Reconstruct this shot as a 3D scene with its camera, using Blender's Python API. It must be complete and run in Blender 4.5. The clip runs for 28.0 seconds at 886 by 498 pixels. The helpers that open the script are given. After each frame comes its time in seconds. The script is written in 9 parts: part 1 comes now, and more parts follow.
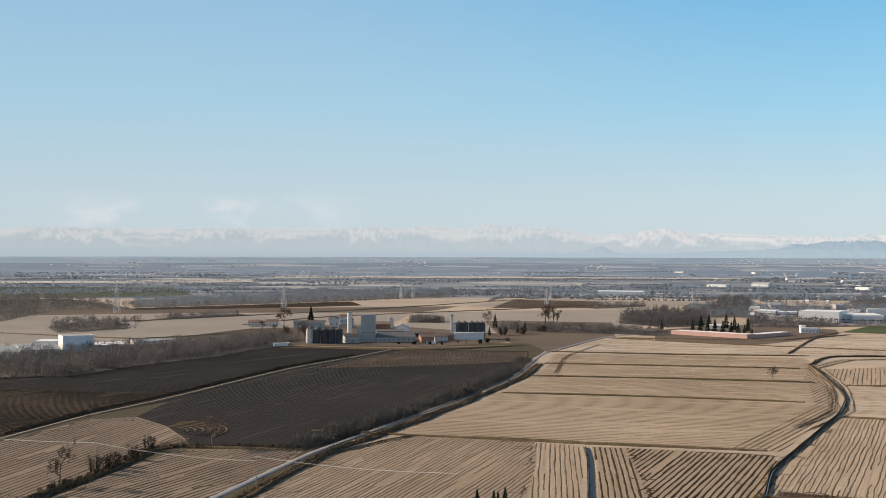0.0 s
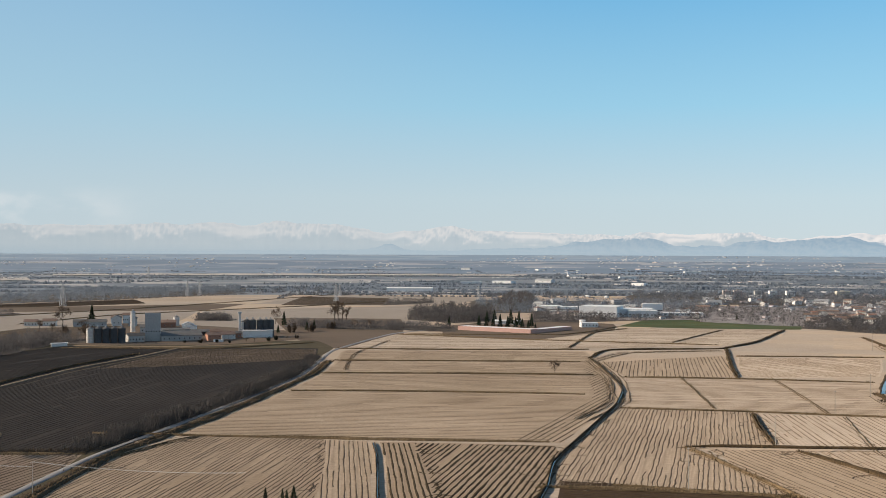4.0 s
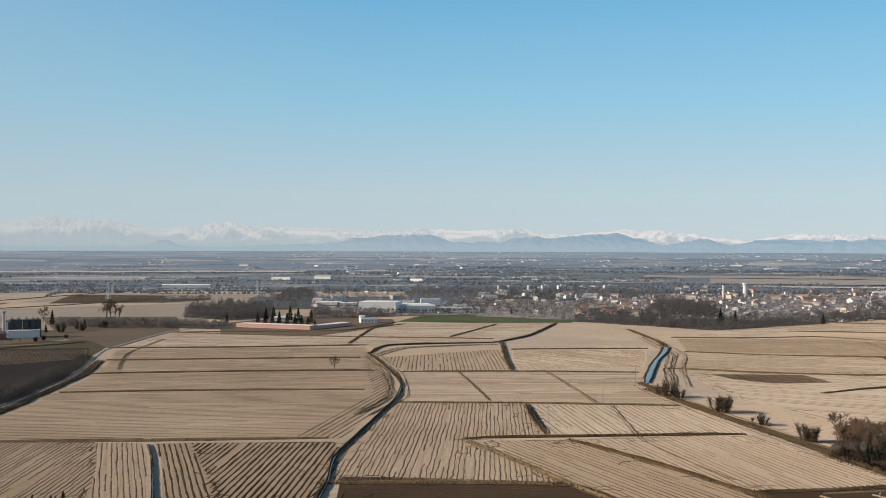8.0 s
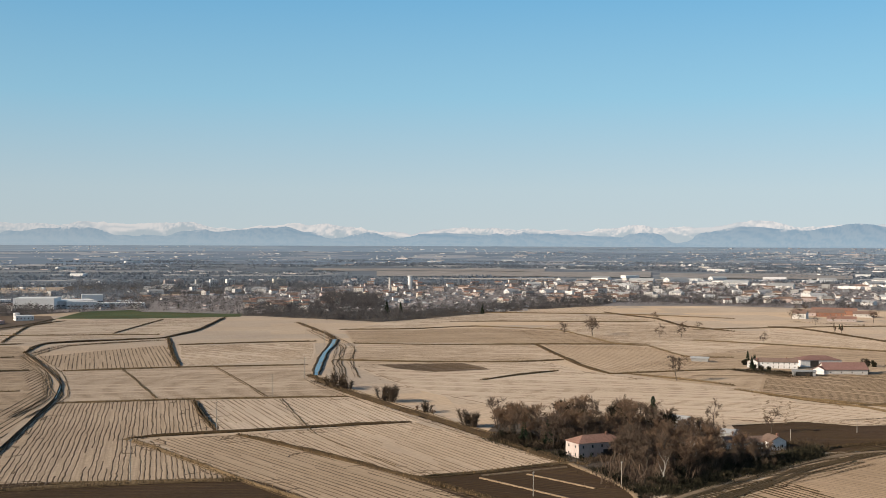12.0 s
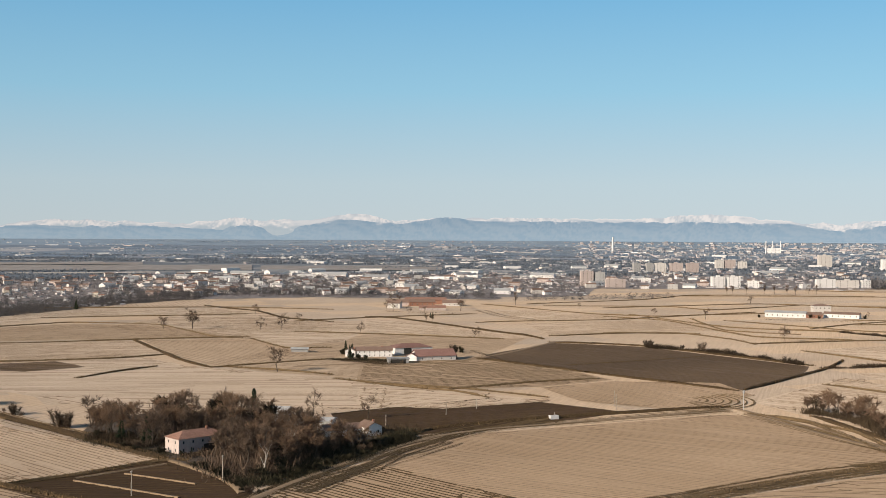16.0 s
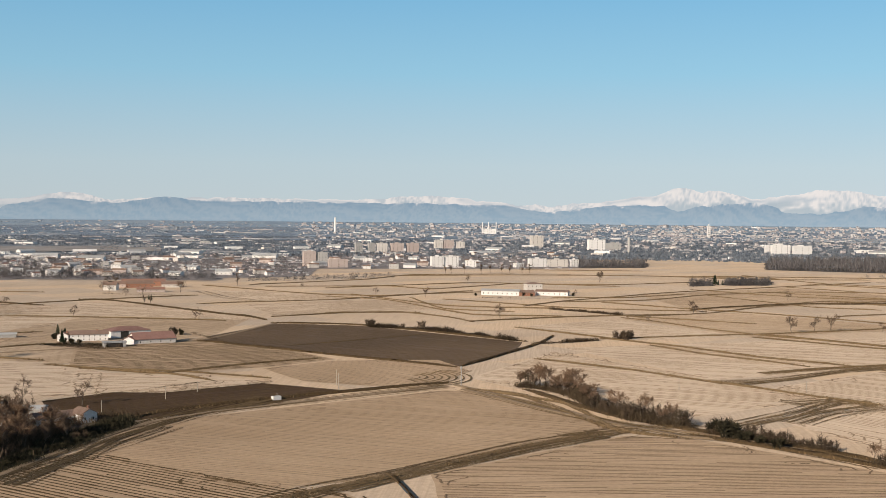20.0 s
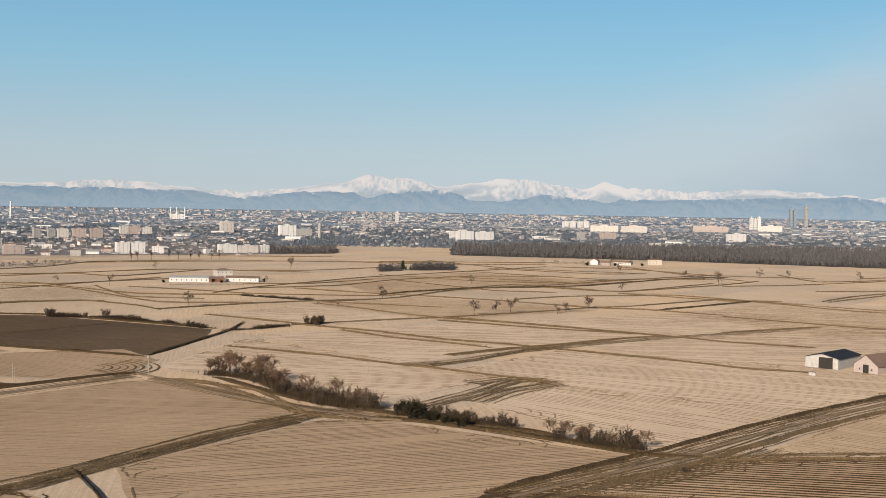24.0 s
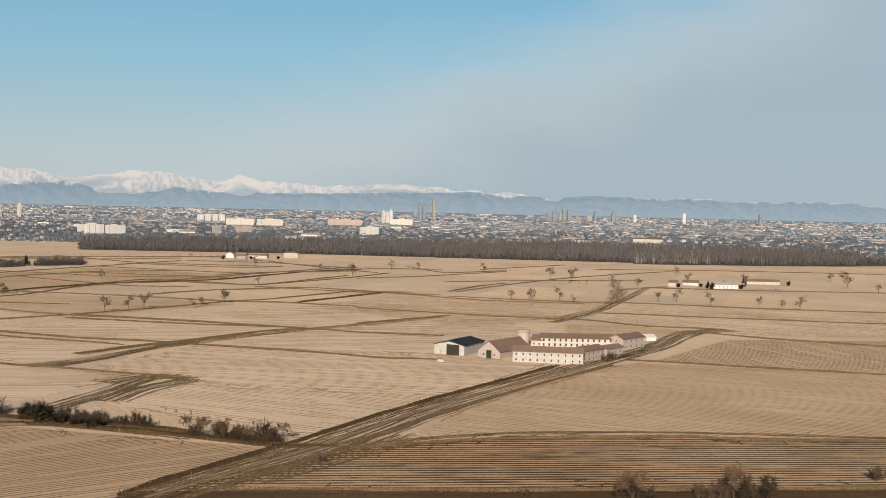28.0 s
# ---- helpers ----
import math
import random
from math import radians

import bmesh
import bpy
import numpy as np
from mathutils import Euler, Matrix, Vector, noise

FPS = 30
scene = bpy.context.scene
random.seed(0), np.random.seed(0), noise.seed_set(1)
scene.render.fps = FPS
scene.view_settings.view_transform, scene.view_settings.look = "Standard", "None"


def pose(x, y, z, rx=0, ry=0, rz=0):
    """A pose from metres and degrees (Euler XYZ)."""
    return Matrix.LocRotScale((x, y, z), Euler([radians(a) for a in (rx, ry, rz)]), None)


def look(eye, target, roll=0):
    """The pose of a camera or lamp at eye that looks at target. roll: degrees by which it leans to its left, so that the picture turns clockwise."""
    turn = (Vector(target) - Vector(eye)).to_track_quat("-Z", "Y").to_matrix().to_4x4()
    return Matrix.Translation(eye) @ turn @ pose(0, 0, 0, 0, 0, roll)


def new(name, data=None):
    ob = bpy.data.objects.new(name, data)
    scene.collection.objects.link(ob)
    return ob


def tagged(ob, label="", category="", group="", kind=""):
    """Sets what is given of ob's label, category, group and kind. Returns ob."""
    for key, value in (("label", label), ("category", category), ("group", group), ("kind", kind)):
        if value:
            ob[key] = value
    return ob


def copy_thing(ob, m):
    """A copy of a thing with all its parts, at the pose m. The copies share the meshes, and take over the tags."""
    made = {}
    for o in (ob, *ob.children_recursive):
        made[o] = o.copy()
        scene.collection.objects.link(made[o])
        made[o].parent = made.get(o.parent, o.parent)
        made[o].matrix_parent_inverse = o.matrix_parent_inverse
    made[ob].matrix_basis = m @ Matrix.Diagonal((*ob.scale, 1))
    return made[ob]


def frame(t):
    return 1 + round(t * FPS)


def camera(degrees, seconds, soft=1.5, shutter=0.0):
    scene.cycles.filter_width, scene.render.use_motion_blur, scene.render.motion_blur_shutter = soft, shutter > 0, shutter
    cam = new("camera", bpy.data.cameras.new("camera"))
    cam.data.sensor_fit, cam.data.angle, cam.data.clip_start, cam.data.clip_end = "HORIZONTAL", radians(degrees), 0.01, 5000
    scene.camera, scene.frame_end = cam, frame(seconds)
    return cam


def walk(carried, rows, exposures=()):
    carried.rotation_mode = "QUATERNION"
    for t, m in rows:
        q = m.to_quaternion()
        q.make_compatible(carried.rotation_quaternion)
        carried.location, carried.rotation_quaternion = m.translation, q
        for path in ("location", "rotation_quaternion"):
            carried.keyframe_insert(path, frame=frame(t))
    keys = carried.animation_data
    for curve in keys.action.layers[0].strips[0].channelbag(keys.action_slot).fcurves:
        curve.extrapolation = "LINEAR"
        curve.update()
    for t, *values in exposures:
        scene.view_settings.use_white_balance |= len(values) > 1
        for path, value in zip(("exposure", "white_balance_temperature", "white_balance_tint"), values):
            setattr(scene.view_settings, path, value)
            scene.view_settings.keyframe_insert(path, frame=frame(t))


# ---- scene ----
# ---------------------------------------------------------------- camera
cam = camera(40.49, 28.0, soft=0.4)
EYE = 75.0
# seconds, yaw, pitch, roll in degrees: the camera hovers and turns where it is
ROWS = [
    (0.0, 0.04, 0.11, 0.12),
    (0.5, -1.09, 0.11, 0.30),
    (1.0, -2.27, 0.09, 0.27),
    (1.5, -3.54, 0.08, 0.25),
    (2.0, -4.81, 0.07, 0.21),
    (2.5, -6.05, 0.07, 0.22),
    (3.0, -7.40, 0.05, 0.17),
    (3.5, -8.69, 0.02, 0.19),
    (5.5, -13.92, -0.08, 0.19),
    (6.0, -15.21, -0.10, 0.17),
    (6.5, -16.51, -0.13, 0.20),
    (7.0, -17.81, -0.14, 0.19),
    (7.5, -19.12, -0.15, 0.24),
    (8.0, -20.47, -0.16, 0.19),
    (8.5, -21.98, -0.18, 0.21),
    (9.0, -23.72, -0.21, 0.19),
    (9.5, -25.63, -0.24, 0.24),
    (10.0, -27.64, -0.28, 0.23),
    (10.5, -29.69, -0.34, 0.22),
    (11.0, -31.83, -0.38, 0.25),
    (11.5, -33.97, -0.40, 0.23),
    (12.0, -36.16, -0.42, 0.21),
    (12.5, -38.40, -0.42, 0.20),
    (14.5, -47.38, -0.54, 0.28),
    (15.0, -49.82, -0.58, 0.31),
    (15.5, -52.28, -0.64, 0.34),
    (16.0, -55.03, -0.69, 0.32),
    (16.5, -57.64, -0.76, 0.38),
    (17.0, -59.74, -0.87, 0.36),
    (17.5, -60.72, -1.00, 0.41),
    (18.0, -61.77, -1.13, 0.42),
    (18.5, -63.22, -1.24, 0.49),
    (19.0, -64.86, -1.35, 0.48),
    (19.5, -66.56, -1.45, 0.52),
    (20.0, -68.21, -1.53, 0.57),
    (20.5, -69.91, -1.62, 0.62),
    (21.0, -71.61, -1.69, 0.64),
    (21.5, -73.39, -1.75, 0.70),
    (23.5, -80.82, -1.98, 0.91),
    (24.0, -82.89, -2.01, 0.98),
    (24.5, -85.00, -2.04, 1.01),
    (25.0, -87.16, -2.06, 1.08),
    (25.5, -89.35, -2.05, 1.17),
    (26.0, -91.57, -2.05, 1.18),
    (26.5, -93.79, -2.05, 1.16),
    (27.0, -96.00, -2.03, 1.21),
    (27.5, -98.22, -2.02, 1.23),
    (28.0, -100.13, -2.00, 1.26),
]


def turned(yaw, pitch, roll):
    return pose(0, 0, EYE, 90 + pitch, 0, yaw) @ pose(0, 0, 0, 0, 0, roll)


walk(cam, [(t, turned(yaw, pitch, roll)) for t, yaw, pitch, roll in ROWS],
     exposures=[(0.0, 0.60, 6720, 12), (8.0, 0.38, 6600, 10), (17.0, 0.22, 6700, 12), (23.5, 0.08, 6690, 12), (28.0, -0.02, 6960, 12)])

# ---------------------------------------------------------------- sky and sun
SUN_AZ, SUN_EL = -72.0, 23.0
world = bpy.data.worlds.new("world")
scene.world = world
world.use_nodes = True
wn, wl = world.node_tree.nodes, world.node_tree.links
sky = wn.new("ShaderNodeTexSky")
sky.sky_type, sky.sun_disc = "NISHITA", False
sky.sun_elevation, sky.sun_rotation = radians(SUN_EL), radians(-SUN_AZ)
sky.altitude, sky.air_density, sky.dust_density, sky.ozone_density = 100, 1.0, 0.2, 3.0
clear = wn["Background"]
clear.inputs["Strength"].default_value = 0.05
wl.new(sky.outputs[0], clear.inputs["Color"])

# the hazy air low over the plain, paler towards the ground, and a thin veil of high cloud in the north-east
way = wn.new("ShaderNodeTexCoord")
split = wn.new("ShaderNodeSeparateXYZ")
wl.new(way.outputs["Generated"], split.inputs[0])
low_sky = wn.new("ShaderNodeValToRGB")
for p in (0.12, 0.25):
    low_sky.color_ramp.elements.new(p)
for e, (p, c) in zip(low_sky.color_ramp.elements, [(0.0, (0.445, 0.52, 0.55)), (0.10, (0.41, 0.525, 0.58)), (0.28, (0.245, 0.475, 0.63)), (0.52, (0.122, 0.355, 0.59))]):
    e.position, e.color = p, (*c, 1)
rise = wn.new("ShaderNodeMapRange")
rise.inputs[2].default_value = 0.42
wl.new(split.outputs[2], rise.inputs[0])
wl.new(rise.outputs[0], low_sky.inputs[0])


def math_node(op, a, b):
    n = wn.new("ShaderNodeMath")
    n.operation = op
    n.use_clamp = op == "MULTIPLY"
    for s, v in zip(n.inputs, (a, b)):
        if isinstance(v, (int, float)):
            s.default_value = v
        else:
            wl.new(v, s)
    return n.outputs[0]


def world_noise(scale, detail, squash):
    mp = wn.new("ShaderNodeMapping")
    mp.inputs["Scale"].default_value = squash
    wl.new(way.outputs["Generated"], mp.inputs[0])
    n = wn.new("ShaderNodeTexNoise")
    n.inputs["Scale"].default_value, n.inputs["Detail"].default_value = scale, detail
    wl.new(mp.outputs[0], n.inputs["Vector"])
    return n.outputs["Fac"]


def world_range(v, lo, hi, top=1.0):
    n = wn.new("ShaderNodeMapRange")
    n.interpolation_type = "SMOOTHSTEP"
    n.inputs[1].default_value, n.inputs[2].default_value, n.inputs[4].default_value = lo, hi, top
    wl.new(v, n.inputs[0])
    return n.outputs[0]


# veil: south-east of a slanting edge; the sky east of it is thin grey-white cloud
tilted = wn.new("ShaderNodeVectorMath")
tilted.operation = "DOT_PRODUCT"
tilted.inputs[1].default_value = (0.0, -1.0, -2.29)
wl.new(way.outputs["Generated"], tilted.inputs[0])
puffs = math_node("ADD", tilted.outputs["Value"], math_node("SUBTRACT", math_node("MULTIPLY", world_noise(6.0, 7.0, (1, 1, 2.4)), 0.30), 0.15))
veil = world_range(puffs, -0.22, 0.10, 0.88)
veil_tone = wn.new("ShaderNodeValToRGB")
veil_tone.color_ramp.elements[0].color, veil_tone.color_ramp.elements[1].color = (0.51, 0.60, 0.655, 1), (0.362, 0.472, 0.560, 1)
wl.new(world_range(puffs, -0.10, 0.22), veil_tone.inputs[0])
mixed = wn.new("ShaderNodeMix")
mixed.data_type = "RGBA"
wl.new(veil, mixed.inputs[0])
# the low sky is paler over the far side from the sun
far_side = wn.new("ShaderNodeVectorMath")
far_side.operation = "DOT_PRODUCT"
far_side.inputs[1].default_value = (0.643, -0.766, 0.0)
wl.new(way.outputs["Generated"], far_side.inputs[0])
paler = wn.new("ShaderNodeVectorMath")
paler.operation = "SCALE"
wl.new(low_sky.outputs[0], paler.inputs[0])
gain = wn.new("ShaderNodeMath")
gain.operation = "MULTIPLY_ADD"
gain.inputs[1].default_value, gain.inputs[2].default_value = 0.20, 1.0
wl.new(far_side.outputs["Value"], gain.inputs[0])
wl.new(gain.outputs[0], paler.inputs["Scale"])
# and greyer where it thickens in the west
grey_west = wn.new("ShaderNodeMix")
grey_west.data_type = "RGBA"
wl.new(world_range(far_side.outputs["Value"], -0.5, -0.9, 0.34), grey_west.inputs[0])
wl.new(paler.outputs[0], grey_west.inputs[6])
grey_west.inputs[7].default_value = (0.365, 0.445, 0.50, 1)
wl.new(grey_west.outputs[2], mixed.inputs[6])
wl.new(veil_tone.outputs[0], mixed.inputs[7])
# small fair-weather clouds low over the western mountains
bank_of = wn.new("ShaderNodeVectorMath")
bank_of.operation = "DISTANCE"
bank_of.inputs[1].default_value = (-0.20, 0.978, 0.034)
wl.new(way.outputs["Generated"], bank_of.inputs[0])
near_west = world_range(bank_of.outputs["Value"], 0.16, 0.02)
height = math_node("MULTIPLY", world_range(split.outputs[2], 0.004, 0.02), world_range(split.outputs[2], 0.055, 0.03))
heaped = math_node("MULTIPLY", math_node("MULTIPLY", near_west, height), world_range(world_noise(16.0, 6.0, (1, 1, 2.2)), 0.46, 0.70, 0.5))
white = wn.new("ShaderNodeMix")
white.data_type = "RGBA"
wl.new(heaped, white.inputs[0])
wl.new(mixed.outputs[2], white.inputs[6])
white.inputs[7].default_value = (0.61, 0.605, 0.605, 1)
haze = wn.new("ShaderNodeBackground")
wl.new(white.outputs[2], haze.inputs["Color"])
both = wn.new("ShaderNodeMixShader")
wl.new(world_range(split.outputs[2], 0.25, 0.6), both.inputs[0])
wl.new(haze.outputs[0], both.inputs[1])
wl.new(clear.outputs[0], both.inputs[2])
wl.new(both.outputs[0], wn["World Output"].inputs["Surface"])

sun = new("sun", bpy.data.lights.new("sun", "SUN"))
sun.data.energy, sun.data.angle, sun.data.color = 5.0, radians(0.53), (1.0, 0.86, 0.69)
sun.matrix_world = look(Vector((math.sin(radians(SUN_AZ)) * math.cos(radians(SUN_EL)), math.cos(radians(SUN_AZ)) * math.cos(radians(SUN_EL)),
                                math.sin(radians(SUN_EL)))) * 900, (0, 0, 0))


# ---------------------------------------------------------------- materials
def ramp_mix(nt, fac, a, b):
    m = nt.nodes.new("ShaderNodeMix")
    m.data_type = "RGBA"
    nt.links.new(fac, m.inputs[0])
    for sock, v in ((m.inputs[6], a), (m.inputs[7], b)):
        if isinstance(v, tuple):
            sock.default_value = (*v, 1)
        else:
            nt.links.new(v, sock)
    return m.outputs[2]


def stepped(nt, value, lo, hi):
    r = nt.nodes.new("ShaderNodeMapRange")
    r.inputs[1].default_value, r.inputs[2].default_value = lo, hi
    nt.links.new(value, r.inputs[0])
    return r.outputs[0]


def noise_of(nt, scale, detail=4.0, stretch=None, turn=0.0, kind="Object"):
    tc = nt.nodes.new("ShaderNodeTexCoord")
    n = nt.nodes.new("ShaderNodeTexNoise")
    n.inputs["Scale"].default_value, n.inputs["Detail"].default_value = scale, detail
    src = tc.outputs[kind]
    if stretch:
        mp = nt.nodes.new("ShaderNodeMapping")
        mp.inputs["Rotation"].default_value = (0, 0, radians(turn))
        nt.links.new(src, mp.inputs[0])
        sc = nt.nodes.new("ShaderNodeVectorMath")
        sc.operation = "MULTIPLY"
        sc.inputs[1].default_value = stretch
        nt.links.new(mp.outputs[0], sc.inputs[0])
        src = sc.outputs[0]
    nt.links.new(src, n.inputs["Vector"])
    return n.outputs["Fac"]


def material(name, a, b, scale=1.0, rough=0.9, fine=8.0, fine_mix=0.25, bump=0.0, metal=0.0, stretch=None, turn=0.0, random_mix=0.0, island=False):
    """Two colours blended by a broad noise, darkened and lightened by a fine one."""
    m = bpy.data.materials.new(name)
    m.use_nodes = True
    nt = m.node_tree
    bsdf = nt.nodes["Principled BSDF"]
    broad = stepped(nt, noise_of(nt, scale, 5.0, stretch, turn), 0.32, 0.68)
    col = ramp_mix(nt, broad, a, b)
    small = stepped(nt, noise_of(nt, fine, 6.0, stretch, turn), 0.3, 0.7)
    dark, light = tuple(v * (1 - fine_mix) for v in a), tuple(min(1, v * (1 + fine_mix)) for v in b)
    grain = ramp_mix(nt, small, dark, light)
    half = nt.nodes.new("ShaderNodeValue")
    half.outputs[0].default_value = 0.5
    col = ramp_mix(nt, half.outputs[0], col, grain)
    if random_mix or island:
        if island:
            rnd = nt.nodes.new("ShaderNodeNewGeometry").outputs["Random Per Island"]
        else:
            rnd = nt.nodes.new("ShaderNodeObjectInfo").outputs["Random"]
        hsv = nt.nodes.new("ShaderNodeHueSaturation")
        nt.links.new(stepped(nt, rnd, 0, 1), hsv.inputs["Value"])
        hsv.inputs["Value"].links[0].from_node.inputs[3].default_value = 1 - (random_mix or 0.3)
        hsv.inputs["Value"].links[0].from_node.inputs[4].default_value = 1 + (random_mix or 0.3)
        nt.links.new(col, hsv.inputs["Color"])
        col = hsv.outputs[0]
    nt.links.new(col, bsdf.inputs["Base Color"])
    bsdf.inputs["Roughness"].default_value, bsdf.inputs["Metallic"].default_value = rough, metal
    bsdf.inputs["Specular IOR Level"].default_value = 0.25 if rough > 0.6 else 0.5
    if bump:
        bp = nt.nodes.new("ShaderNodeBump")
        bp.inputs["Strength"].default_value, bp.inputs["Distance"].default_value = 0.6, bump
        nt.links.new(small, bp.inputs["Height"])
        nt.links.new(bp.outputs[0], bsdf.inputs["Normal"])
    return m


def tilled(pair, turn, bump=0.12, streaks=0.5):
    """Stubble or soil: patches, streaks along the rows and a fine grain."""
    key = (pair, round(turn / 6), streaks)
    if key in TILLED:
        return TILLED[key]
    a, b = pair
    m = bpy.data.materials.new("tilled_soil")
    m.use_nodes = True
    nt = m.node_tree
    bsdf = nt.nodes["Principled BSDF"]
    col = ramp_mix(nt, stepped(nt, noise_of(nt, 0.011, 5.0), 0.33, 0.67), a, b)
    streak = stepped(nt, noise_of(nt, 1.0, 5.0, (0.022, 1.0, 0.1), -turn), 0.32, 0.62)
    grain = stepped(nt, noise_of(nt, 0.55, 6.0), 0.3, 0.7)
    for fac, amount, dark in ((streak, streaks, 0.5), (grain, 0.45, 0.6)):
        inv = nt.nodes.new("ShaderNodeMath")
        inv.operation = "MULTIPLY_ADD"
        inv.inputs[1].default_value, inv.inputs[2].default_value = -amount, amount
        nt.links.new(fac, inv.inputs[0])
        col = ramp_mix(nt, inv.outputs[0], col, tuple(v * dark for v in a))
    nt.links.new(col, bsdf.inputs["Base Color"])
    bsdf.inputs["Roughness"].default_value, bsdf.inputs["Specular IOR Level"].default_value = 0.95, 0.1
    bsdf.inputs["Diffuse Roughness"].default_value = 0.32
    bp = nt.nodes.new("ShaderNodeBump")
    bp.inputs["Strength"].default_value, bp.inputs["Distance"].default_value = 0.7, bump
    nt.links.new(grain, bp.inputs["Height"])
    nt.links.new(bp.outputs[0], bsdf.inputs["Normal"])
    TILLED[key] = m
    return m


TILLED = {}
STRAW = ((0.538, 0.418, 0.307), (0.645, 0.510, 0.383))
STRAW_WARM = ((0.459, 0.345, 0.238), (0.567, 0.436, 0.312))
STRAW_BROWN = ((0.390, 0.286, 0.191), (0.489, 0.365, 0.253))
# far stubble: the greying of hazy air is in its base colour
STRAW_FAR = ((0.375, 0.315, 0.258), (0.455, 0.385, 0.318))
STRAW_PALE = ((0.583, 0.461, 0.347), (0.671, 0.545, 0.420))
STRAW_GREY = ((0.310, 0.225, 0.156), (0.404, 0.299, 0.216))
MUD = ((0.060, 0.041, 0.021), (0.118, 0.081, 0.045))
HEADLAND = ((0.112, 0.078, 0.042), (0.205, 0.145, 0.082))
RUT_LIGHT = ((0.23, 0.165, 0.11), (0.35, 0.26, 0.18))
RUT_DARK = ((0.145, 0.104, 0.068), (0.234, 0.170, 0.115))
SOIL = ((0.0270, 0.0205, 0.0173), (0.0432, 0.0332, 0.0275))
SOIL_MID = ((0.0363, 0.0281, 0.0231), (0.0562, 0.0440, 0.0363))
VERGE = ((0.085, 0.067, 0.038), (0.15, 0.12, 0.07))
SOIL_CLOD = ((0.0390, 0.0296, 0.0234), (0.0624, 0.0478, 0.0377))
SOIL_BROWN = ((0.0634, 0.0394, 0.0232), (0.0957, 0.0595, 0.0361))
SOIL_GREY = ((0.112, 0.080, 0.056), (0.15, 0.108, 0.076))
SOIL_PALE = ((0.16, 0.117, 0.084), (0.21, 0.156, 0.113))
# far wheat, paled by haze in the colour itself
GREEN_HAZED = ((0.17, 0.19, 0.135), (0.215, 0.228, 0.17))
GREEN = ((0.075, 0.105, 0.045), (0.12, 0.15, 0.07))
GRASS = ((0.13, 0.115, 0.05), (0.22, 0.18, 0.09))
BANK = material("dry_bank_grass", (0.105, 0.071, 0.037), (0.20, 0.14, 0.078), 0.15, 0.95, 1.5, 0.4, 0.2)
BANK_DARK = material("dark_ditch_grass", (0.042, 0.027, 0.013), (0.10, 0.066, 0.033), 0.12, 0.95, 1.2, 0.4, 0.2)
ASPHALT = material("worn_asphalt", (0.21, 0.205, 0.20), (0.29, 0.28, 0.27), 0.1, 0.85, 2.0, 0.2, 0.01)
TRACK = material("gravel_track", (0.20, 0.14, 0.088), (0.30, 0.22, 0.14), 0.15, 0.95, 1.5, 0.25, 0.03)



# ---------------------------------------------------------------- building blocks
def link(name, bm, mat, parent=None, label=""):
    me = bpy.data.meshes.new(name)
    bm.to_mesh(me)
    bm.free()
    ob = new(name, me)
    for m in mat if isinstance(mat, (list, tuple)) else [mat]:
        me.materials.append(m)
    if parent:
        ob.parent = parent
    if label:
        ob["label"] = label
    return ob


def part(name, bm, mat, parent, label=""):
    return link(name, bm, mat, parent, label)


def pydata(name, verts, faces, mat, parent=None, label="", smooth=False):
    me = bpy.data.meshes.new(name)
    me.from_pydata(verts, [], faces)
    ob = new(name, me)
    for m in mat if isinstance(mat, (list, tuple)) else [mat]:
        me.materials.append(m)
    if smooth:
        me.polygons.foreach_set("use_smooth", [True] * len(me.polygons))
    if parent:
        ob.parent = parent
    if label:
        ob["label"] = label
    return ob


RISE0, RISE1, DIP = 2500.0, 4700.0, 0.0050


def gz(x, y):
    """Height of the plain: level, then bent up towards the foothills to fit the camera's view."""
    r = math.hypot(x, y)
    if r < RISE0:
        return 0.0
    dep = EYE / RISE0 + (DIP - EYE / RISE0) * (r - RISE0) / (RISE1 - RISE0)
    return max(0.0, EYE - dep * r)


def smooth_line(pts, step, soft=0.5):
    """Points every few metres along a rounded line through the corners given."""
    out = []
    n = len(pts)
    for i in range(n - 1):
        p0, p1, p2, p3 = (Vector(pts[max(0, min(n - 1, j))]) for j in (i - 1, i, i + 1, i + 2))
        k = max(1, int((p2 - p1).length / step))
        for s in range(k):
            u = s / k
            curve = 0.5 * (2 * p1 + (p2 - p0) * u + (2 * p0 - 5 * p1 + 4 * p2 - p3) * u * u + (3 * p1 - p0 - 3 * p2 + p3) * u ** 3)
            out.append(p1.lerp(p2, u).lerp(curve, soft))
    out.append(Vector(pts[-1]))
    return out


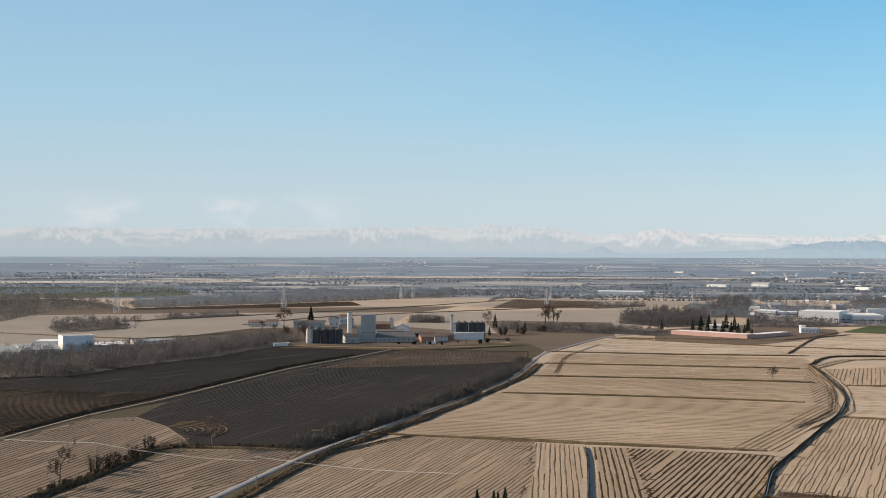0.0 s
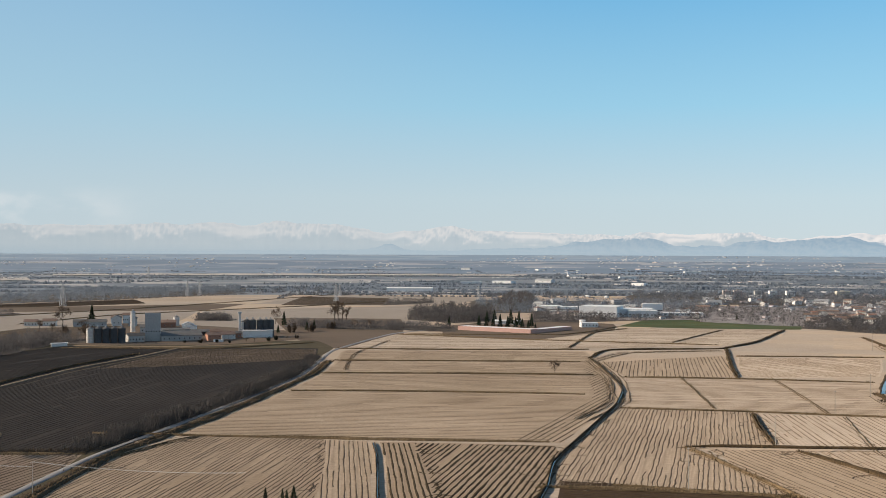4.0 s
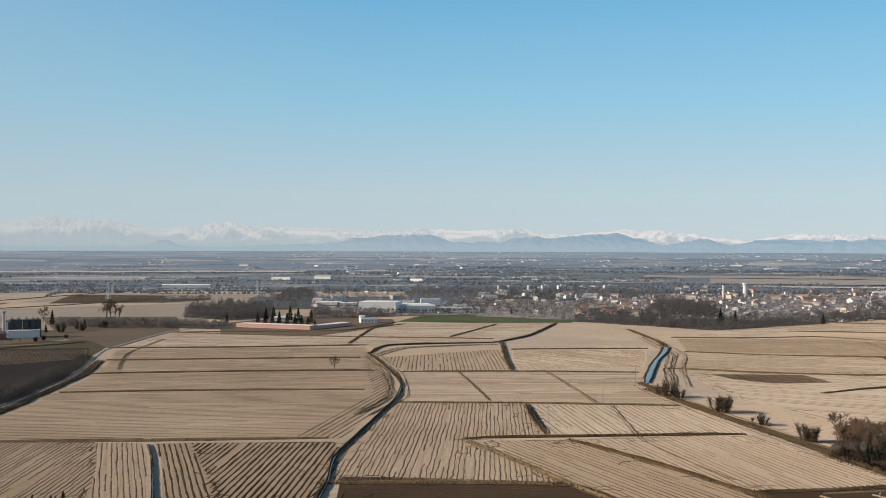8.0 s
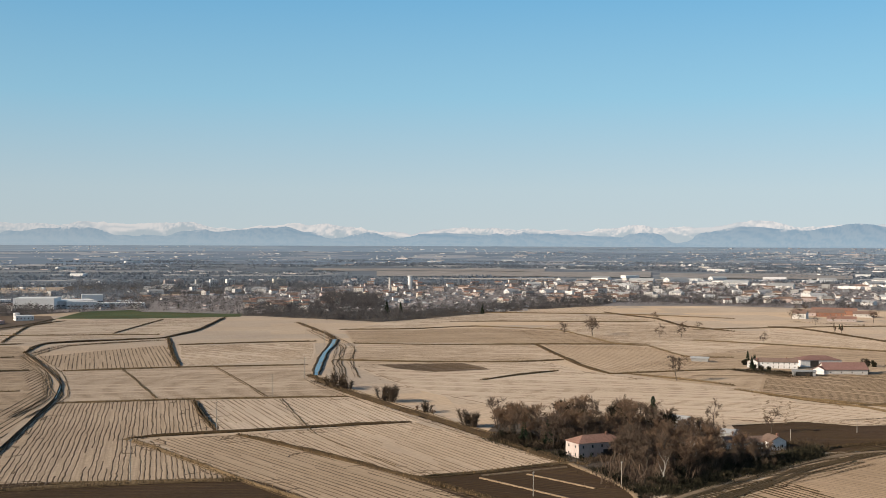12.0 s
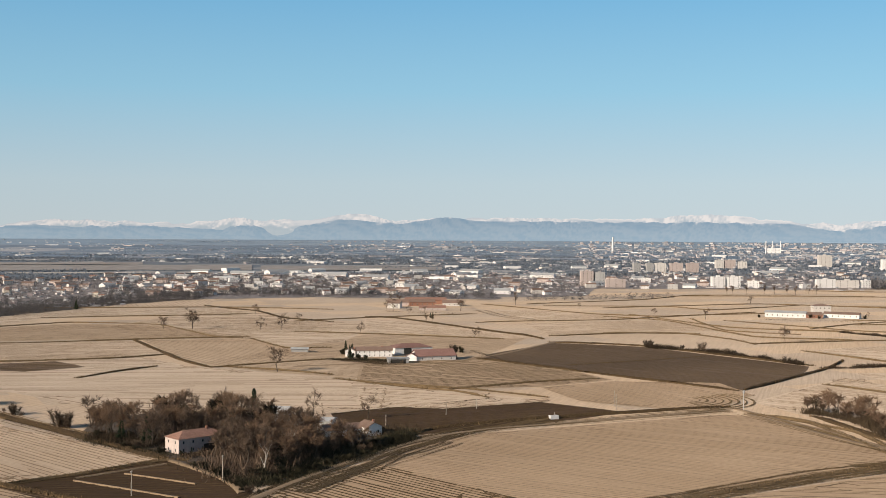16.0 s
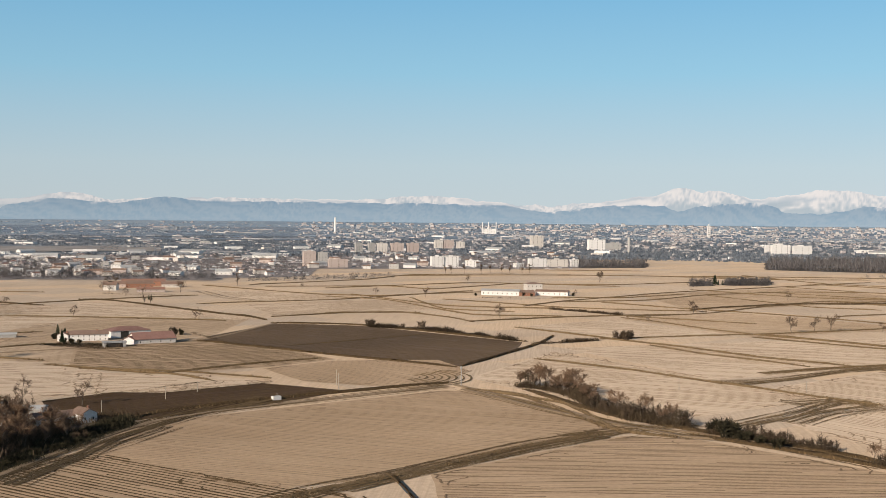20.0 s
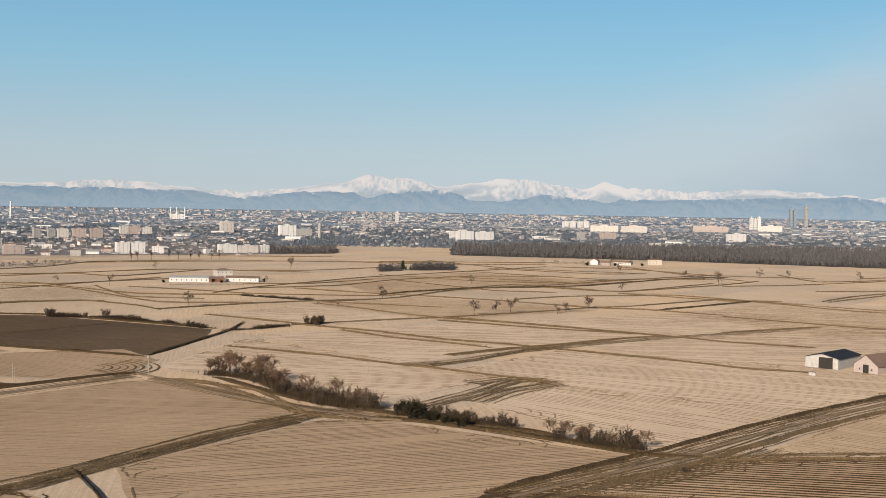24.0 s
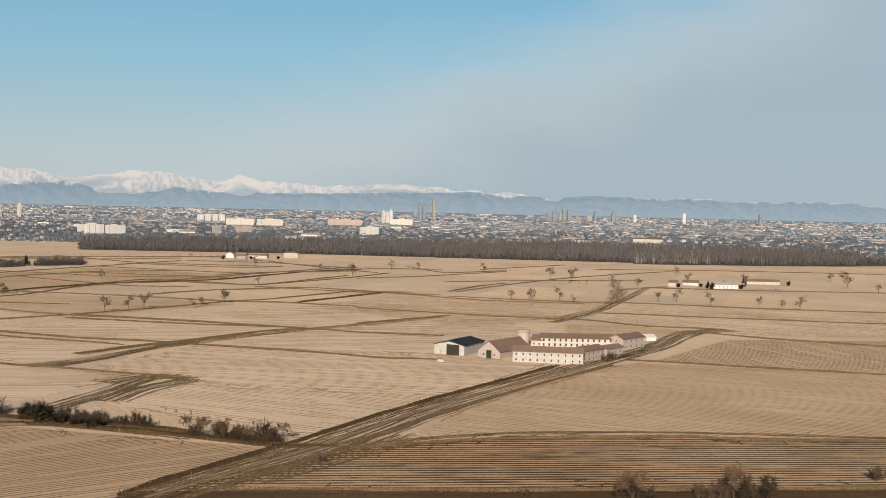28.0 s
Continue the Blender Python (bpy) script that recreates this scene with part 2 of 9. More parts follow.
def strip_data(line, profile, rough=0.0, seed=0.0, ragged=0.0):
    """A long strip along a line: profile is (offset across, height) from its one edge to the other. ragged: how much its height and width come and go."""
    verts, faces = [], []
    n, w = len(line), len(profile)
    lift = 0.0001 * seed
    for i, p in enumerate(line):
        d = line[min(n - 1, i + 1)] - line[max(0, i - 1)]
        side = Vector((d.y, -d.x)).normalized()
        wob = noise.noise(Vector((p.x * 0.05, p.y * 0.05, seed))) * rough
        swell = 1.0
        if ragged:
            swell = 0.85 + ragged * (0.9 * noise.noise(Vector((p.x * 0.021, p.y * 0.021, seed * 1.37))) + 0.6 * noise.noise(Vector((p.x * 0.13, p.y * 0.13, seed * 0.71))))
            swell = max(0.12, min(1.25, swell)) * min(1.0, 0.15 + 0.3 * min(i, n - 1 - i))
        for j, (o, h) in enumerate(profile):
            jit = noise.noise(Vector((p.x * 0.21, p.y * 0.21, seed + 3.1 * j))) * rough
            q = p + side * (o * (1 + wob) * (0.55 + 0.45 * swell) + jit * 0.5)
            verts.append((q.x, q.y, gz(q.x, q.y) + (max(0.0, lift + h * swell + jit * 0.25) + 0.24 if 0 < j < w - 1 else 0.01)))
    for i in range(n - 1):
        for j in range(w - 1):
            a = i * w + j
            faces.append((a, a + 1, a + w + 1, a + w))
    return verts, faces


SEED = [0]


def strip(name, pts, profile, mat, label, category, step=5.0, rough=0.4, kind="structure", ragged=0.0):
    SEED[0] += 1
    v, f = strip_data(smooth_line(pts, step), profile, rough, SEED[0] * 7.3, ragged)
    return tagged(pydata(name, v, f, mat, smooth=True), label, category, kind=kind)


WEED = material("dry_weeds", (0.09, 0.059, 0.03), (0.19, 0.13, 0.07), 0.1, 0.95, 0.9, 0.4, island=True)


WEEDS, RUTS = ([], []), ([], [])


def gather(pile, verts, faces):
    k = len(pile[0])
    pile[0].extend(verts)
    pile[1].extend(tuple(i + k for i in f) for f in faces)


def weeds(pts, wide, h):
    """Countless dry stalks and tufts along a bank."""
    rnd = random.Random(int(pts[0][0] * 3 + pts[-1][1] * 7))
    verts, faces = [], []
    line = smooth_line(pts, 3.0)
    for p, q in zip(line, line[1:]):
        r = p.length
        thick = max(0.3, 0.75 + 0.9 * noise.noise(Vector((p.x * 0.06, p.y * 0.06, 2.0))))
        size = min(2.2, max(0.8, r / 500))
        for _ in range(int((q - p).length * thick * (9 if r < 450 else 5 if r < 900 else 2.5))):
            c = p.lerp(q, rnd.random())
            x, y = c.x + rnd.gauss(0, wide * 0.55), c.y + rnd.gauss(0, wide * 0.55)
            a, s, t = rnd.uniform(0, 6.28), rnd.uniform(0.10, 0.32) * size, h * rnd.uniform(0.4, 1.3)
            k = len(verts)
            verts += [(x - s * math.cos(a), y - s * math.sin(a), 0.15), (x + s * math.cos(a), y + s * math.sin(a), 0.15), (x + rnd.gauss(0, 0.3), y + rnd.gauss(0, 0.3), 0.3 + t)]
            faces.append((k, k + 1, k + 2))
    if max(p.length for p in line) < RISE0:
        gather(WEEDS, verts, faces)


def bank(pts, w=2.0, dark=False):
    w *= 0.62
    strip("bank", pts, [(-w, 0.02), (-w * 0.5, 0.5), (0, 0.7), (w * 0.45, 0.4), (w, 0.02)], BANK_DARK if dark else BANK,
          "low grassy bank of dry brown weeds between fields", "field bank", rough=0.9, ragged=0.42)
    weeds(pts, w * 1.3, 0.75)
    if Vector(pts[0]).length < 950:
        ruts(pts, w * 2.4, 3)


def ditch(pts, w=2.4):
    """Two weedy banks with a low bottom between them, all of one dark colour."""
    w *= 0.58
    strip("ditch", pts, [(-w, 0.02), (-w * 0.6, 1.0), (-w * 0.25, 0.06), (w * 0.25, 0.06), (w * 0.6, 0.9), (w, 0.02)], BANK_DARK,
          "narrow drainage ditch with dark weedy banks", "ditch", rough=0.7, ragged=0.4)
    weeds(pts, w * 1.2, 0.9)


def canal(pts, w=2.2):
    w *= 0.21
    strip("canal_bank", pts, [(-w * 2.2, 0.02), (-w * 1.55, 0.6), (-w * 1.05, 0.0), (w * 1.05, 0.0), (w * 1.55, 0.6), (w * 2.2, 0.02)], BANK_DARK,
          "grassy banks of an irrigation canal", "canal bank", rough=0.5)
    strip("water", pts, [(-w * 1.3, 0.0), (-w, 0.05), (w, 0.05), (w * 1.3, 0.0)], WATER, "still blue-reflecting water in a narrow irrigation canal", "canal", rough=0.3)


def road(pts, w=2.5, mat=None, label="narrow worn asphalt country road", name="road"):
    strip(name, pts, [(-w, 0.04), (-w * 0.6, 0.10), (w * 0.6, 0.10), (w, 0.04)], mat or ASPHALT, label, "road", rough=0.12)


def clipped(poly, angle, pitch):
    """Parallel lines through a polygon: pairs of end points."""
    c, s = math.cos(angle), math.sin(angle)
    rot = [(x * c + y * s, -x * s + y * c) for x, y in poly]
    lo, hi = min(p[1] for p in rot), max(p[1] for p in rot)
    k = lo + pitch * 0.5
    while k < hi:
        cuts = []
        for (x1, y1), (x2, y2) in zip(rot, rot[1:] + rot[:1]):
            if (y1 <= k) != (y2 <= k):
                cuts.append(x1 + (k - y1) / (y2 - y1) * (x2 - x1))
        cuts.sort()
        for a, b in zip(cuts[::2], cuts[1::2]):
            if b - a > 6:
                yield [(u * c - k * s, u * s + k * c) for u in (a + 2, b - 2)]
        k += pitch


LEVEL = [0]


def rut(verts, faces, pts, wide, z, seed, gap):
    """One wheel rut or furrow along points: a low uneven ridge that thins out and breaks off here and there."""
    last = None
    n = len(pts)
    for i, p in enumerate(pts):
        d = pts[min(n - 1, i + 1)] - pts[max(0, i - 1)]
        side = Vector((d.y, -d.x)).normalized()
        w = wide * (0.48 + 0.3 * noise.noise(Vector((p.x * 0.31, p.y * 0.31, seed * 2.9))) + 0.3 * noise.noise(Vector((p.x * 0.051 + p.y * 0.023, p.y * 0.047 - p.x * 0.019, seed * 1.713))))
        if w < wide * 0.14 or noise.noise(Vector((p.x * 0.017 + p.y * 0.007, p.y * 0.016 - p.x * 0.006, seed * 0.3717))) < gap - 0.6:
            last = None
            continue
        here = len(verts)
        verts += [(p.x - side.x * w, p.y - side.y * w, z + 0.012), (p.x, p.y, z + 0.04 + 0.3 * w), (p.x + side.x * w, p.y + side.y * w, z + 0.012)]
        if last is not None:
            faces += [(last, last + 1, here + 1, here), (last + 1, last + 2, here + 2, here + 1)]
        last = here


def field(pts, mat, rows=None, pitch=3.0, wide=0.8, wiggle=0.3, ruts=None, label="stubble field of pale dry rice straw", gap=0.0, wave=30.0, loops=0.5):
    """One field: its sheet of soil, the ruts or furrows across it and the turning marks along its edges. rows: the way the lines run, as two places."""
    LEVEL[0] += 1
    z = 0.01 + 0.002 * LEVEL[0]
    rnd = random.Random(LEVEL[0])
    bm = bmesh.new()
    line = smooth_line(list(pts) + [pts[0]], 12.0, 0.12)[:-1]
    if sum(a.x * b.y - b.x * a.y for a, b in zip(line, line[1:] + line[:1])) < 0:
        line.reverse()
    bm.faces.new([bm.verts.new((p.x + 0.8 * noise.noise(Vector((p.x, p.y, 0)) * 0.1), p.y + 0.8 * noise.noise(Vector((p.x, p.y, 9)) * 0.1), z)) for p in line])
    bmesh.ops.triangulate(bm, faces=bm.faces[:])
    angle = math.atan2(rows[1][1] - rows[0][1], rows[1][0] - rows[0][0]) if rows else 0.0
    ob = tagged(link("field", bm, tilled(mat, math.degrees(angle))), label, "field", kind="structure")
    verts, faces = [], []
    seed = LEVEL[0] * 11.7
    if rows:
        for k, (a, b) in enumerate(clipped([tuple(p) for p in line], angle, pitch * 0.82)):
            a, b = Vector(a), Vector(b)
            n = max(2, int((b - a).length / 4.5))
            side = Vector((b.y - a.y, a.x - b.x)).normalized()
            way = []
            for i in range(n + 1):
                p = a.lerp(b, i / n)
                way.append(p + side * wiggle * (noise.noise(Vector((p.x / wave, p.y / wave, seed))) + noise.noise(Vector((p.x * 0.05, p.y * 0.05, k * 0.9))) * 0.9 + noise.noise(Vector((p.x * 0.19, p.y * 0.19, k * 1.3))) * 0.9))
            rut(verts, faces, way, wide * 0.52, z, seed + k * 7.77, gap + 0.16)
    for p, q in zip(line, line[1:] + line[:1]):
        d = (q - p)
        if d.length < 1 or rnd.random() > loops:
            continue
        inward = Vector((-d.y, d.x)).normalized()
        for _ in range(2):
            c = p.lerp(q, rnd.random()) + inward * rnd.uniform(3, 9)
            r, a0, sweep = rnd.uniform(3, 8), rnd.uniform(0, 6.28), rnd.uniform(0.7, 1.9)
            rut(verts, faces, [c + Vector((math.cos(a0 + sweep * i / 9), 0.8 * math.sin(a0 + sweep * i / 9))) * r * rnd.uniform(0.93, 1.07) for i in range(10)], 0.6, z + 0.02, rnd.uniform(0, 90), 0.05)
        run = [p + inward * 2.2 + d * (i / 5) + inward * rnd.gauss(0, 0.6) for i in range(6)]
        rut(verts, faces, run, 0.8, z + 0.02, rnd.uniform(0, 90), -0.2)
    if faces:
        tagged(pydata("furrows", verts, faces, tilled(ruts or RUT_LIGHT, math.degrees(angle)), ob), kind="stuff")
    return ob


def ruts(pts, wide, n):
    """A bundle of muddy wheel tracks that weave along a way."""
    rnd = random.Random(int(pts[0][0] * 7 + pts[0][1]))
    line = smooth_line(pts, 4.0)
    verts, faces = [], []
    for k in range(n):
        off, seed = rnd.uniform(-wide, wide), rnd.uniform(0, 99)
        way = []
        for i, p in enumerate(line):
            d = line[min(len(line) - 1, i + 1)] - line[max(0, i - 1)]
            side = Vector((d.y, -d.x)).normalized()
            way.append(p + side * (off + wide * 0.25 * noise.noise(Vector((p.x * 0.03, p.y * 0.03, seed))) + 0.5 * noise.noise(Vector((p.x * 0.2, p.y * 0.2, seed)))))
        rut(verts, faces, way, rnd.uniform(0.22, 0.55), 0.24 + 0.002 * k, seed, 0.02)
    gather(RUTS, verts, faces)


def turning_arcs(x, y, r0, r1, n, a0, sweep):
    """Concentric furrows where the plough turned at a field corner."""
    verts, faces = [], []
    for k in range(n):
        r = r0 + (r1 - r0) * k / (n - 1)
        rut(verts, faces, [Vector((x + r * math.cos(a0 + sweep * i / 24), y + r * math.sin(a0 + sweep * i / 24))) for i in range(25)], 1.0, 0.24, k * 3.7, -0.1)
    gather(RUTS, verts, faces)


def water_material():
    m = bpy.data.materials.new("canal_water")
    m.use_nodes = True
    b = m.node_tree.nodes["Principled BSDF"]
    b.inputs["Base Color"].default_value = (0.02, 0.03, 0.035, 1)
    b.inputs["Roughness"].default_value = 0.16
    bp = m.node_tree.nodes.new("ShaderNodeBump")
    bp.inputs["Strength"].default_value, bp.inputs["Distance"].default_value = 0.15, 0.02
    m.node_tree.links.new(noise_of(m.node_tree, 0.8), bp.inputs["Height"])
    m.node_tree.links.new(bp.outputs[0], b.inputs["Normal"])
    return m


WATER = water_material()


# ---------------------------------------------------------------- the plain and the mountains
def plain_material(name, stops, veil):
    m = bpy.data.materials.new(name)
    m.use_nodes = True
    nt = m.node_tree
    bsdf = nt.nodes["Principled BSDF"]
    tc = nt.nodes.new("ShaderNodeTexCoord")
    vor = nt.nodes.new("ShaderNodeTexVoronoi")
    vor.inputs["Scale"].default_value = 0.0065
    mp = nt.nodes.new("ShaderNodeMapping")
    mp.inputs["Rotation"].default_value, mp.inputs["Scale"].default_value = (0, 0, radians(20)), (1, 1.6, 1)
    nt.links.new(tc.outputs["Object"], mp.inputs[0])
    nt.links.new(mp.outputs[0], vor.inputs["Vector"])
    sep = nt.nodes.new("ShaderNodeSeparateColor")
    nt.links.new(vor.outputs["Color"], sep.inputs[0])
    cr = nt.nodes.new("ShaderNodeValToRGB")
    cr.color_ramp.interpolation = "CONSTANT"
    while len(cr.color_ramp.elements) < len(stops):
        cr.color_ramp.elements.new(1.0)
    for e, (p, c) in zip(cr.color_ramp.elements, stops):
        e.position, e.color = p, (*c, 1)
    nt.links.new(sep.outputs[0], cr.inputs[0])
    fine = stepped(nt, noise_of(nt, 0.02, 6.0), 0.3, 0.7)
    half = nt.nodes.new("ShaderNodeMath")
    half.operation = "MULTIPLY"
    half.inputs[1].default_value = 0.4
    nt.links.new(fine, half.inputs[0])
    col = ramp_mix(nt, half.outputs[0], cr.outputs[0], veil)
    nt.links.new(col, bsdf.inputs["Base Color"])
    bsdf.inputs["Roughness"].default_value = 0.95
    bsdf.inputs["Specular IOR Level"].default_value = 0.1
    return m


# aerial haze is mixed into these base colours, bluer and paler ring by ring
PLAIN = plain_material("far_plain_hazed", [(0.0, (0.150, 0.175, 0.205)), (0.26, (0.215, 0.235, 0.255)), (0.44, (0.14, 0.168, 0.192)), (0.62, (0.315, 0.31, 0.305)), (0.74, (0.172, 0.195, 0.222)), (0.90, (0.43, 0.41, 0.39))],
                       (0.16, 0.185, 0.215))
PLAIN_HAZED = plain_material("farthest_plain_hazed", [(0.0, (0.185, 0.235, 0.298)), (0.28, (0.227, 0.273, 0.332)), (0.46, (0.172, 0.227, 0.286)), (0.66, (0.302, 0.328, 0.365)), (0.78, (0.193, 0.244, 0.307)), (0.92, (0.386, 0.399, 0.424))],
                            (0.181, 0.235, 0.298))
PLAIN_HAZE = plain_material("horizon_plain_hazed", [(0.0, (0.250, 0.328, 0.410)), (0.3, (0.278, 0.350, 0.428)), (0.5, (0.237, 0.314, 0.396)), (0.8, (0.305, 0.373, 0.441))],
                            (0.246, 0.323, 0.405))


def patchwork(pair_a):
    """Open farmland: squarish fields of slightly different stubble."""
    m = tilled(pair_a, 17.0, streaks=0.4).copy()
    m.name = "open_farmland"
    nt = m.node_tree
    bsdf = nt.nodes["Principled BSDF"]
    old = bsdf.inputs["Base Color"].links[0].from_socket
    vor = nt.nodes.new("ShaderNodeTexBrick")
    vor.offset, vor.offset_frequency, vor.squash = 0.37, 2, 1.4
    vor.inputs["Color1"].default_value, vor.inputs["Color2"].default_value, vor.inputs["Mortar"].default_value = (0, 0, 0, 1), (1, 1, 1, 1), (0.4, 0.4, 0.4, 1)
    vor.inputs["Scale"].default_value, vor.inputs["Mortar Size"].default_value = 0.006, 0.001
    tc = nt.nodes.new("ShaderNodeTexCoord")
    mp = nt.nodes.new("ShaderNodeMapping")
    mp.inputs["Rotation"].default_value = (0, 0, radians(28))
    nt.links.new(tc.outputs["Object"], mp.inputs[0])
    nt.links.new(mp.outputs[0], vor.inputs["Vector"])
    sep = nt.nodes.new("ShaderNodeSeparateColor")
    nt.links.new(vor.outputs["Color"], sep.inputs[0])
    hsv = nt.nodes.new("ShaderNodeHueSaturation")
    v = stepped(nt, sep.outputs[0], 0.0, 1.0)
    v.node.inputs[3].default_value, v.node.inputs[4].default_value = 0.84, 1.06
    nt.links.new(v, hsv.inputs["Value"])
    s = stepped(nt, sep.outputs[1], 0.0, 1.0)
    s.node.inputs[3].default_value, s.node.inputs[4].default_value = 0.85, 1.12
    nt.links.new(s, hsv.inputs["Saturation"])
    nt.links.new(old, hsv.inputs["Color"])
    nt.links.new(hsv.outputs[0], bsdf.inputs["Base Color"])
    return m


def build_ground():
    rings = [0, 120, 240] + [300 + 50 * i for i in range(34)] + [2000 + 125 * i for i in range(5)] + [2600 + 105 * i for i in range(21)]
    seg = 180
    verts, faces, slots = [(0, 0, 0)], [], []
    for r in rings[1:]:
        for k in range(seg):
            a = 2 * math.pi * k / seg
            x, y = r * math.sin(a), r * math.cos(a)
            verts.append((x, y, gz(x, y)))
    for k in range(seg):
        faces.append((0, 1 + (k + 1) % seg, 1 + k))
        slots.append(0)
    for i in range(len(rings) - 2):
        for k in range(seg):
            a, b = 1 + i * seg + k, 1 + i * seg + (k + 1) % seg
            faces.append((a, b, b + seg, a + seg))
            # slots 1 to 3 are the haze-tinted colours of the farther rings
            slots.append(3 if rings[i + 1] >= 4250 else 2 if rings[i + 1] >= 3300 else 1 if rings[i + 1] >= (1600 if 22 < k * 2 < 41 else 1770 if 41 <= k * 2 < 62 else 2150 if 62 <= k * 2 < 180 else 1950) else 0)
    ob = pydata("ground", verts, faces, [patchwork(STRAW), PLAIN, PLAIN_HAZED, PLAIN_HAZE], smooth=True)
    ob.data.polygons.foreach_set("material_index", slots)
    tagged(ob, "flat winter farmland plain of pale straw fields", "ground", kind="structure")


build_ground()


def half_of(nt, value, share):
    n = nt.nodes.new("ShaderNodeMath")
    n.operation = "MULTIPLY"
    n.inputs[1].default_value = share
    nt.links.new(value, n.inputs[0])
    return n.outputs[0]


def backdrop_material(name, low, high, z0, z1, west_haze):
    """Hazy distance: rock and snow that glow, with sun, shade and haze painted into the colour."""
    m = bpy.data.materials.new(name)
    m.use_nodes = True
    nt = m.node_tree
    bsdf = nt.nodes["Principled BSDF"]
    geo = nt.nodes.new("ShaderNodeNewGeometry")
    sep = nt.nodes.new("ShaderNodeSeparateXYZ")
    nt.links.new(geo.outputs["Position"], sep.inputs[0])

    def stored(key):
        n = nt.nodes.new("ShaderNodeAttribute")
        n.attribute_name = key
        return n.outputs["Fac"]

    painted_lit = stored("painted_lit")
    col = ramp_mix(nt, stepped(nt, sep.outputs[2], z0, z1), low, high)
    col = ramp_mix(nt, half_of(nt, painted_lit, 0.22), col, (0.46, 0.50, 0.525))
    white = ramp_mix(nt, painted_lit, (0.43, 0.485, 0.53), (0.68, 0.66, 0.65))
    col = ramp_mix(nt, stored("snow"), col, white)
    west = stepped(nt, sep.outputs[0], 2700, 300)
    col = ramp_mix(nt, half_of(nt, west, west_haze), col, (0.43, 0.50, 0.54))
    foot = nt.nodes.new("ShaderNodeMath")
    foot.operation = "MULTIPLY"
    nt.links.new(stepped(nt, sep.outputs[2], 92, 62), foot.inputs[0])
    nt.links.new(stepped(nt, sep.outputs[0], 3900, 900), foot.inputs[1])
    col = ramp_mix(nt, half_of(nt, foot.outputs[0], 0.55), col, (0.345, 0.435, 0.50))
    # the painted sun, shade and haze leave the surface as emission
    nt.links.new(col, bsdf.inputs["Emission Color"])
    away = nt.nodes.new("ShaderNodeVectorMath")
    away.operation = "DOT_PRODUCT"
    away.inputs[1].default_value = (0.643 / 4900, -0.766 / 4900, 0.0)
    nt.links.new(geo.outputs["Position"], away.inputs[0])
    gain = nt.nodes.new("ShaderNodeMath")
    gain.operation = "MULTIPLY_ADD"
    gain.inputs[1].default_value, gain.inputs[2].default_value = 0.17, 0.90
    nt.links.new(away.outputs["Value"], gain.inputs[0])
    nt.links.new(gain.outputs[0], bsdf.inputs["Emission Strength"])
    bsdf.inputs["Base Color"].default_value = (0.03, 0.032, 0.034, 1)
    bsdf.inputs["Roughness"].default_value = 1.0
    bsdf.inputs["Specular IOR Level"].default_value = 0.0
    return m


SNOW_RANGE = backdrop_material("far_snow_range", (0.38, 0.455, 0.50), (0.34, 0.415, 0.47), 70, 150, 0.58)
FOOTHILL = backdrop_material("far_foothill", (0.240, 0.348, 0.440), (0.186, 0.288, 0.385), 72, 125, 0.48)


def level(knots, a):
    for (a0, h0), (a1, h1) in zip(knots, knots[1:]):
        if a0 <= a <= a1:
            u = (a - a0) / (a1 - a0)
            return h0 + (h1 - h0) * u * u * (3 - 2 * u)
    return knots[0][1] if a < knots[0][0] else knots[-1][1]


def folds(x, u, seed):
    """Height of a spur or gully on a mountain side."""
    q = Vector((x, u * 1.3, seed))
    return 1.0 - abs(noise.noise(q)) * 1.2 - 0.55 * abs(noise.noise(q * 2.3)) - 0.3 * abs(noise.noise(q * 5.1)) - 0.16 * abs(noise.noise(q * 10.3))


def ridge(name, knots, r, rough, mat, seed, label, freq, snow_line):
    """A mountain chain far off: crest heights over the compass, broken up into peaks, with spurs, gullies and snow on its flank."""
    verts, faces, painted_lit, snow = [], [], [], []
    ways = [-60 + 2 * i for i in range(17)] + [-26 + i / 26 for i in range(1, 26 * 152)] + [126 + 2 * i for i in range(28)]
    rows = 13
    for a in ways:
        crest = level(knots, a) + rough * (1.1 * folds(a * freq, 0.0, seed) - 0.55)
        for j in range(rows):
            u = j / (rows - 1)
            slant = a * freq + 0.8 * u * math.sin(a * 0.9 + seed)
            fold = folds(slant, u * 1.6, seed)
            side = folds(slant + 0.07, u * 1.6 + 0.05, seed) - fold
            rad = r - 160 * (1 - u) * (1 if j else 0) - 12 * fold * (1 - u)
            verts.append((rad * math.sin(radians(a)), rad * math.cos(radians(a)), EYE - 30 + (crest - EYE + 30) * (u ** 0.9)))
            # relief shading by hand: one flank of each spur brighter, the other darker
            painted_lit.append(min(1.0, max(0.0, 0.62 - 3.4 * side)))
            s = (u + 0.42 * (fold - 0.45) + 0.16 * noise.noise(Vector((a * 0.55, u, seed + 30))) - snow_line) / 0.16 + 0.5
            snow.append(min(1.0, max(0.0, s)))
    for i in range(len(ways) - 1):
        for j in range(rows - 1):
            k = i * rows + j
            faces.append((k, k + 1, k + rows + 1, k + rows))
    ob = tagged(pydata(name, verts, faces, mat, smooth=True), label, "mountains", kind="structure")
    for key, values in (("painted_lit", painted_lit), ("snow", snow)):
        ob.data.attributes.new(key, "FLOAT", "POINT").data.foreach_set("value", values)


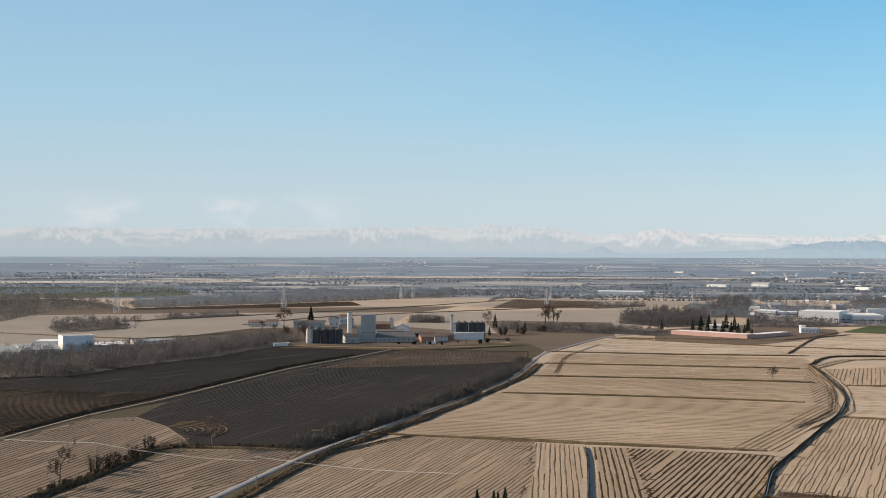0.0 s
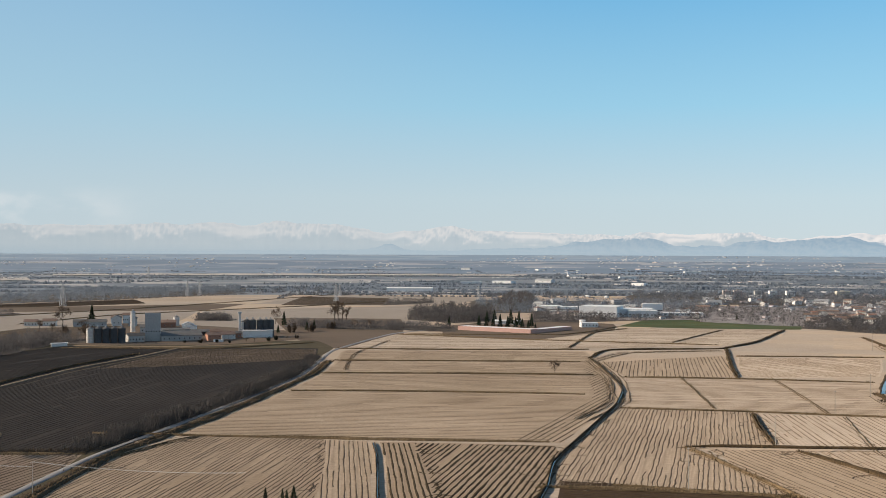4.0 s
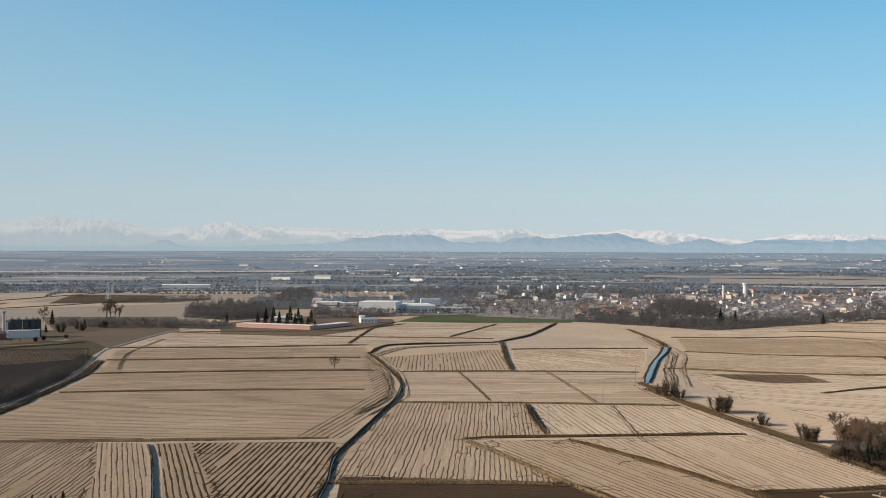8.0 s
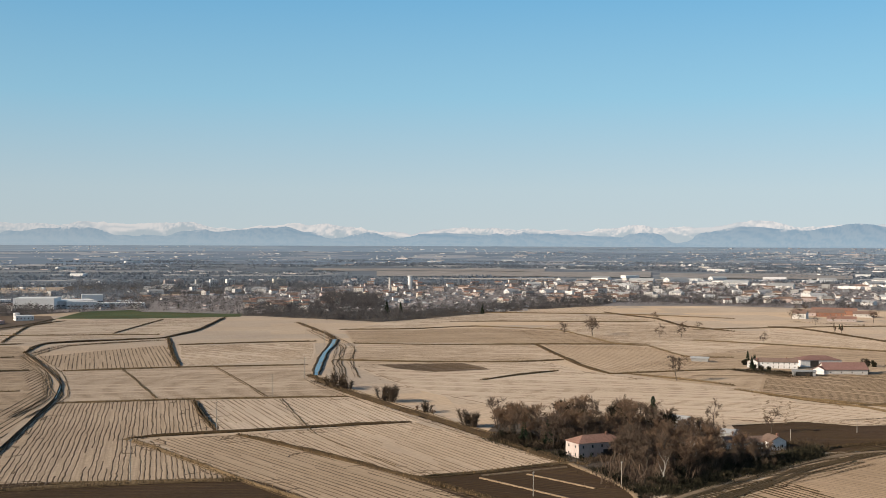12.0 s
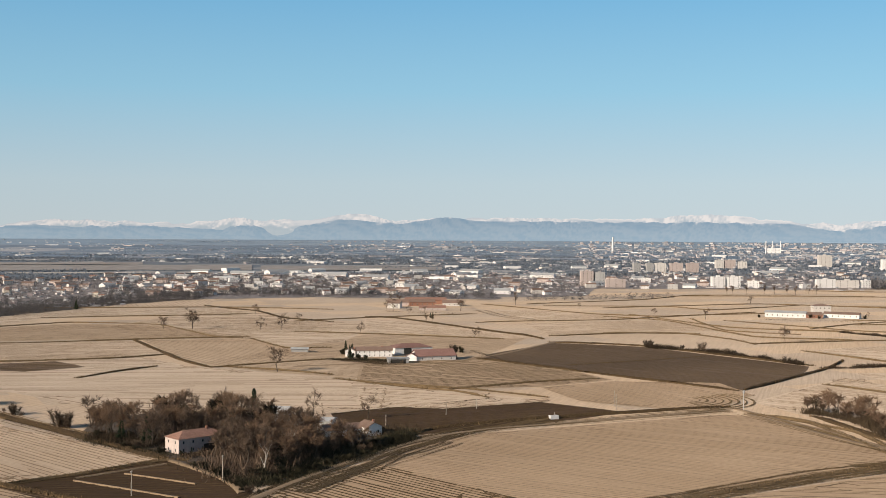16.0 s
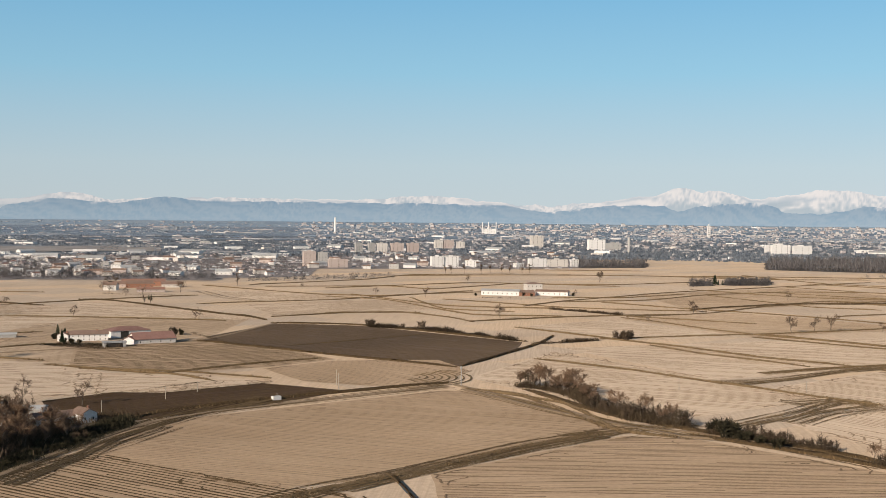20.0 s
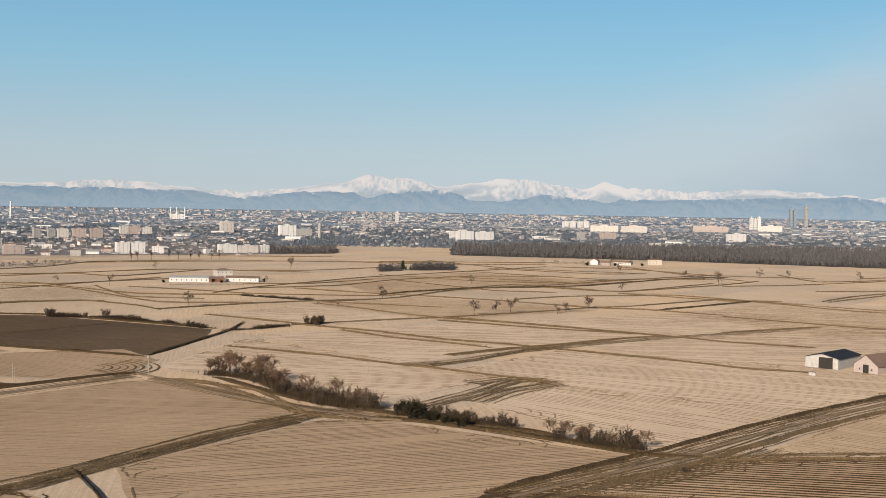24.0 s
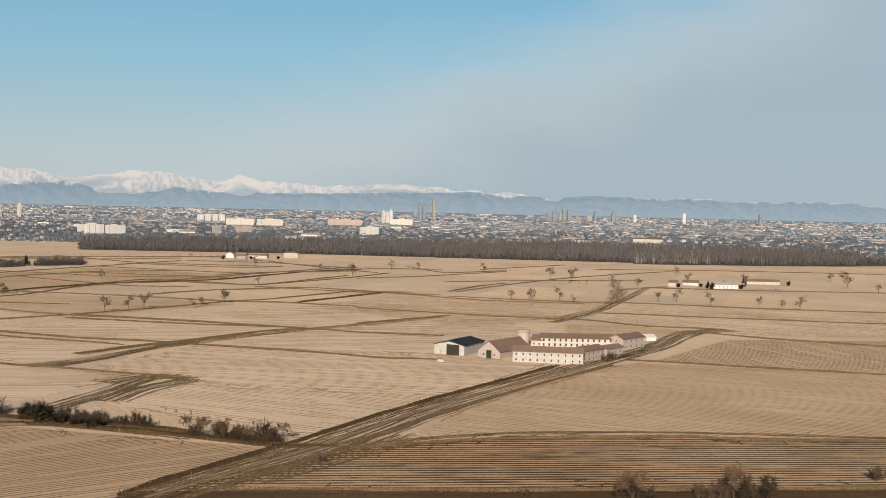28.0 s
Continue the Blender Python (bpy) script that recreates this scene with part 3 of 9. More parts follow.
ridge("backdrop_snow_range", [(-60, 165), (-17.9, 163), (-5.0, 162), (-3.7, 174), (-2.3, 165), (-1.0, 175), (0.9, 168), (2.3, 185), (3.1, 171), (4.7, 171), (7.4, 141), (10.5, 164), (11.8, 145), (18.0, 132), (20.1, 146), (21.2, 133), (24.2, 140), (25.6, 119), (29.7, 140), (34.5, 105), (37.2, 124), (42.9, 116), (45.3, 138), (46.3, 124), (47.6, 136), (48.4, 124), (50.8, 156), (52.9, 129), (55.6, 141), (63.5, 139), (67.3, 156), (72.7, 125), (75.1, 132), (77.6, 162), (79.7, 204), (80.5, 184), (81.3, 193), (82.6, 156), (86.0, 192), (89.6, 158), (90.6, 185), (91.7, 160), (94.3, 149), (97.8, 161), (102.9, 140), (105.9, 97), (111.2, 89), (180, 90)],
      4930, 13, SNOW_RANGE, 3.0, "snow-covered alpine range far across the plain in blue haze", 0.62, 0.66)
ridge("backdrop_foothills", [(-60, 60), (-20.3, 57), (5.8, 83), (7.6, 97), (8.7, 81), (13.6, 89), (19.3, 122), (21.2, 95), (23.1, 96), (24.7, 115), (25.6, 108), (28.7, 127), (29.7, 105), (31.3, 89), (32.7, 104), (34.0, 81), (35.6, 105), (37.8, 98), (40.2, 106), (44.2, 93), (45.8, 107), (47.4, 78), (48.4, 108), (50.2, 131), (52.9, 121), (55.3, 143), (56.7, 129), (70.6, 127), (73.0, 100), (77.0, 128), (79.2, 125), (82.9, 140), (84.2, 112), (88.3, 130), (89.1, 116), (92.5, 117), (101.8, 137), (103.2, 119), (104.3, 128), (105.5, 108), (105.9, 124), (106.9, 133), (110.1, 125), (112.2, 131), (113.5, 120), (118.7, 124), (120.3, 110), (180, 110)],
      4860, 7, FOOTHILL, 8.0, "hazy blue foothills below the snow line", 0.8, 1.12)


# ---------------------------------------------------------------- materials of things
WALLS = {
    "chalk": material("weathered_white_render", (0.47, 0.455, 0.44), (0.57, 0.555, 0.54), 0.2, 0.9, 0.9, 0.2, random_mix=0.06),
    "white": material("white_render", (0.64, 0.63, 0.62), (0.74, 0.73, 0.72), 0.15, 0.9, 0.9, 0.12, random_mix=0.08),
    "cream": material("cream_render", (0.53, 0.50, 0.47), (0.62, 0.59, 0.555), 0.15, 0.9, 0.9, 0.14, random_mix=0.1),
    "pink": material("pink_render", (0.43, 0.36, 0.335), (0.51, 0.435, 0.405), 0.15, 0.9, 0.9, 0.14, random_mix=0.12),
    "yellow": material("ochre_render", (0.52, 0.47, 0.40), (0.60, 0.545, 0.47), 0.15, 0.9, 0.9, 0.14, random_mix=0.1),
    "grey": material("grey_concrete", (0.33, 0.33, 0.325), (0.43, 0.42, 0.41), 0.12, 0.9, 0.9, 0.15, random_mix=0.15),
    "brick": material("red_brick", (0.30, 0.15, 0.10), (0.38, 0.20, 0.14), 0.2, 0.9, 1.5, 0.2, random_mix=0.15),
    "steel": material("galvanised_steel", (0.30, 0.33, 0.36), (0.40, 0.42, 0.44), 0.2, 0.55, 1.5, 0.15, metal=0.4),
    "salmon": material("salmon_brick_wall", (0.44, 0.27, 0.235), (0.52, 0.335, 0.29), 0.2, 0.9, 1.5, 0.15),
    # dark steel, made darker still for the shaded sides of the silos
    "dark_steel": material("shade_darkened_steel", (0.05, 0.053, 0.058), (0.085, 0.088, 0.094), 0.2, 0.75, 1.5, 0.25),
    "glass": material("tower_glass", (0.22, 0.275, 0.325), (0.28, 0.335, 0.38), 0.05, 0.25, 0.3, 0.2),
}
ROOFS = {
    "tile": material("red_clay_tile", (0.225, 0.125, 0.105), (0.295, 0.17, 0.142), 0.25, 0.9, 1.6, 0.25, 0.05, random_mix=0.15),
    "rose": material("faded_red_clay_tile", (0.215, 0.118, 0.088), (0.33, 0.195, 0.15), 0.5, 0.9, 2.4, 0.4, 0.05),
    "brown": material("brown_clay_tile", (0.175, 0.118, 0.092), (0.25, 0.175, 0.14), 0.25, 0.9, 1.6, 0.25, 0.05, random_mix=0.15),
    "metal": material("grey_sheet_roof", (0.32, 0.33, 0.335), (0.42, 0.43, 0.435), 0.15, 0.7, 1.2, 0.12, random_mix=0.2),
    "pale": material("white_sheet_roof", (0.68, 0.68, 0.67), (0.77, 0.77, 0.76), 0.15, 0.7, 1.2, 0.08),
    "panel": material("solar_panel", (0.02, 0.021, 0.028), (0.03, 0.031, 0.038), 0.4, 0.75, 2.0, 0.2),
    "dark": material("old_dark_sheet_roof", (0.10, 0.098, 0.095), (0.165, 0.16, 0.155), 0.2, 0.85, 1.6, 0.2, random_mix=0.2),
    "flat": material("gravel_flat_roof", (0.28, 0.27, 0.26), (0.36, 0.35, 0.33), 0.2, 0.95, 1.6, 0.2, random_mix=0.25),
}
PANE = material("dark_window_pane", (0.03, 0.032, 0.036), (0.075, 0.075, 0.075), 0.5, 0.2, 2.0, 0.2)
FRAME = material("window_surround", (0.36, 0.33, 0.29), (0.44, 0.40, 0.36), 0.5, 0.8, 2.0, 0.1)
# near-black colour for the shade inside doorways
GATE = material("doorway_shade", (0.03, 0.028, 0.026), (0.05, 0.046, 0.042), 0.5, 0.8, 2.0, 0.2)
BARK = material("grey_brown_bark", (0.075, 0.06, 0.046), (0.13, 0.105, 0.082), 0.6, 0.95, 3.0, 0.3, random_mix=0.2)
BARK_PALE = material("pale_bark", (0.34, 0.31, 0.27), (0.44, 0.41, 0.36), 0.6, 0.95, 3.0, 0.3, random_mix=0.15)
TWIG = material("bare_twigs", (0.092, 0.064, 0.046), (0.15, 0.106, 0.077), 0.3, 0.95, 2.0, 0.3, random_mix=0.25)
TWIG_RED = material("reddish_bare_twigs", (0.142, 0.090, 0.058), (0.215, 0.142, 0.095), 0.3, 0.95, 2.0, 0.3, random_mix=0.25)
BUSH = material("dry_scrub", (0.034, 0.025, 0.016), (0.07, 0.05, 0.031), 0.3, 0.95, 2.0, 0.3, random_mix=0.3)
HEDGE = material("grey_hedge_twigs", (0.062, 0.053, 0.047), (0.115, 0.10, 0.09), 0.3, 0.95, 2.0, 0.3, random_mix=0.3)
SCRUB = material("brown_hedge_twigs", (0.06, 0.043, 0.03), (0.115, 0.083, 0.057), 0.3, 0.95, 2.0, 0.3, random_mix=0.3)
IVY = material("dark_ivy_scrub", (0.017, 0.016, 0.009), (0.04, 0.035, 0.019), 0.3, 0.9, 2.0, 0.3, random_mix=0.3)
CONIFER = material("conifer_needles", (0.018, 0.032, 0.016), (0.04, 0.06, 0.03), 0.4, 0.9, 2.0, 0.3, random_mix=0.25)
WOOD = material("weathered_pole_wood", (0.30, 0.27, 0.23), (0.40, 0.36, 0.31), 0.8, 0.9, 3.0, 0.2)
PYLON = material("galvanised_pylon", (0.34, 0.35, 0.36), (0.44, 0.45, 0.46), 0.8, 0.6, 3.0, 0.1)
WIRE = material("bare_wire", (0.5, 0.5, 0.49), (0.6, 0.6, 0.58), 0.8, 0.5, 3.0, 0.1)
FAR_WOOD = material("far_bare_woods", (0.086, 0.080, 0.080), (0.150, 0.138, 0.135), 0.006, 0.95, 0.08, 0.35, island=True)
# the next three woods have the haze of distance mixed into their colours
HAZE_WOOD = material("farthest_hazed_woods", (0.26, 0.32, 0.38), (0.33, 0.385, 0.44), 0.004, 0.95, 0.05, 0.2, island=True)
BELT_WOOD_HAZED = material("hazed_tree_belts", (0.122, 0.126, 0.138), (0.19, 0.192, 0.202), 0.005, 0.95, 0.06, 0.3, island=True)
DIM_WOOD_HAZED = material("distant_hazed_woods", (0.16, 0.187, 0.222), (0.225, 0.252, 0.285), 0.004, 0.95, 0.05, 0.25, island=True)
YARD = material("yards_and_gardens", (0.16, 0.146, 0.142), (0.29, 0.255, 0.24), 0.02, 0.95, 0.15, 0.4)
LITTER = material("leaf_litter", (0.06, 0.048, 0.038), (0.11, 0.088, 0.068), 0.03, 0.95, 0.4, 0.4)
# the slight blue-grey of hazy air is put into this colour
POPLAR_WOOD = material("poplar_plantation", (0.082, 0.079, 0.085), (0.145, 0.136, 0.139), 0.01, 0.95, 0.1, 0.35, island=True)


def let_through(m, share):
    """Brushwood: sprays of thin twigs that pass some of the light on to the far side."""
    nt = m.node_tree
    bsdf = nt.nodes["Principled BSDF"]
    thin = nt.nodes.new("ShaderNodeBsdfTranslucent")
    nt.links.new(bsdf.inputs["Base Color"].links[0].from_socket, thin.inputs["Color"])
    mixed_light = nt.nodes.new("ShaderNodeMixShader")
    mixed_light.inputs[0].default_value = share
    nt.links.new(bsdf.outputs[0], mixed_light.inputs[1])
    nt.links.new(thin.outputs[0], mixed_light.inputs[2])
    nt.links.new(mixed_light.outputs[0], nt.nodes["Material Output"].inputs["Surface"])


for m in (FAR_WOOD, BELT_WOOD_HAZED, DIM_WOOD_HAZED, HAZE_WOOD):
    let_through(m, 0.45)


# ---------------------------------------------------------------- small mesh helpers
def box(bm, x0, y0, z0, x1, y1, z1, slot=0):
    v = [bm.verts.new(p) for p in ((x0, y0, z0), (x1, y0, z0), (x1, y1, z0), (x0, y1, z0), (x0, y0, z1), (x1, y0, z1), (x1, y1, z1), (x0, y1, z1))]
    for q in ((0, 3, 2, 1), (4, 5, 6, 7), (0, 1, 5, 4), (1, 2, 6, 5), (2, 3, 7, 6), (3, 0, 4, 7)):
        bm.faces.new([v[k] for k in q]).material_index = slot
    return bm


def prism(bm, ring, a, b, axis):
    """A closed outline swept from a to b along an axis (0: x, 1: y)."""
    ends = []
    for s in (a, b):
        ends.append([bm.verts.new((s, u, z) if axis == 0 else (u, s, z)) for u, z in ring])
    n = len(ring)
    for k in range(n):
        bm.faces.new((ends[0][k], ends[0][(k + 1) % n], ends[1][(k + 1) % n], ends[1][k]))
    bm.faces.new(ends[0][::-1])
    bm.faces.new(ends[1])
    bmesh.ops.recalc_face_normals(bm, faces=bm.faces[:])
    return bm


def drum(bm, x, y, r0, r1, z0, z1, n=14, cap=True):
    a = [bm.verts.new((x + r0 * math.cos(2 * math.pi * k / n), y + r0 * math.sin(2 * math.pi * k / n), z0)) for k in range(n)]
    if r1 < 1e-3:
        top = bm.verts.new((x, y, z1))
        for k in range(n):
            bm.faces.new((a[k], a[(k + 1) % n], top))
        return bm
    b = [bm.verts.new((x + r1 * math.cos(2 * math.pi * k / n), y + r1 * math.sin(2 * math.pi * k / n), z1)) for k in range(n)]
    for k in range(n):
        bm.faces.new((a[k], a[(k + 1) % n], b[(k + 1) % n], b[k]))
    if cap:
        bm.faces.new(b)
    return bm


def window_mesh(w, h):
    bm = bmesh.new()
    box(bm, -w / 2, -0.05, 0, w / 2, 0.1, h, 0)
    box(bm, -w / 2 + 0.1, -0.07, 0.1, w / 2 - 0.1, 0.0, h - 0.1, 1)
    me = bpy.data.meshes.new("window")
    bm.to_mesh(me)
    bm.free()
    me.materials.append(FRAME)
    me.materials.append(PANE)
    return me


WIN_SMALL, WIN_TALL, WIN_WIDE = window_mesh(0.8, 1.15), window_mesh(1.2, 1.7), window_mesh(2.2, 1.0)


def rooted(name, x, y, rot, label, category, group="", scale=1.0):
    e = new(name)
    e.matrix_basis = pose(x, y, gz(x, y), 0, 0, rot)
    return tagged(e, label, category, group)


def fit_part(name, me, parent, x, y, z, rot=0.0, s=1.0):
    ob = new(name, me)
    ob.parent = parent
    ob.matrix_basis = pose(x, y, z, 0, 0, rot) @ Matrix.Scale(s, 4)
    return ob


def pane_mesh(w, h, slot):
    bm = bmesh.new()
    box(bm, -w / 2, -0.06, 0, w / 2, 0.1, h) if slot else box(bm, -w / 2 - 0.12, -0.04, -0.12, w / 2 + 0.12, 0.08, h + 0.12)
    me = bpy.data.meshes.new("pane" if slot else "window")
    bm.to_mesh(me)
    bm.free()
    me.materials.append(PANE if slot else FRAME)
    return me


FINE = (pane_mesh(0.8, 1.25, 0), pane_mesh(0.8, 1.25, 1))


def windows(e, w, d, h, floors, cols, me, sides=True, base=0.0):
    step = (h - base) / floors
    s = min(1.2, (0.45 if sides else 0.66) * step / 1.6)
    for f in range(floors):
        z = base + f * step + step * 0.32
        for c in range(cols):
            if me is FINE:
                fit_part("pane", FINE[1], fit_part("window", FINE[0], e, -w / 2 + w * (c + 0.5) / cols, 0, z, 0, s), 0, 0, 0)
            else:
                fit_part("window", me, e, -w / 2 + w * (c + 0.5) / cols, 0, z, 0, s)
        if sides and d > 5:
            n = max(1, min(cols, int(d / (w / cols))))
            for c in range(min(n, 4)):
                if me is FINE:
                    fit_part("pane", FINE[1], fit_part("window", FINE[0], e, -w / 2, d * (c + 0.5) / min(n, 4), z, -90, s), 0, 0, 0)
                else:
                    fit_part("window", me, e, -w / 2, d * (c + 0.5) / min(n, 4), z, -90, s)


def house(x, y, rot, w, d, h, wall="white", roof="tile", kind="gx", floors=2, cols=3, pitch=0.42, label="", category="house", group="", win=None, sides=True, chimney=True,
          gate=None, name="house"):
    """A building: its front runs along x at y = 0 and looks along -y; roofs gx, gy, hip or flat."""
    e = rooted(name, x, y, rot, label or f"{wall} rendered house with a {roof} roof", category, group)
    o, t = (0.5, 0.28) if kind != "flat" else (0.0, 0.3)
    bm = bmesh.new()
    if kind == "gx":
        rise = pitch * d / 2
        part("wall", prism(bm, [(0, 0), (d, 0), (d, h), (d / 2, h + rise), (0, h)], -w / 2, w / 2, 0), WALLS[wall], e)
        for s in (1, -1):
            rb = bmesh.new()
            y0, z0 = (-o, h - o * pitch) if s > 0 else (d + o, h - o * pitch)
            ring = [(y0, z0 + 0.02), (d / 2, h + rise + 0.02), (d / 2, h + rise + t), (y0, z0 + t)]
            part("roof", prism(rb, ring, -w / 2 - o, w / 2 + o, 0), ROOFS[roof], e)
    elif kind == "gy":
        rise = pitch * w / 2
        part("wall", prism(bm, [(-w / 2, 0), (w / 2, 0), (w / 2, h), (0, h + rise), (-w / 2, h)], 0, d, 1), WALLS[wall], e)
        for s in (1, -1):
            rb = bmesh.new()
            x0, z0 = s * (w / 2 + o), h - o * pitch
            ring = [(x0, z0 + 0.02), (0, h + rise + 0.02), (0, h + rise + t), (x0, z0 + t)]
            part("roof", prism(rb, ring, -o, d + o, 1), ROOFS[roof], e)
    elif kind == "hip":
        part("wall", box(bm, -w / 2, 0, 0, w / 2, d, h), WALLS[wall], e)
        rb = bmesh.new()
        k = min(w, d) / 2
        low = [rb.verts.new(p) for p in ((-w / 2 - o, -o, h), (w / 2 + o, -o, h), (w / 2 + o, d + o, h), (-w / 2 - o, d + o, h))]
        if w >= d:
            top = [rb.verts.new((-w / 2 + k, d / 2, h + pitch * k)), rb.verts.new((w / 2 - k + 0.01, d / 2, h + pitch * k))]
            faces = ((low[0], low[1], top[1], top[0]), (low[1], low[2], top[1]), (low[2], low[3], top[0], top[1]), (low[3], low[0], top[0]))
        else:
            top = [rb.verts.new((0, k, h + pitch * k)), rb.verts.new((0, d - k + 0.01, h + pitch * k))]
            faces = ((low[0], low[1], top[0]), (low[1], low[2], top[1], top[0]), (low[2], low[3], top[1]), (low[3], low[0], top[0], top[1]))
        for f in faces:
            rb.faces.new(f)
        rb.faces.new(low[::-1])
        part("roof", rb, ROOFS[roof], e)
    else:
        part("wall", box(bm, -w / 2, 0, 0, w / 2, d, h), WALLS[wall], e)
        part("roof", box(bmesh.new(), -w / 2 + 0.25, 0.25, h - 0.3, w / 2 - 0.25, d - 0.25, h + 0.05), ROOFS[roof], e)
        pb = bmesh.new()
        for x0, y0, x1, y1 in ((-w / 2, 0, w / 2, 0.25), (-w / 2, d - 0.25, w / 2, d), (-w / 2, 0.25, -w / 2 + 0.25, d - 0.25), (w / 2 - 0.25, 0.25, w / 2, d - 0.25)):
            box(pb, x0 - 0.04, y0 - 0.04, h, x1 + 0.04, y1 + 0.04, h + 0.18)
        part("parapet", pb, WALLS[wall], e)
    if floors:
        windows(e, w, d, h, floors, cols, win or WIN_SMALL, sides)
    if gate:
        gx, gw, gh = gate
        # dark box on the closed wall, in place of a shaded opening
        part("gate", box(bmesh.new(), gx - gw / 2, -0.08, 0, gx + gw / 2, 0.1, gh), GATE, e, "dark panel standing for the shade in an open doorway")
    if chimney and kind != "flat":
        top = h + pitch * min(w, d) * 0.5
        part("chimney", box(bmesh.new(), w * 0.22 - 0.35, d * 0.42, h, w * 0.22 + 0.35, d * 0.42 + 0.7, top + 0.7), WALLS["brick"], e)
    return e


def block(x, y, rot, w, d, h, wall="white", floors=5, cols=5, label="", group="apartment blocks of the town", balcony=True, category="apartment block", win=None):
    """A flat-roofed block of flats with windows, balconies and a lift house."""
    e = house(x, y, rot, w, d, h, wall, "flat", "flat", floors, cols, label=label or f"{wall} block of flats with a flat roof", category=category, group=group,
              win=win or (WIN_SMALL if h / max(1, floors) < 4 else WIN_TALL), name="apartment_block", sides=False)
    part("lift_house", box(bmesh.new(), -w * 0.12, d * 0.35, h, w * 0.12, d * 0.65, h + h / max(2, floors) * 0.8), WALLS[wall], e)
    if balcony:
        step = h / floors
        for f in range(1, floors):
            part("balcony", box(bmesh.new(), -w * 0.28, -1.2, f * step, w * 0.28, 0.0, f * step + 1.0), WALLS["grey"], e)
    return e


def silo(x, y, r, h, wall="dark_steel", label="corrugated steel grain silo with a conical roof", cone=0.45):
    e = rooted("grain_silo", x, y, 0, label, "silo", "grain silos of the mill")
    bm = bmesh.new()
    part("shell", drum(bm, 0, 0, r, r, 0, h, 18), WALLS[wall], e)
    for k in range(5):
        rb = bmesh.new()
        part("hoop", drum(drum(rb, 0, 0, r, r + 0.12, h * (k + 0.9) / 5.2, h * (k + 0.9) / 5.2 + 0.15, 18, False), 0, 0, r + 0.12, r, h * (k + 0.9) / 5.2 + 0.15, h * (k + 0.9) / 5.2 + 0.3, 18, False),
             WALLS[wall], e)
    part("roof", drum(bmesh.new(), 0, 0, r + 0.15, 0, h, h + r * cone, 18), ROOFS["dark"], e)
    part("vent", drum(bmesh.new(), 0, 0, 0.5, 0.5, h + r * cone - 0.5, h + r * cone + 0.9, 8), WALLS["steel"], e)
    return e


def column(name, x, y, r0, r1, h, wall, label, category, cap=0.0):
    e = rooted(name, x, y, 0, label, category)
    part("shaft", drum(bmesh.new(), 0, 0, r0, r1, 0, h, 16), WALLS[wall], e)
    part("rim", drum(drum(bmesh.new(), 0, 0, r1, r1 + 0.3 + cap, h - 1.2 - cap * 2, h - 0.6, 16, False), 0, 0, r1 + 0.3 + cap, r1 + 0.3 + cap, h - 0.6, h + 0.3, 16), WALLS[wall], e)
    return e


# ---------------------------------------------------------------- trees
def limb(verts, faces, p, q, r0, r1, n=4):
    d = (q - p).normalized()
    u = d.orthogonal().normalized()
    v = d.cross(u)
    k = len(verts)
    for c, r in ((p, r0), (q, r1)):
        for i in range(n):
            a = 2 * math.pi * i / n
            verts.append(tuple(c + (u * math.cos(a) + v * math.sin(a)) * r))
    for i in range(n):
        faces.append((k + i, k + (i + 1) % n, k + n + (i + 1) % n, k + n + i))


def sliver(verts, faces, p, d, length, w, rnd):
    side = d.cross(Vector((rnd.uniform(-1, 1), rnd.uniform(-1, 1), rnd.uniform(-1, 1)))).normalized() * w
    k = len(verts)
    verts.extend((tuple(p - side), tuple(p + side), tuple(p + d * length)))
    faces.append((k, k + 1, k + 2))


def jitter(rnd, s):
    return Vector((rnd.gauss(0, s), rnd.gauss(0, s), rnd.gauss(0, s)))


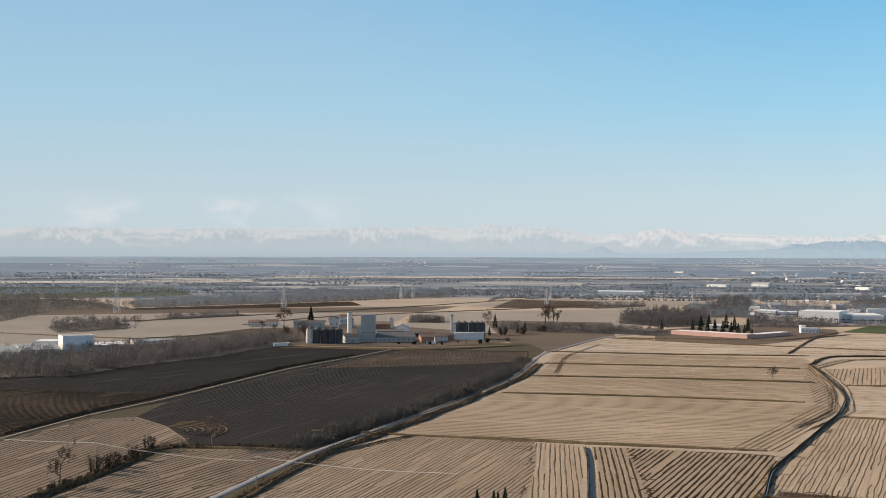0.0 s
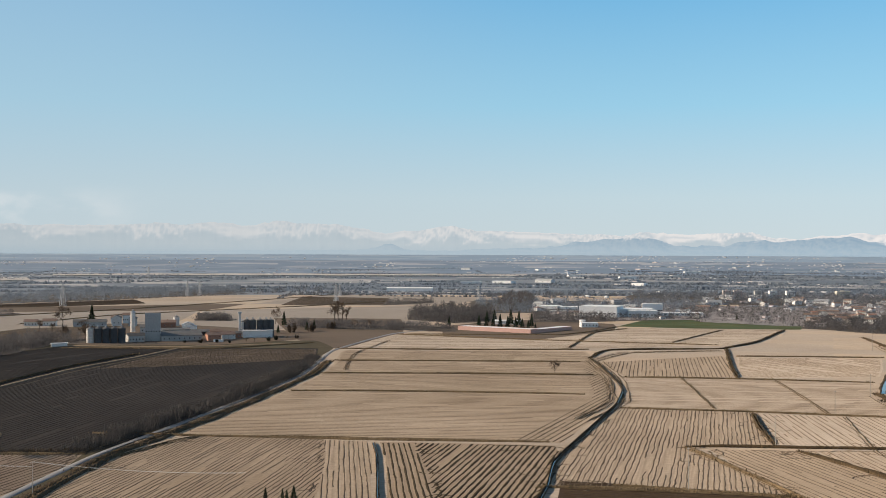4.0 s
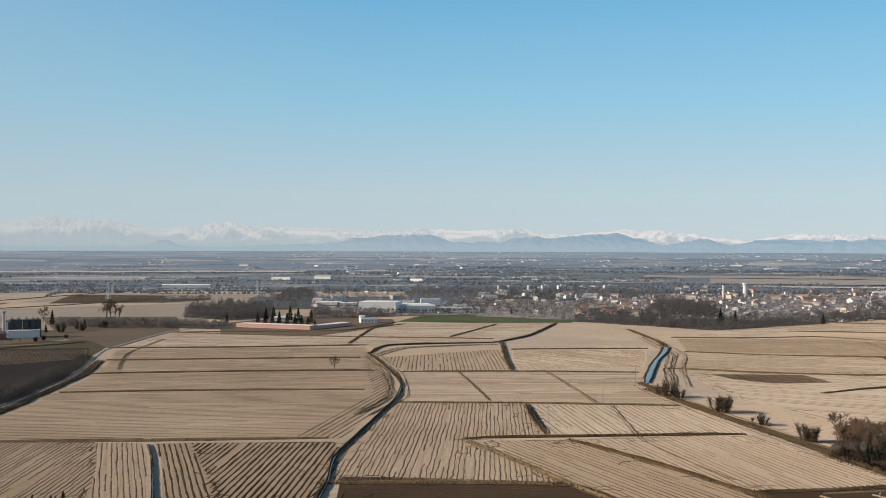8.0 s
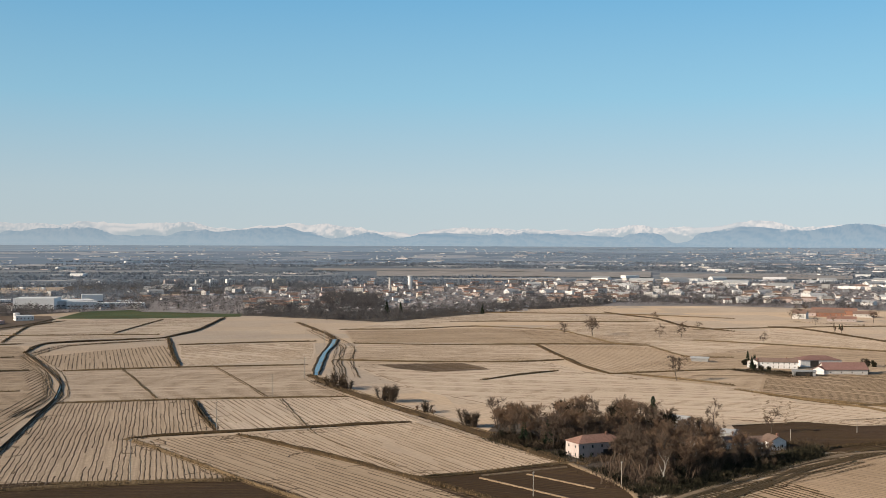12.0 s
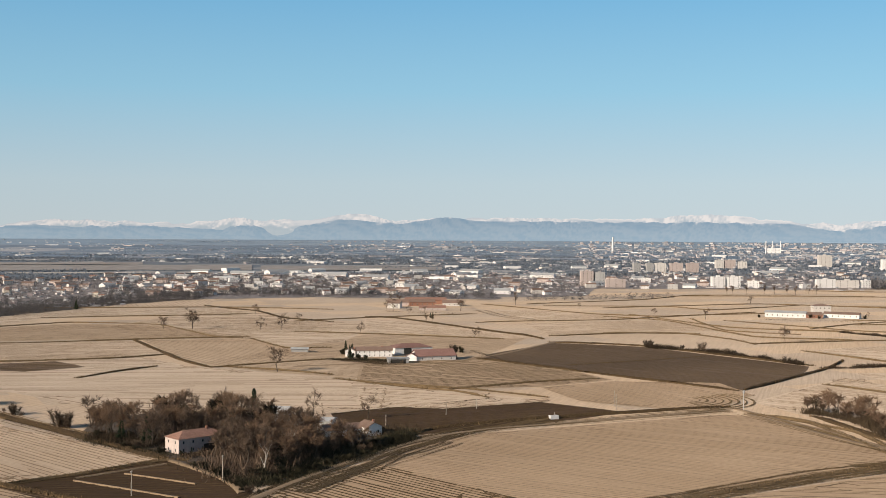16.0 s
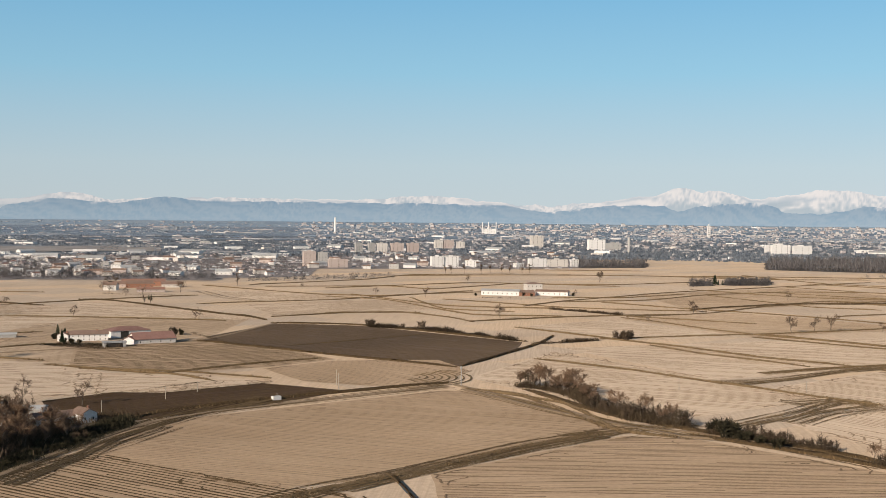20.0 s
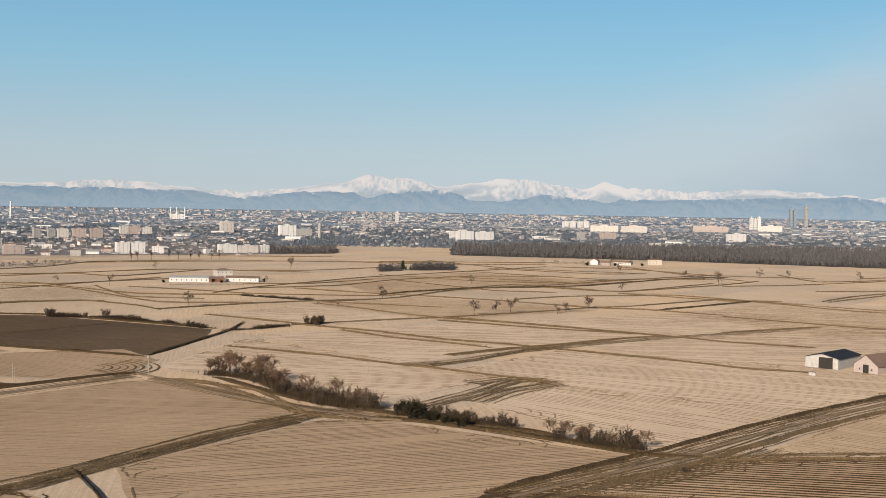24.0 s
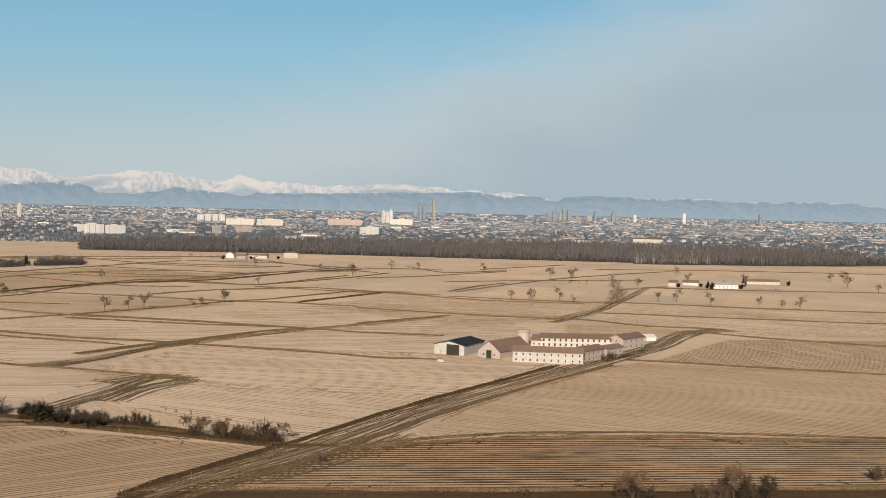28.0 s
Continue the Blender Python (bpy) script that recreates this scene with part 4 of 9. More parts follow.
def bare_tree(h, spread, seed, trunk=0.28, limbs=6, twigs=7, up=0.55, thick=0.05, twig_mat=None, bark=None, label="", group="bare winter trees", name="bare_tree", twig_w=0.05):
    """A leafless tree: tapered trunk, limbs in three orders and a crown of fine twigs."""
    rnd = random.Random(seed)
    tv, tf, cv, cf = [], [], [], []
    base, top = Vector((0, 0, -0.3)), Vector((rnd.gauss(0, 0.03) * h, rnd.gauss(0, 0.03) * h, h * trunk))
    limb(tv, tf, base, top, h * thick * 0.55, h * thick * 0.4, 6)
    lead = top + Vector((rnd.gauss(0, 0.04) * h, rnd.gauss(0, 0.04) * h, h * 0.38))
    limb(tv, tf, top, lead, h * thick * 0.4, h * thick * 0.15, 5)
    for i in range(limbs):
        a = 2 * math.pi * (i + rnd.random() * 0.6) / limbs
        p = top.lerp(lead, rnd.uniform(-0.25, 0.95) if i else 1.0)
        d = (Vector((math.cos(a), math.sin(a), 0)) * (1 - up) + Vector((0, 0, up * rnd.uniform(0.7, 1.3)))).normalized()
        ln = spread * rnd.uniform(0.38, 0.6)
        q = p + d * ln
        limb(tv, tf, p, q, h * thick * 0.2, h * thick * 0.1)
        for j in range(4):
            p2 = p.lerp(q, rnd.uniform(0.35, 1.0))
            d2 = (d + jitter(rnd, 0.5) + Vector((0, 0, 0.3))).normalized()
            q2 = p2 + d2 * ln * rnd.uniform(0.45, 0.75)
            limb(tv, tf, p2, q2, h * thick * 0.09, h * thick * 0.04, 3)
            for k in range(4):
                p3 = p2.lerp(q2, rnd.uniform(0.3, 1.0))
                d3 = (d2 + jitter(rnd, 0.6) + Vector((0, 0, 0.25))).normalized()
                q3 = p3 + d3 * ln * rnd.uniform(0.3, 0.5)
                limb(cv, cf, p3, q3, h * thick * 0.035, h * thick * 0.015, 3)
                for _ in range(twigs):
                    p4 = p3.lerp(q3, rnd.uniform(0.2, 1.0))
                    sliver(cv, cf, p4, (d3 + jitter(rnd, 0.6)).normalized(), ln * rnd.uniform(0.2, 0.42), twig_w, rnd)
    e = tagged(new(name), label, "tree", group)
    pydata("trunk", tv, tf, bark or BARK, e)
    pydata("crown", cv, cf, twig_mat or TWIG, e)
    return e


def bush(h, w, seed, mat, label, group="hedgerow bushes", dense=420, name="bush", twig_w=0.07, stems=9):
    """A thicket: many stems from the ground, full of fine branches."""
    rnd = random.Random(seed)
    sv, sf, cv, cf = [], [], [], []
    tips = []
    for i in range(stems):
        a, rr = rnd.uniform(0, 2 * math.pi), rnd.random() ** 0.5 * w * 0.3
        p = Vector((rr * math.cos(a), rr * math.sin(a), -0.2))
        q = p + Vector((math.cos(a) * w * rnd.uniform(0.02, 0.28), math.sin(a) * w * rnd.uniform(0.02, 0.28), h * rnd.uniform(0.55, 0.95)))
        limb(sv, sf, p, q, 0.09, 0.03, 3)
        tips.append((p, q))
    for _ in range(dense):
        p, q = rnd.choice(tips)
        s = p.lerp(q, rnd.random() ** 0.7)
        d = Vector((rnd.gauss(0, 0.6), rnd.gauss(0, 0.6), rnd.uniform(0.1, 0.9))).normalized()
        sliver(cv, cf, s, d, min(w, h) * rnd.uniform(0.18, 0.42), twig_w, rnd)
    e = tagged(new(name), label, "bush", group)
    tagged(pydata("brushwood", sv, sf, BARK, e), kind="stuff")
    pydata("crown", cv, cf, mat, e)
    return e


def conifer(h, w, seed, label, group="dark conifers", power=1.0, name="conifer"):
    """An evergreen: trunk and drooping tiers of many small sprays."""
    rnd = random.Random(seed)
    tv, tf, cv, cf = [], [], [], []
    limb(tv, tf, Vector((0, 0, -0.3)), Vector((0, 0, h * 0.95)), h * 0.02, 0.04, 6)
    for _ in range(900):
        u = rnd.random()
        z = h * (0.08 + 0.92 * u)
        r = w * 0.5 * max(0.03, (1 - u)) ** power * rnd.uniform(0.35, 1.0) * (0.8 + 0.2 * math.sin(z * 2.4))
        a = rnd.uniform(0, 2 * math.pi)
        d = Vector((math.cos(a), math.sin(a), rnd.uniform(-0.25, 0.55))).normalized()
        sliver(cv, cf, Vector((math.cos(a) * r * 0.6, math.sin(a) * r * 0.6, z)), d, 0.45 + r * 0.55, 0.27, rnd)
    e = tagged(new(name), label, "tree", group)
    pydata("trunk", tv, tf, BARK, e)
    pydata("crown", cv, cf, CONIFER, e)
    return e


FIRST = {}


def plant(kind, x, y, h, rnd):
    """Set one of the shaped trees or bushes of a kind at a place, at that height."""
    shapes = KINDS[kind]
    i = rnd.randrange(len(shapes))
    make, tall = shapes[i]
    key = (kind, i)
    s = h / tall
    m = pose(x, y, gz(x, y), 0, 0, rnd.uniform(0, 360)) @ Matrix.Diagonal((s * rnd.uniform(0.9, 1.15), s * rnd.uniform(0.9, 1.15), s, 1))
    if key not in FIRST:
        FIRST[key] = make()
        FIRST[key].matrix_basis = m
        return FIRST[key]
    ob = FIRST[key]
    keep = ob.matrix_basis.copy()
    ob.matrix_basis = Matrix()
    made = copy_thing(ob, m)
    ob.matrix_basis = keep
    return made


KINDS = {
    "round": [(lambda s=s: bare_tree(9, 8, s, twigs=9, twig_w=0.062, label="bare round-crowned tree with fine brown twigs"), 9.5) for s in (1, 2, 3)],
    "red": [(lambda s=s: bare_tree(9, 7.5, s, twig_mat=TWIG_RED, twigs=18, label="bare tree with dense reddish-brown twigs", up=0.65), 9.5) for s in (11, 12, 13)],
    "tall": [(lambda s=s: bare_tree(14, 7.5, s, trunk=0.25, up=0.8, twigs=14, label="tall slender bare poplar", group="bare poplars"), 13.5) for s in (21, 22, 23)],
    "pale": [(lambda s=s: bare_tree(12, 8, s, bark=BARK_PALE, twigs=4, up=0.7, label="bare tree with pale bleached limbs", thick=0.06), 12.5) for s in (31,)],
    "small": [(lambda s=s: bare_tree(5, 3.6, s, limbs=5, twigs=6, label="small bare field tree", group="small field trees", thick=0.06, twig_w=0.06), 5.2) for s in (41, 42, 43)],
    "bush": [(lambda s=s: bush(3.2, 4.2, s, SCRUB, "leafless brown hedgerow thicket", dense=800, twig_w=0.05), 3.3) for s in (51, 52, 53)],
    "ivy": [(lambda s=s: bush(3.6, 3.4, s, IVY, "dark ivy-grown hedgerow thicket", name="ivy_thicket", dense=700, twig_w=0.12), 3.7) for s in (61, 62)],
    "scrub": [(lambda s=s: bush(4.5, 3.6, s, BUSH, "bare upright saplings along a ditch", group="ditch saplings", name="sapling_clump", dense=380, stems=12, twig_w=0.05), 4.6) for s in (71, 72, 73)],
    "fir": [(lambda s=s: conifer(13, 7, s, "dark green conifer with drooping branches"), 13.2) for s in (81, 82)],
    "cypress": [(lambda s=s: conifer(10, 3.6, s, "slim dark green cypress tree", power=0.5), 10.2) for s in (91,)],
}
RND = random.Random(5)


def row_of(kinds, pts, gap, h, side=0.6, skip=0.0):
    """Trees or bushes along a line."""
    for p in smooth_line(pts, gap):
        if RND.random() < skip:
            continue
        plant(RND.choice(kinds), p.x + RND.gauss(0, side), p.y + RND.gauss(0, side), h * RND.uniform(0.65, 1.25), RND)


def inside(poly, x, y):
    hit = False
    for (x1, y1), (x2, y2) in zip(poly, poly[1:] + poly[:1]):
        if (y1 > y) != (y2 > y) and x < (x2 - x1) * (y - y1) / (y2 - y1) + x1:
            hit = not hit
    return hit


def grove(kinds, poly, n, h):
    xs, ys = [p[0] for p in poly], [p[1] for p in poly]
    while n:
        x, y = RND.uniform(min(xs), max(xs)), RND.uniform(min(ys), max(ys))
        if inside(poly, x, y):
            plant(RND.choice(kinds), x, y, h * RND.uniform(0.7, 1.2), RND)
            n -= 1


def thicket(pts, wide, h, per_metre, mat, label, twig_w=0.09):
    """A continuous hedge or undergrowth of countless stems and twigs along a line."""
    rnd = random.Random(int(pts[0][0] * 5 + pts[0][1]))
    verts, faces = [], []
    line = smooth_line(pts, 2.0)
    for p, q in zip(line, line[1:]):
        swell = 0.6 + 0.55 * noise.noise(Vector((p.x * 0.05, p.y * 0.05, 4.0))) + 0.35 * noise.noise(Vector((p.x * 0.2, p.y * 0.2, 7.0)))
        for _ in range(int((q - p).length * per_metre * max(0.15, min(1.0, swell + 0.3)))):
            c = p.lerp(q, rnd.random())
            x, y = c.x + rnd.gauss(0, wide * 0.45), c.y + rnd.gauss(0, wide * 0.45)
            top = h * max(0.2, swell) * rnd.uniform(0.5, 1.15)
            d = Vector((rnd.gauss(0, 0.4), rnd.gauss(0, 0.4), 1)).normalized()
            z = rnd.random() ** 1.5 * top * 0.6
            sliver(verts, faces, Vector((x, y, z - 0.1)), d, max(0.3, top - z), twig_w * rnd.uniform(0.6, 1.6), rnd)
    tagged(pydata("thicket", verts, faces, mat), label, "hedge", kind="stuff")


def simple_tree(verts, faces, x, y, h, w, rnd, slim=False, n=15):
    """A far bare tree of a trunk and a crown of many fine sprays, with scrub at its foot."""
    z = gz(x, y)
    sliver(verts, faces, Vector((x, y, z - 0.3)), Vector((0, 0, 1)), h * 0.9, h * 0.022, rnd)
    fine = min(1.0, max(0.3, math.hypot(x, y) / 2300))
    if slim:
        for _ in range(int(n * 0.75 / fine)):
            u, a, out = rnd.uniform(0.05, 0.8), rnd.uniform(0, 2 * math.pi), rnd.uniform(0.1, 1.0)
            d = Vector((math.cos(a) * w * 0.4 * out, math.sin(a) * w * 0.4 * out, h * rnd.uniform(0.14, 0.42)))
            sliver(verts, faces, Vector((x + math.cos(a) * w * 0.2 * out, y + math.sin(a) * w * 0.2 * out, z + h * u * 0.78)), d.normalized(), d.length, w * rnd.uniform(0.035, 0.09) * fine, rnd)
        return
    lean, round_top = rnd.gauss(0, 0.06) * h, rnd.uniform(0.36, 0.48)
    for _ in range(int(n * 1.5 / fine)):
        d = Vector((rnd.gauss(0, 1), rnd.gauss(0, 1), rnd.gauss(0.1, 1))).normalized() * rnd.uniform(0.35, 0.95)
        p = Vector((x + lean + d.x * w * 0.5, y + d.y * w * 0.5, z + h * 0.5 + d.z * h * round_top))
        way = (d + Vector((rnd.gauss(0, 0.3), rnd.gauss(0, 0.3), rnd.uniform(0.2, 0.9)))).normalized()
        sliver(verts, faces, p, way, h * rnd.uniform(0.10, 0.26), w * rnd.uniform(0.03, 0.075) * fine, rnd)
    for _ in range(int(n * 0.5 / fine)):
        p = Vector((x + rnd.gauss(0, w * 0.45), y + rnd.gauss(0, w * 0.45), z - 0.1))
        sliver(verts, faces, p, Vector((rnd.gauss(0, 0.3), rnd.gauss(0, 0.3), 1)).normalized(), h * rnd.uniform(0.12, 0.4), w * rnd.uniform(0.05, 0.1) * fine, rnd)


def far_tree(verts, faces, x, y, h, w, rnd):
    """A tree or shrub of a far belt: a brush of upright sprays of twigs."""
    z = gz(x, y) - 0.2
    for _ in range(6):
        a, out = rnd.uniform(0, 2 * math.pi), rnd.uniform(0.0, 0.5) * w
        px, py = x + out * math.cos(a), y + out * math.sin(a)
        t, wide, turn = h * rnd.uniform(0.45, 1.0), w * rnd.uniform(0.12, 0.28), rnd.uniform(0, 3.14)
        c, q = math.cos(turn) * wide, math.sin(turn) * wide
        k = len(verts)
        verts.extend(((px - c, py - q, z), (px + c, py + q, z), (px + rnd.gauss(0, w * 0.08), py + rnd.gauss(0, w * 0.08), z + t)))
        faces.append((k, k + 1, k + 2))


def wood(poly, n, h, w, mat, label, slim=False, litter=None, twigs=15):
    """A wood or plantation seen as a whole, of single far trees."""
    rnd = random.Random(int(poly[0][0] * 3 + poly[0][1]))
    xs, ys = [p[0] for p in poly], [p[1] for p in poly]
    verts, faces = [], []
    tries = 0
    while n > 0 and tries < 60000:
        tries += 1
        x, y = rnd.uniform(min(xs), max(xs)), rnd.uniform(min(ys), max(ys))
        if inside(poly, x, y):
            simple_tree(verts, faces, x, y, h * rnd.uniform(0.75, 1.2), w * rnd.uniform(0.7, 1.3), rnd, slim, twigs)
            n -= 1
    tagged(pydata("woods", verts, faces, mat), label, "woods", kind="stuff")
    floor_patch(poly, litter or LITTER)


def floor_patch(poly, mat):
    """The ground under a wood: brown leaf litter with an uneven edge."""
    poly = [tuple(Vector(p) * min(1.0, 2440 / max(1.0, math.hypot(*p)))) for p in poly]
    if min(math.hypot(x, y) for x, y in poly) < 2300:
        LEVEL[0] += 1
        bm = bmesh.new()
        line = smooth_line(list(poly) + [poly[0]], 14.0, 0.4)[:-1]
        if sum(a.x * b.y - b.x * a.y for a, b in zip(line, line[1:] + line[:1])) < 0:
            line.reverse()
        edge = [p + Vector((noise.noise(Vector((p.x, p.y, 3)) * 0.06), noise.noise(Vector((p.x, p.y, 8)) * 0.06))) * 6 for p in line]
        bm.faces.new([bm.verts.new((p.x, p.y, 0.01 + 0.002 * LEVEL[0])) for p in edge])
        bmesh.ops.triangulate(bm, faces=bm.faces[:])
        tagged(link("woodland_floor" if mat is LITTER else "yards", bm, mat), "brown leaf litter under bare trees" if mat is LITTER else "grey-brown yards and gardens between houses", "woodland floor" if mat is LITTER else "yards", kind="structure")


def wood_row(pts, gap, h, w, mat, label, slim=False):
    rnd = random.Random(int(pts[0][0] * 3 + pts[0][1]))
    verts, faces = [], []
    for p in smooth_line(pts, gap):
        simple_tree(verts, faces, p.x + rnd.gauss(0, gap * 0.4), p.y + rnd.gauss(0, gap * 0.4), h * rnd.uniform(0.6, 1.3), w * rnd.uniform(0.7, 1.4), rnd, slim)
    tagged(pydata("tree_line", verts, faces, mat), label, "woods", kind="stuff")


# ---------------------------------------------------------------- poles and pylons
def utility_pole(x, y, h, rot=0.0):
    e = rooted("utility_pole", x, y, rot, "weathered pale utility pole with a short crossarm", "utility pole", "utility poles along the fields")
    part("pole", drum(bmesh.new(), 0, 0, 0.17, 0.11, -0.3, h, 8), WOOD, e)
    part("crossarm", box(bmesh.new(), -0.75, -0.07, h - 0.5, 0.75, 0.07, h - 0.36), WOOD, e)
    for k in (-0.65, 0.0, 0.65):
        part("insulator", drum(bmesh.new(), k, 0, 0.06, 0.05, h - 0.36, h - 0.12, 6), PYLON, e)
    return e


def wires(a, b, h):
    for off in (-0.65, 0.65):
        pts = []
        for i in range(17):
            u = i / 16
            pts.append(Vector((a[0] + (b[0] - a[0]) * u, a[1] + (b[1] - a[1]) * u, h - 0.12 - 1.1 * 4 * u * (1 - u) + 0 * off)) + Vector((off * 0.4, off * 0.4, 0)))
        v, f = [], []
        for p, q in zip(pts, pts[1:]):
            limb(v, f, p, q, 0.04, 0.04, 3)
        tagged(pydata("overhead_wire", v, f, WIRE), "thin overhead wire sagging between poles", "wire", "overhead wires")


def pylon(x, y, h, rot=0.0):
    e = rooted("pylon", x, y, rot, "grey lattice steel power pylon", "pylon", "power pylons across the plain")
    b, t = h * 0.10, h * 0.022
    for sx in (-1, 1):
        for sy in (-1, 1):
            v, f = [], []
            limb(v, f, Vector((sx * b, sy * b, 0)), Vector((sx * t, sy * t, h)), 0.36, 0.26, 4)
            pydata("leg", v, f, PYLON, e)
    for k in range(7):
        z0, z1 = h * k / 7.5, h * (k + 1) / 7.5
        w0, w1 = b + (t - b) * z0 / h, b + (t - b) * z1 / h
        for s in (-1, 1):
            v, f = [], []
            limb(v, f, Vector((-w0, s * w0, z0)), Vector((w1, s * w1, z1)), 0.17, 0.17, 3)
            limb(v, f, Vector((w0, s * w0, z0)), Vector((-w1, s * w1, z1)), 0.17, 0.17, 3)
            pydata("brace", v, f, PYLON, e)
    for k, wide in ((0.70, 0.17), (0.82, 0.21), (0.94, 0.15)):
        v, f = [], []
        limb(v, f, Vector((-h * wide, 0, h * k)), Vector((h * wide, 0, h * k)), 0.28, 0.28, 3)
        limb(v, f, Vector((-h * wide, 0, h * k)), Vector((0, 0, h * (k + 0.05))), 0.17, 0.17, 3)
        limb(v, f, Vector((h * wide, 0, h * k)), Vector((0, 0, h * (k + 0.05))), 0.17, 0.17, 3)
        pydata("crossarm", v, f, PYLON, e)
    return e


def ring_radius(dep):
    if dep > EYE / RISE0:
        return EYE / dep
    return RISE0 + (EYE / RISE0 - max(dep, DIP)) / (EYE / RISE0 - DIP) * (RISE1 - RISE0)


FAREST = DIP + 0.0008


def open_plain(az, dep):
    """The strip of bare fields between the town's last halls and the far villages."""
    return 30 < az < 55 and 0.0222 + (az - 34.8) * 0.00024 < dep < 0.0306


TOWN = {}
PLAN = {
    "village": [("cream", "rose", "gx", 2, 3, 11, 9, 6.2), ("white", "brown", "gx", 2, 3, 14, 9, 6.5), ("yellow", "rose", "hip", 3, 2, 12, 10, 9), ("pink", "rose", "gx", 2, 3, 12, 9, 6),
                ("white", "rose", "hip", 2, 3, 11, 10, 6), ("cream", "brown", "gx", 3, 3, 20, 10, 9), ("pink", "brown", "gx", 2, 4, 24, 10, 7), ("white", "brown", "gy", 2, 2, 9, 12, 6)],
    "suburb": [("white", "tile", "hip", 2, 3, 13, 11, 6.5), ("cream", "brown", "gx", 2, 3, 20, 11, 7), ("white", "flat", "flat", 3, 3, 20, 12, 9.5), ("pink", "brown", "gx", 2, 3, 24, 11, 7),
               ("white", "metal", "gx", 1, 4, 28, 18, 6), ("grey", "flat", "flat", 3, 3, 18, 12, 9.5), ("white", "brown", "gx", 2, 3, 18, 10, 6.5), ("cream", "brown", "gy", 2, 2, 11, 14, 6.5)],
    "works": [("white", "pale", "flat", 1, 3, 48, 26, 8), ("white", "metal", "gx", 1, 3, 56, 24, 6.5), ("white", "pale", "flat", 1, 3, 70, 30, 7.5), ("cream", "flat", "flat", 1, 3, 38, 18, 7)],
}
NOUN = {"village": "house", "suburb": "house", "works": "warehouse"}


def town(az0, az1, dep0, dep1, n, mix):
    """Scattered buildings of a kind between two bearings and two distances."""
    rnd = random.Random(int(az0 * 100) + n)
    placed = []
    for _ in range(n):
        for _try in range(30):
            az, dep = rnd.uniform(az0, az1), rnd.uniform(max(dep1, FAREST), dep0)
            a, r = radians(az), ring_radius(dep)
            x, y = r * math.sin(a), r * math.cos(a)
            if not open_plain(az, dep) and all((x - p) ** 2 + (y - q) ** 2 > (18 if mix != "works" else 60) ** 2 for p, q in placed):
                break
        placed.append((x, y))
        k = rnd.randrange(len(PLAN[mix]))
        wall, roof, kind, floors, cols, w, d, h = PLAN[mix][k]
        s = r * dep / EYE
        m = pose(x, y, gz(x, y), 0, 0, -math.degrees(a) + rnd.choice((-30, -12, 0, 15, 35))) @ Matrix.Scale(s * rnd.uniform(0.55, 0.78), 4)
        if (mix, k) not in TOWN:
            noun = NOUN[mix]
            TOWN[mix, k] = house(0, 0, 0, w, d, h, wall, roof, kind, floors, cols, label=f"{wall} {floors}-storey town {noun} with a {roof} roof", category=noun,
                                 group=f"{noun}s of the {'village' if mix == 'village' else 'town'}", name=noun, win=WIN_WIDE if mix == "works" else WIN_SMALL, sides=False,
                                 chimney=mix != "works")
            TOWN[mix, k].matrix_basis = m
        else:
            ob = TOWN[mix, k]
            keep = ob.matrix_basis.copy()
            ob.matrix_basis = Matrix()
            copy_thing(ob, m)
            ob.matrix_basis = keep


def island_palette(name, stops, rough=0.9):
    m = bpy.data.materials.new(name)
    m.use_nodes = True
    nt = m.node_tree
    geo = nt.nodes.new("ShaderNodeNewGeometry")
    cr = nt.nodes.new("ShaderNodeValToRGB")
    cr.color_ramp.interpolation = "CONSTANT"
    while len(cr.color_ramp.elements) < len(stops):
        cr.color_ramp.elements.new(1.0)
    for i, (e, c) in enumerate(zip(cr.color_ramp.elements, stops)):
        e.position, e.color = i / len(stops), (*c, 1)
    nt.links.new(geo.outputs["Random Per Island"], cr.inputs[0])
    grain = stepped(nt, noise_of(nt, 0.08, 5.0), 0.3, 0.7)
    part_mix = nt.nodes.new("ShaderNodeMath")
    part_mix.operation = "MULTIPLY"
    part_mix.inputs[1].default_value = 0.25
    nt.links.new(grain, part_mix.inputs[0])
    nt.links.new(ramp_mix(nt, part_mix.outputs[0], cr.outputs[0], (0.30, 0.29, 0.29)), nt.nodes["Principled BSDF"].inputs["Base Color"])
    nt.nodes["Principled BSDF"].inputs["Roughness"].default_value = rough
    return m


CITY_WALL = island_palette("city_walls", [(0.583, 0.562, 0.562), (0.382, 0.371, 0.382), (0.594, 0.498, 0.482), (0.445, 0.382, 0.376), (0.780, 0.780, 0.780), (0.307, 0.307, 0.329), (0.700, 0.657, 0.636), (0.657, 0.625, 0.620)])
CITY_ROOF = island_palette("city_roofs", [(0.30, 0.23, 0.225), (0.32, 0.33, 0.345), (0.26, 0.225, 0.225), (0.46, 0.465, 0.48), (0.32, 0.265, 0.262), (0.25, 0.265, 0.29)])


# far city: haze is mixed into the colours of walls, roofs and window bands
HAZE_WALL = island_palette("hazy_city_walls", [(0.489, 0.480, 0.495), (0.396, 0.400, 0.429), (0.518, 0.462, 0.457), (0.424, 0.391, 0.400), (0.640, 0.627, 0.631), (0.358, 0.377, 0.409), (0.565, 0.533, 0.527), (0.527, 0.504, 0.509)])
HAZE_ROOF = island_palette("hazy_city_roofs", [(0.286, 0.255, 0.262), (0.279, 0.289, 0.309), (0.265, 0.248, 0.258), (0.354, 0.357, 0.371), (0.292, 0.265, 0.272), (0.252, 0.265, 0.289)])
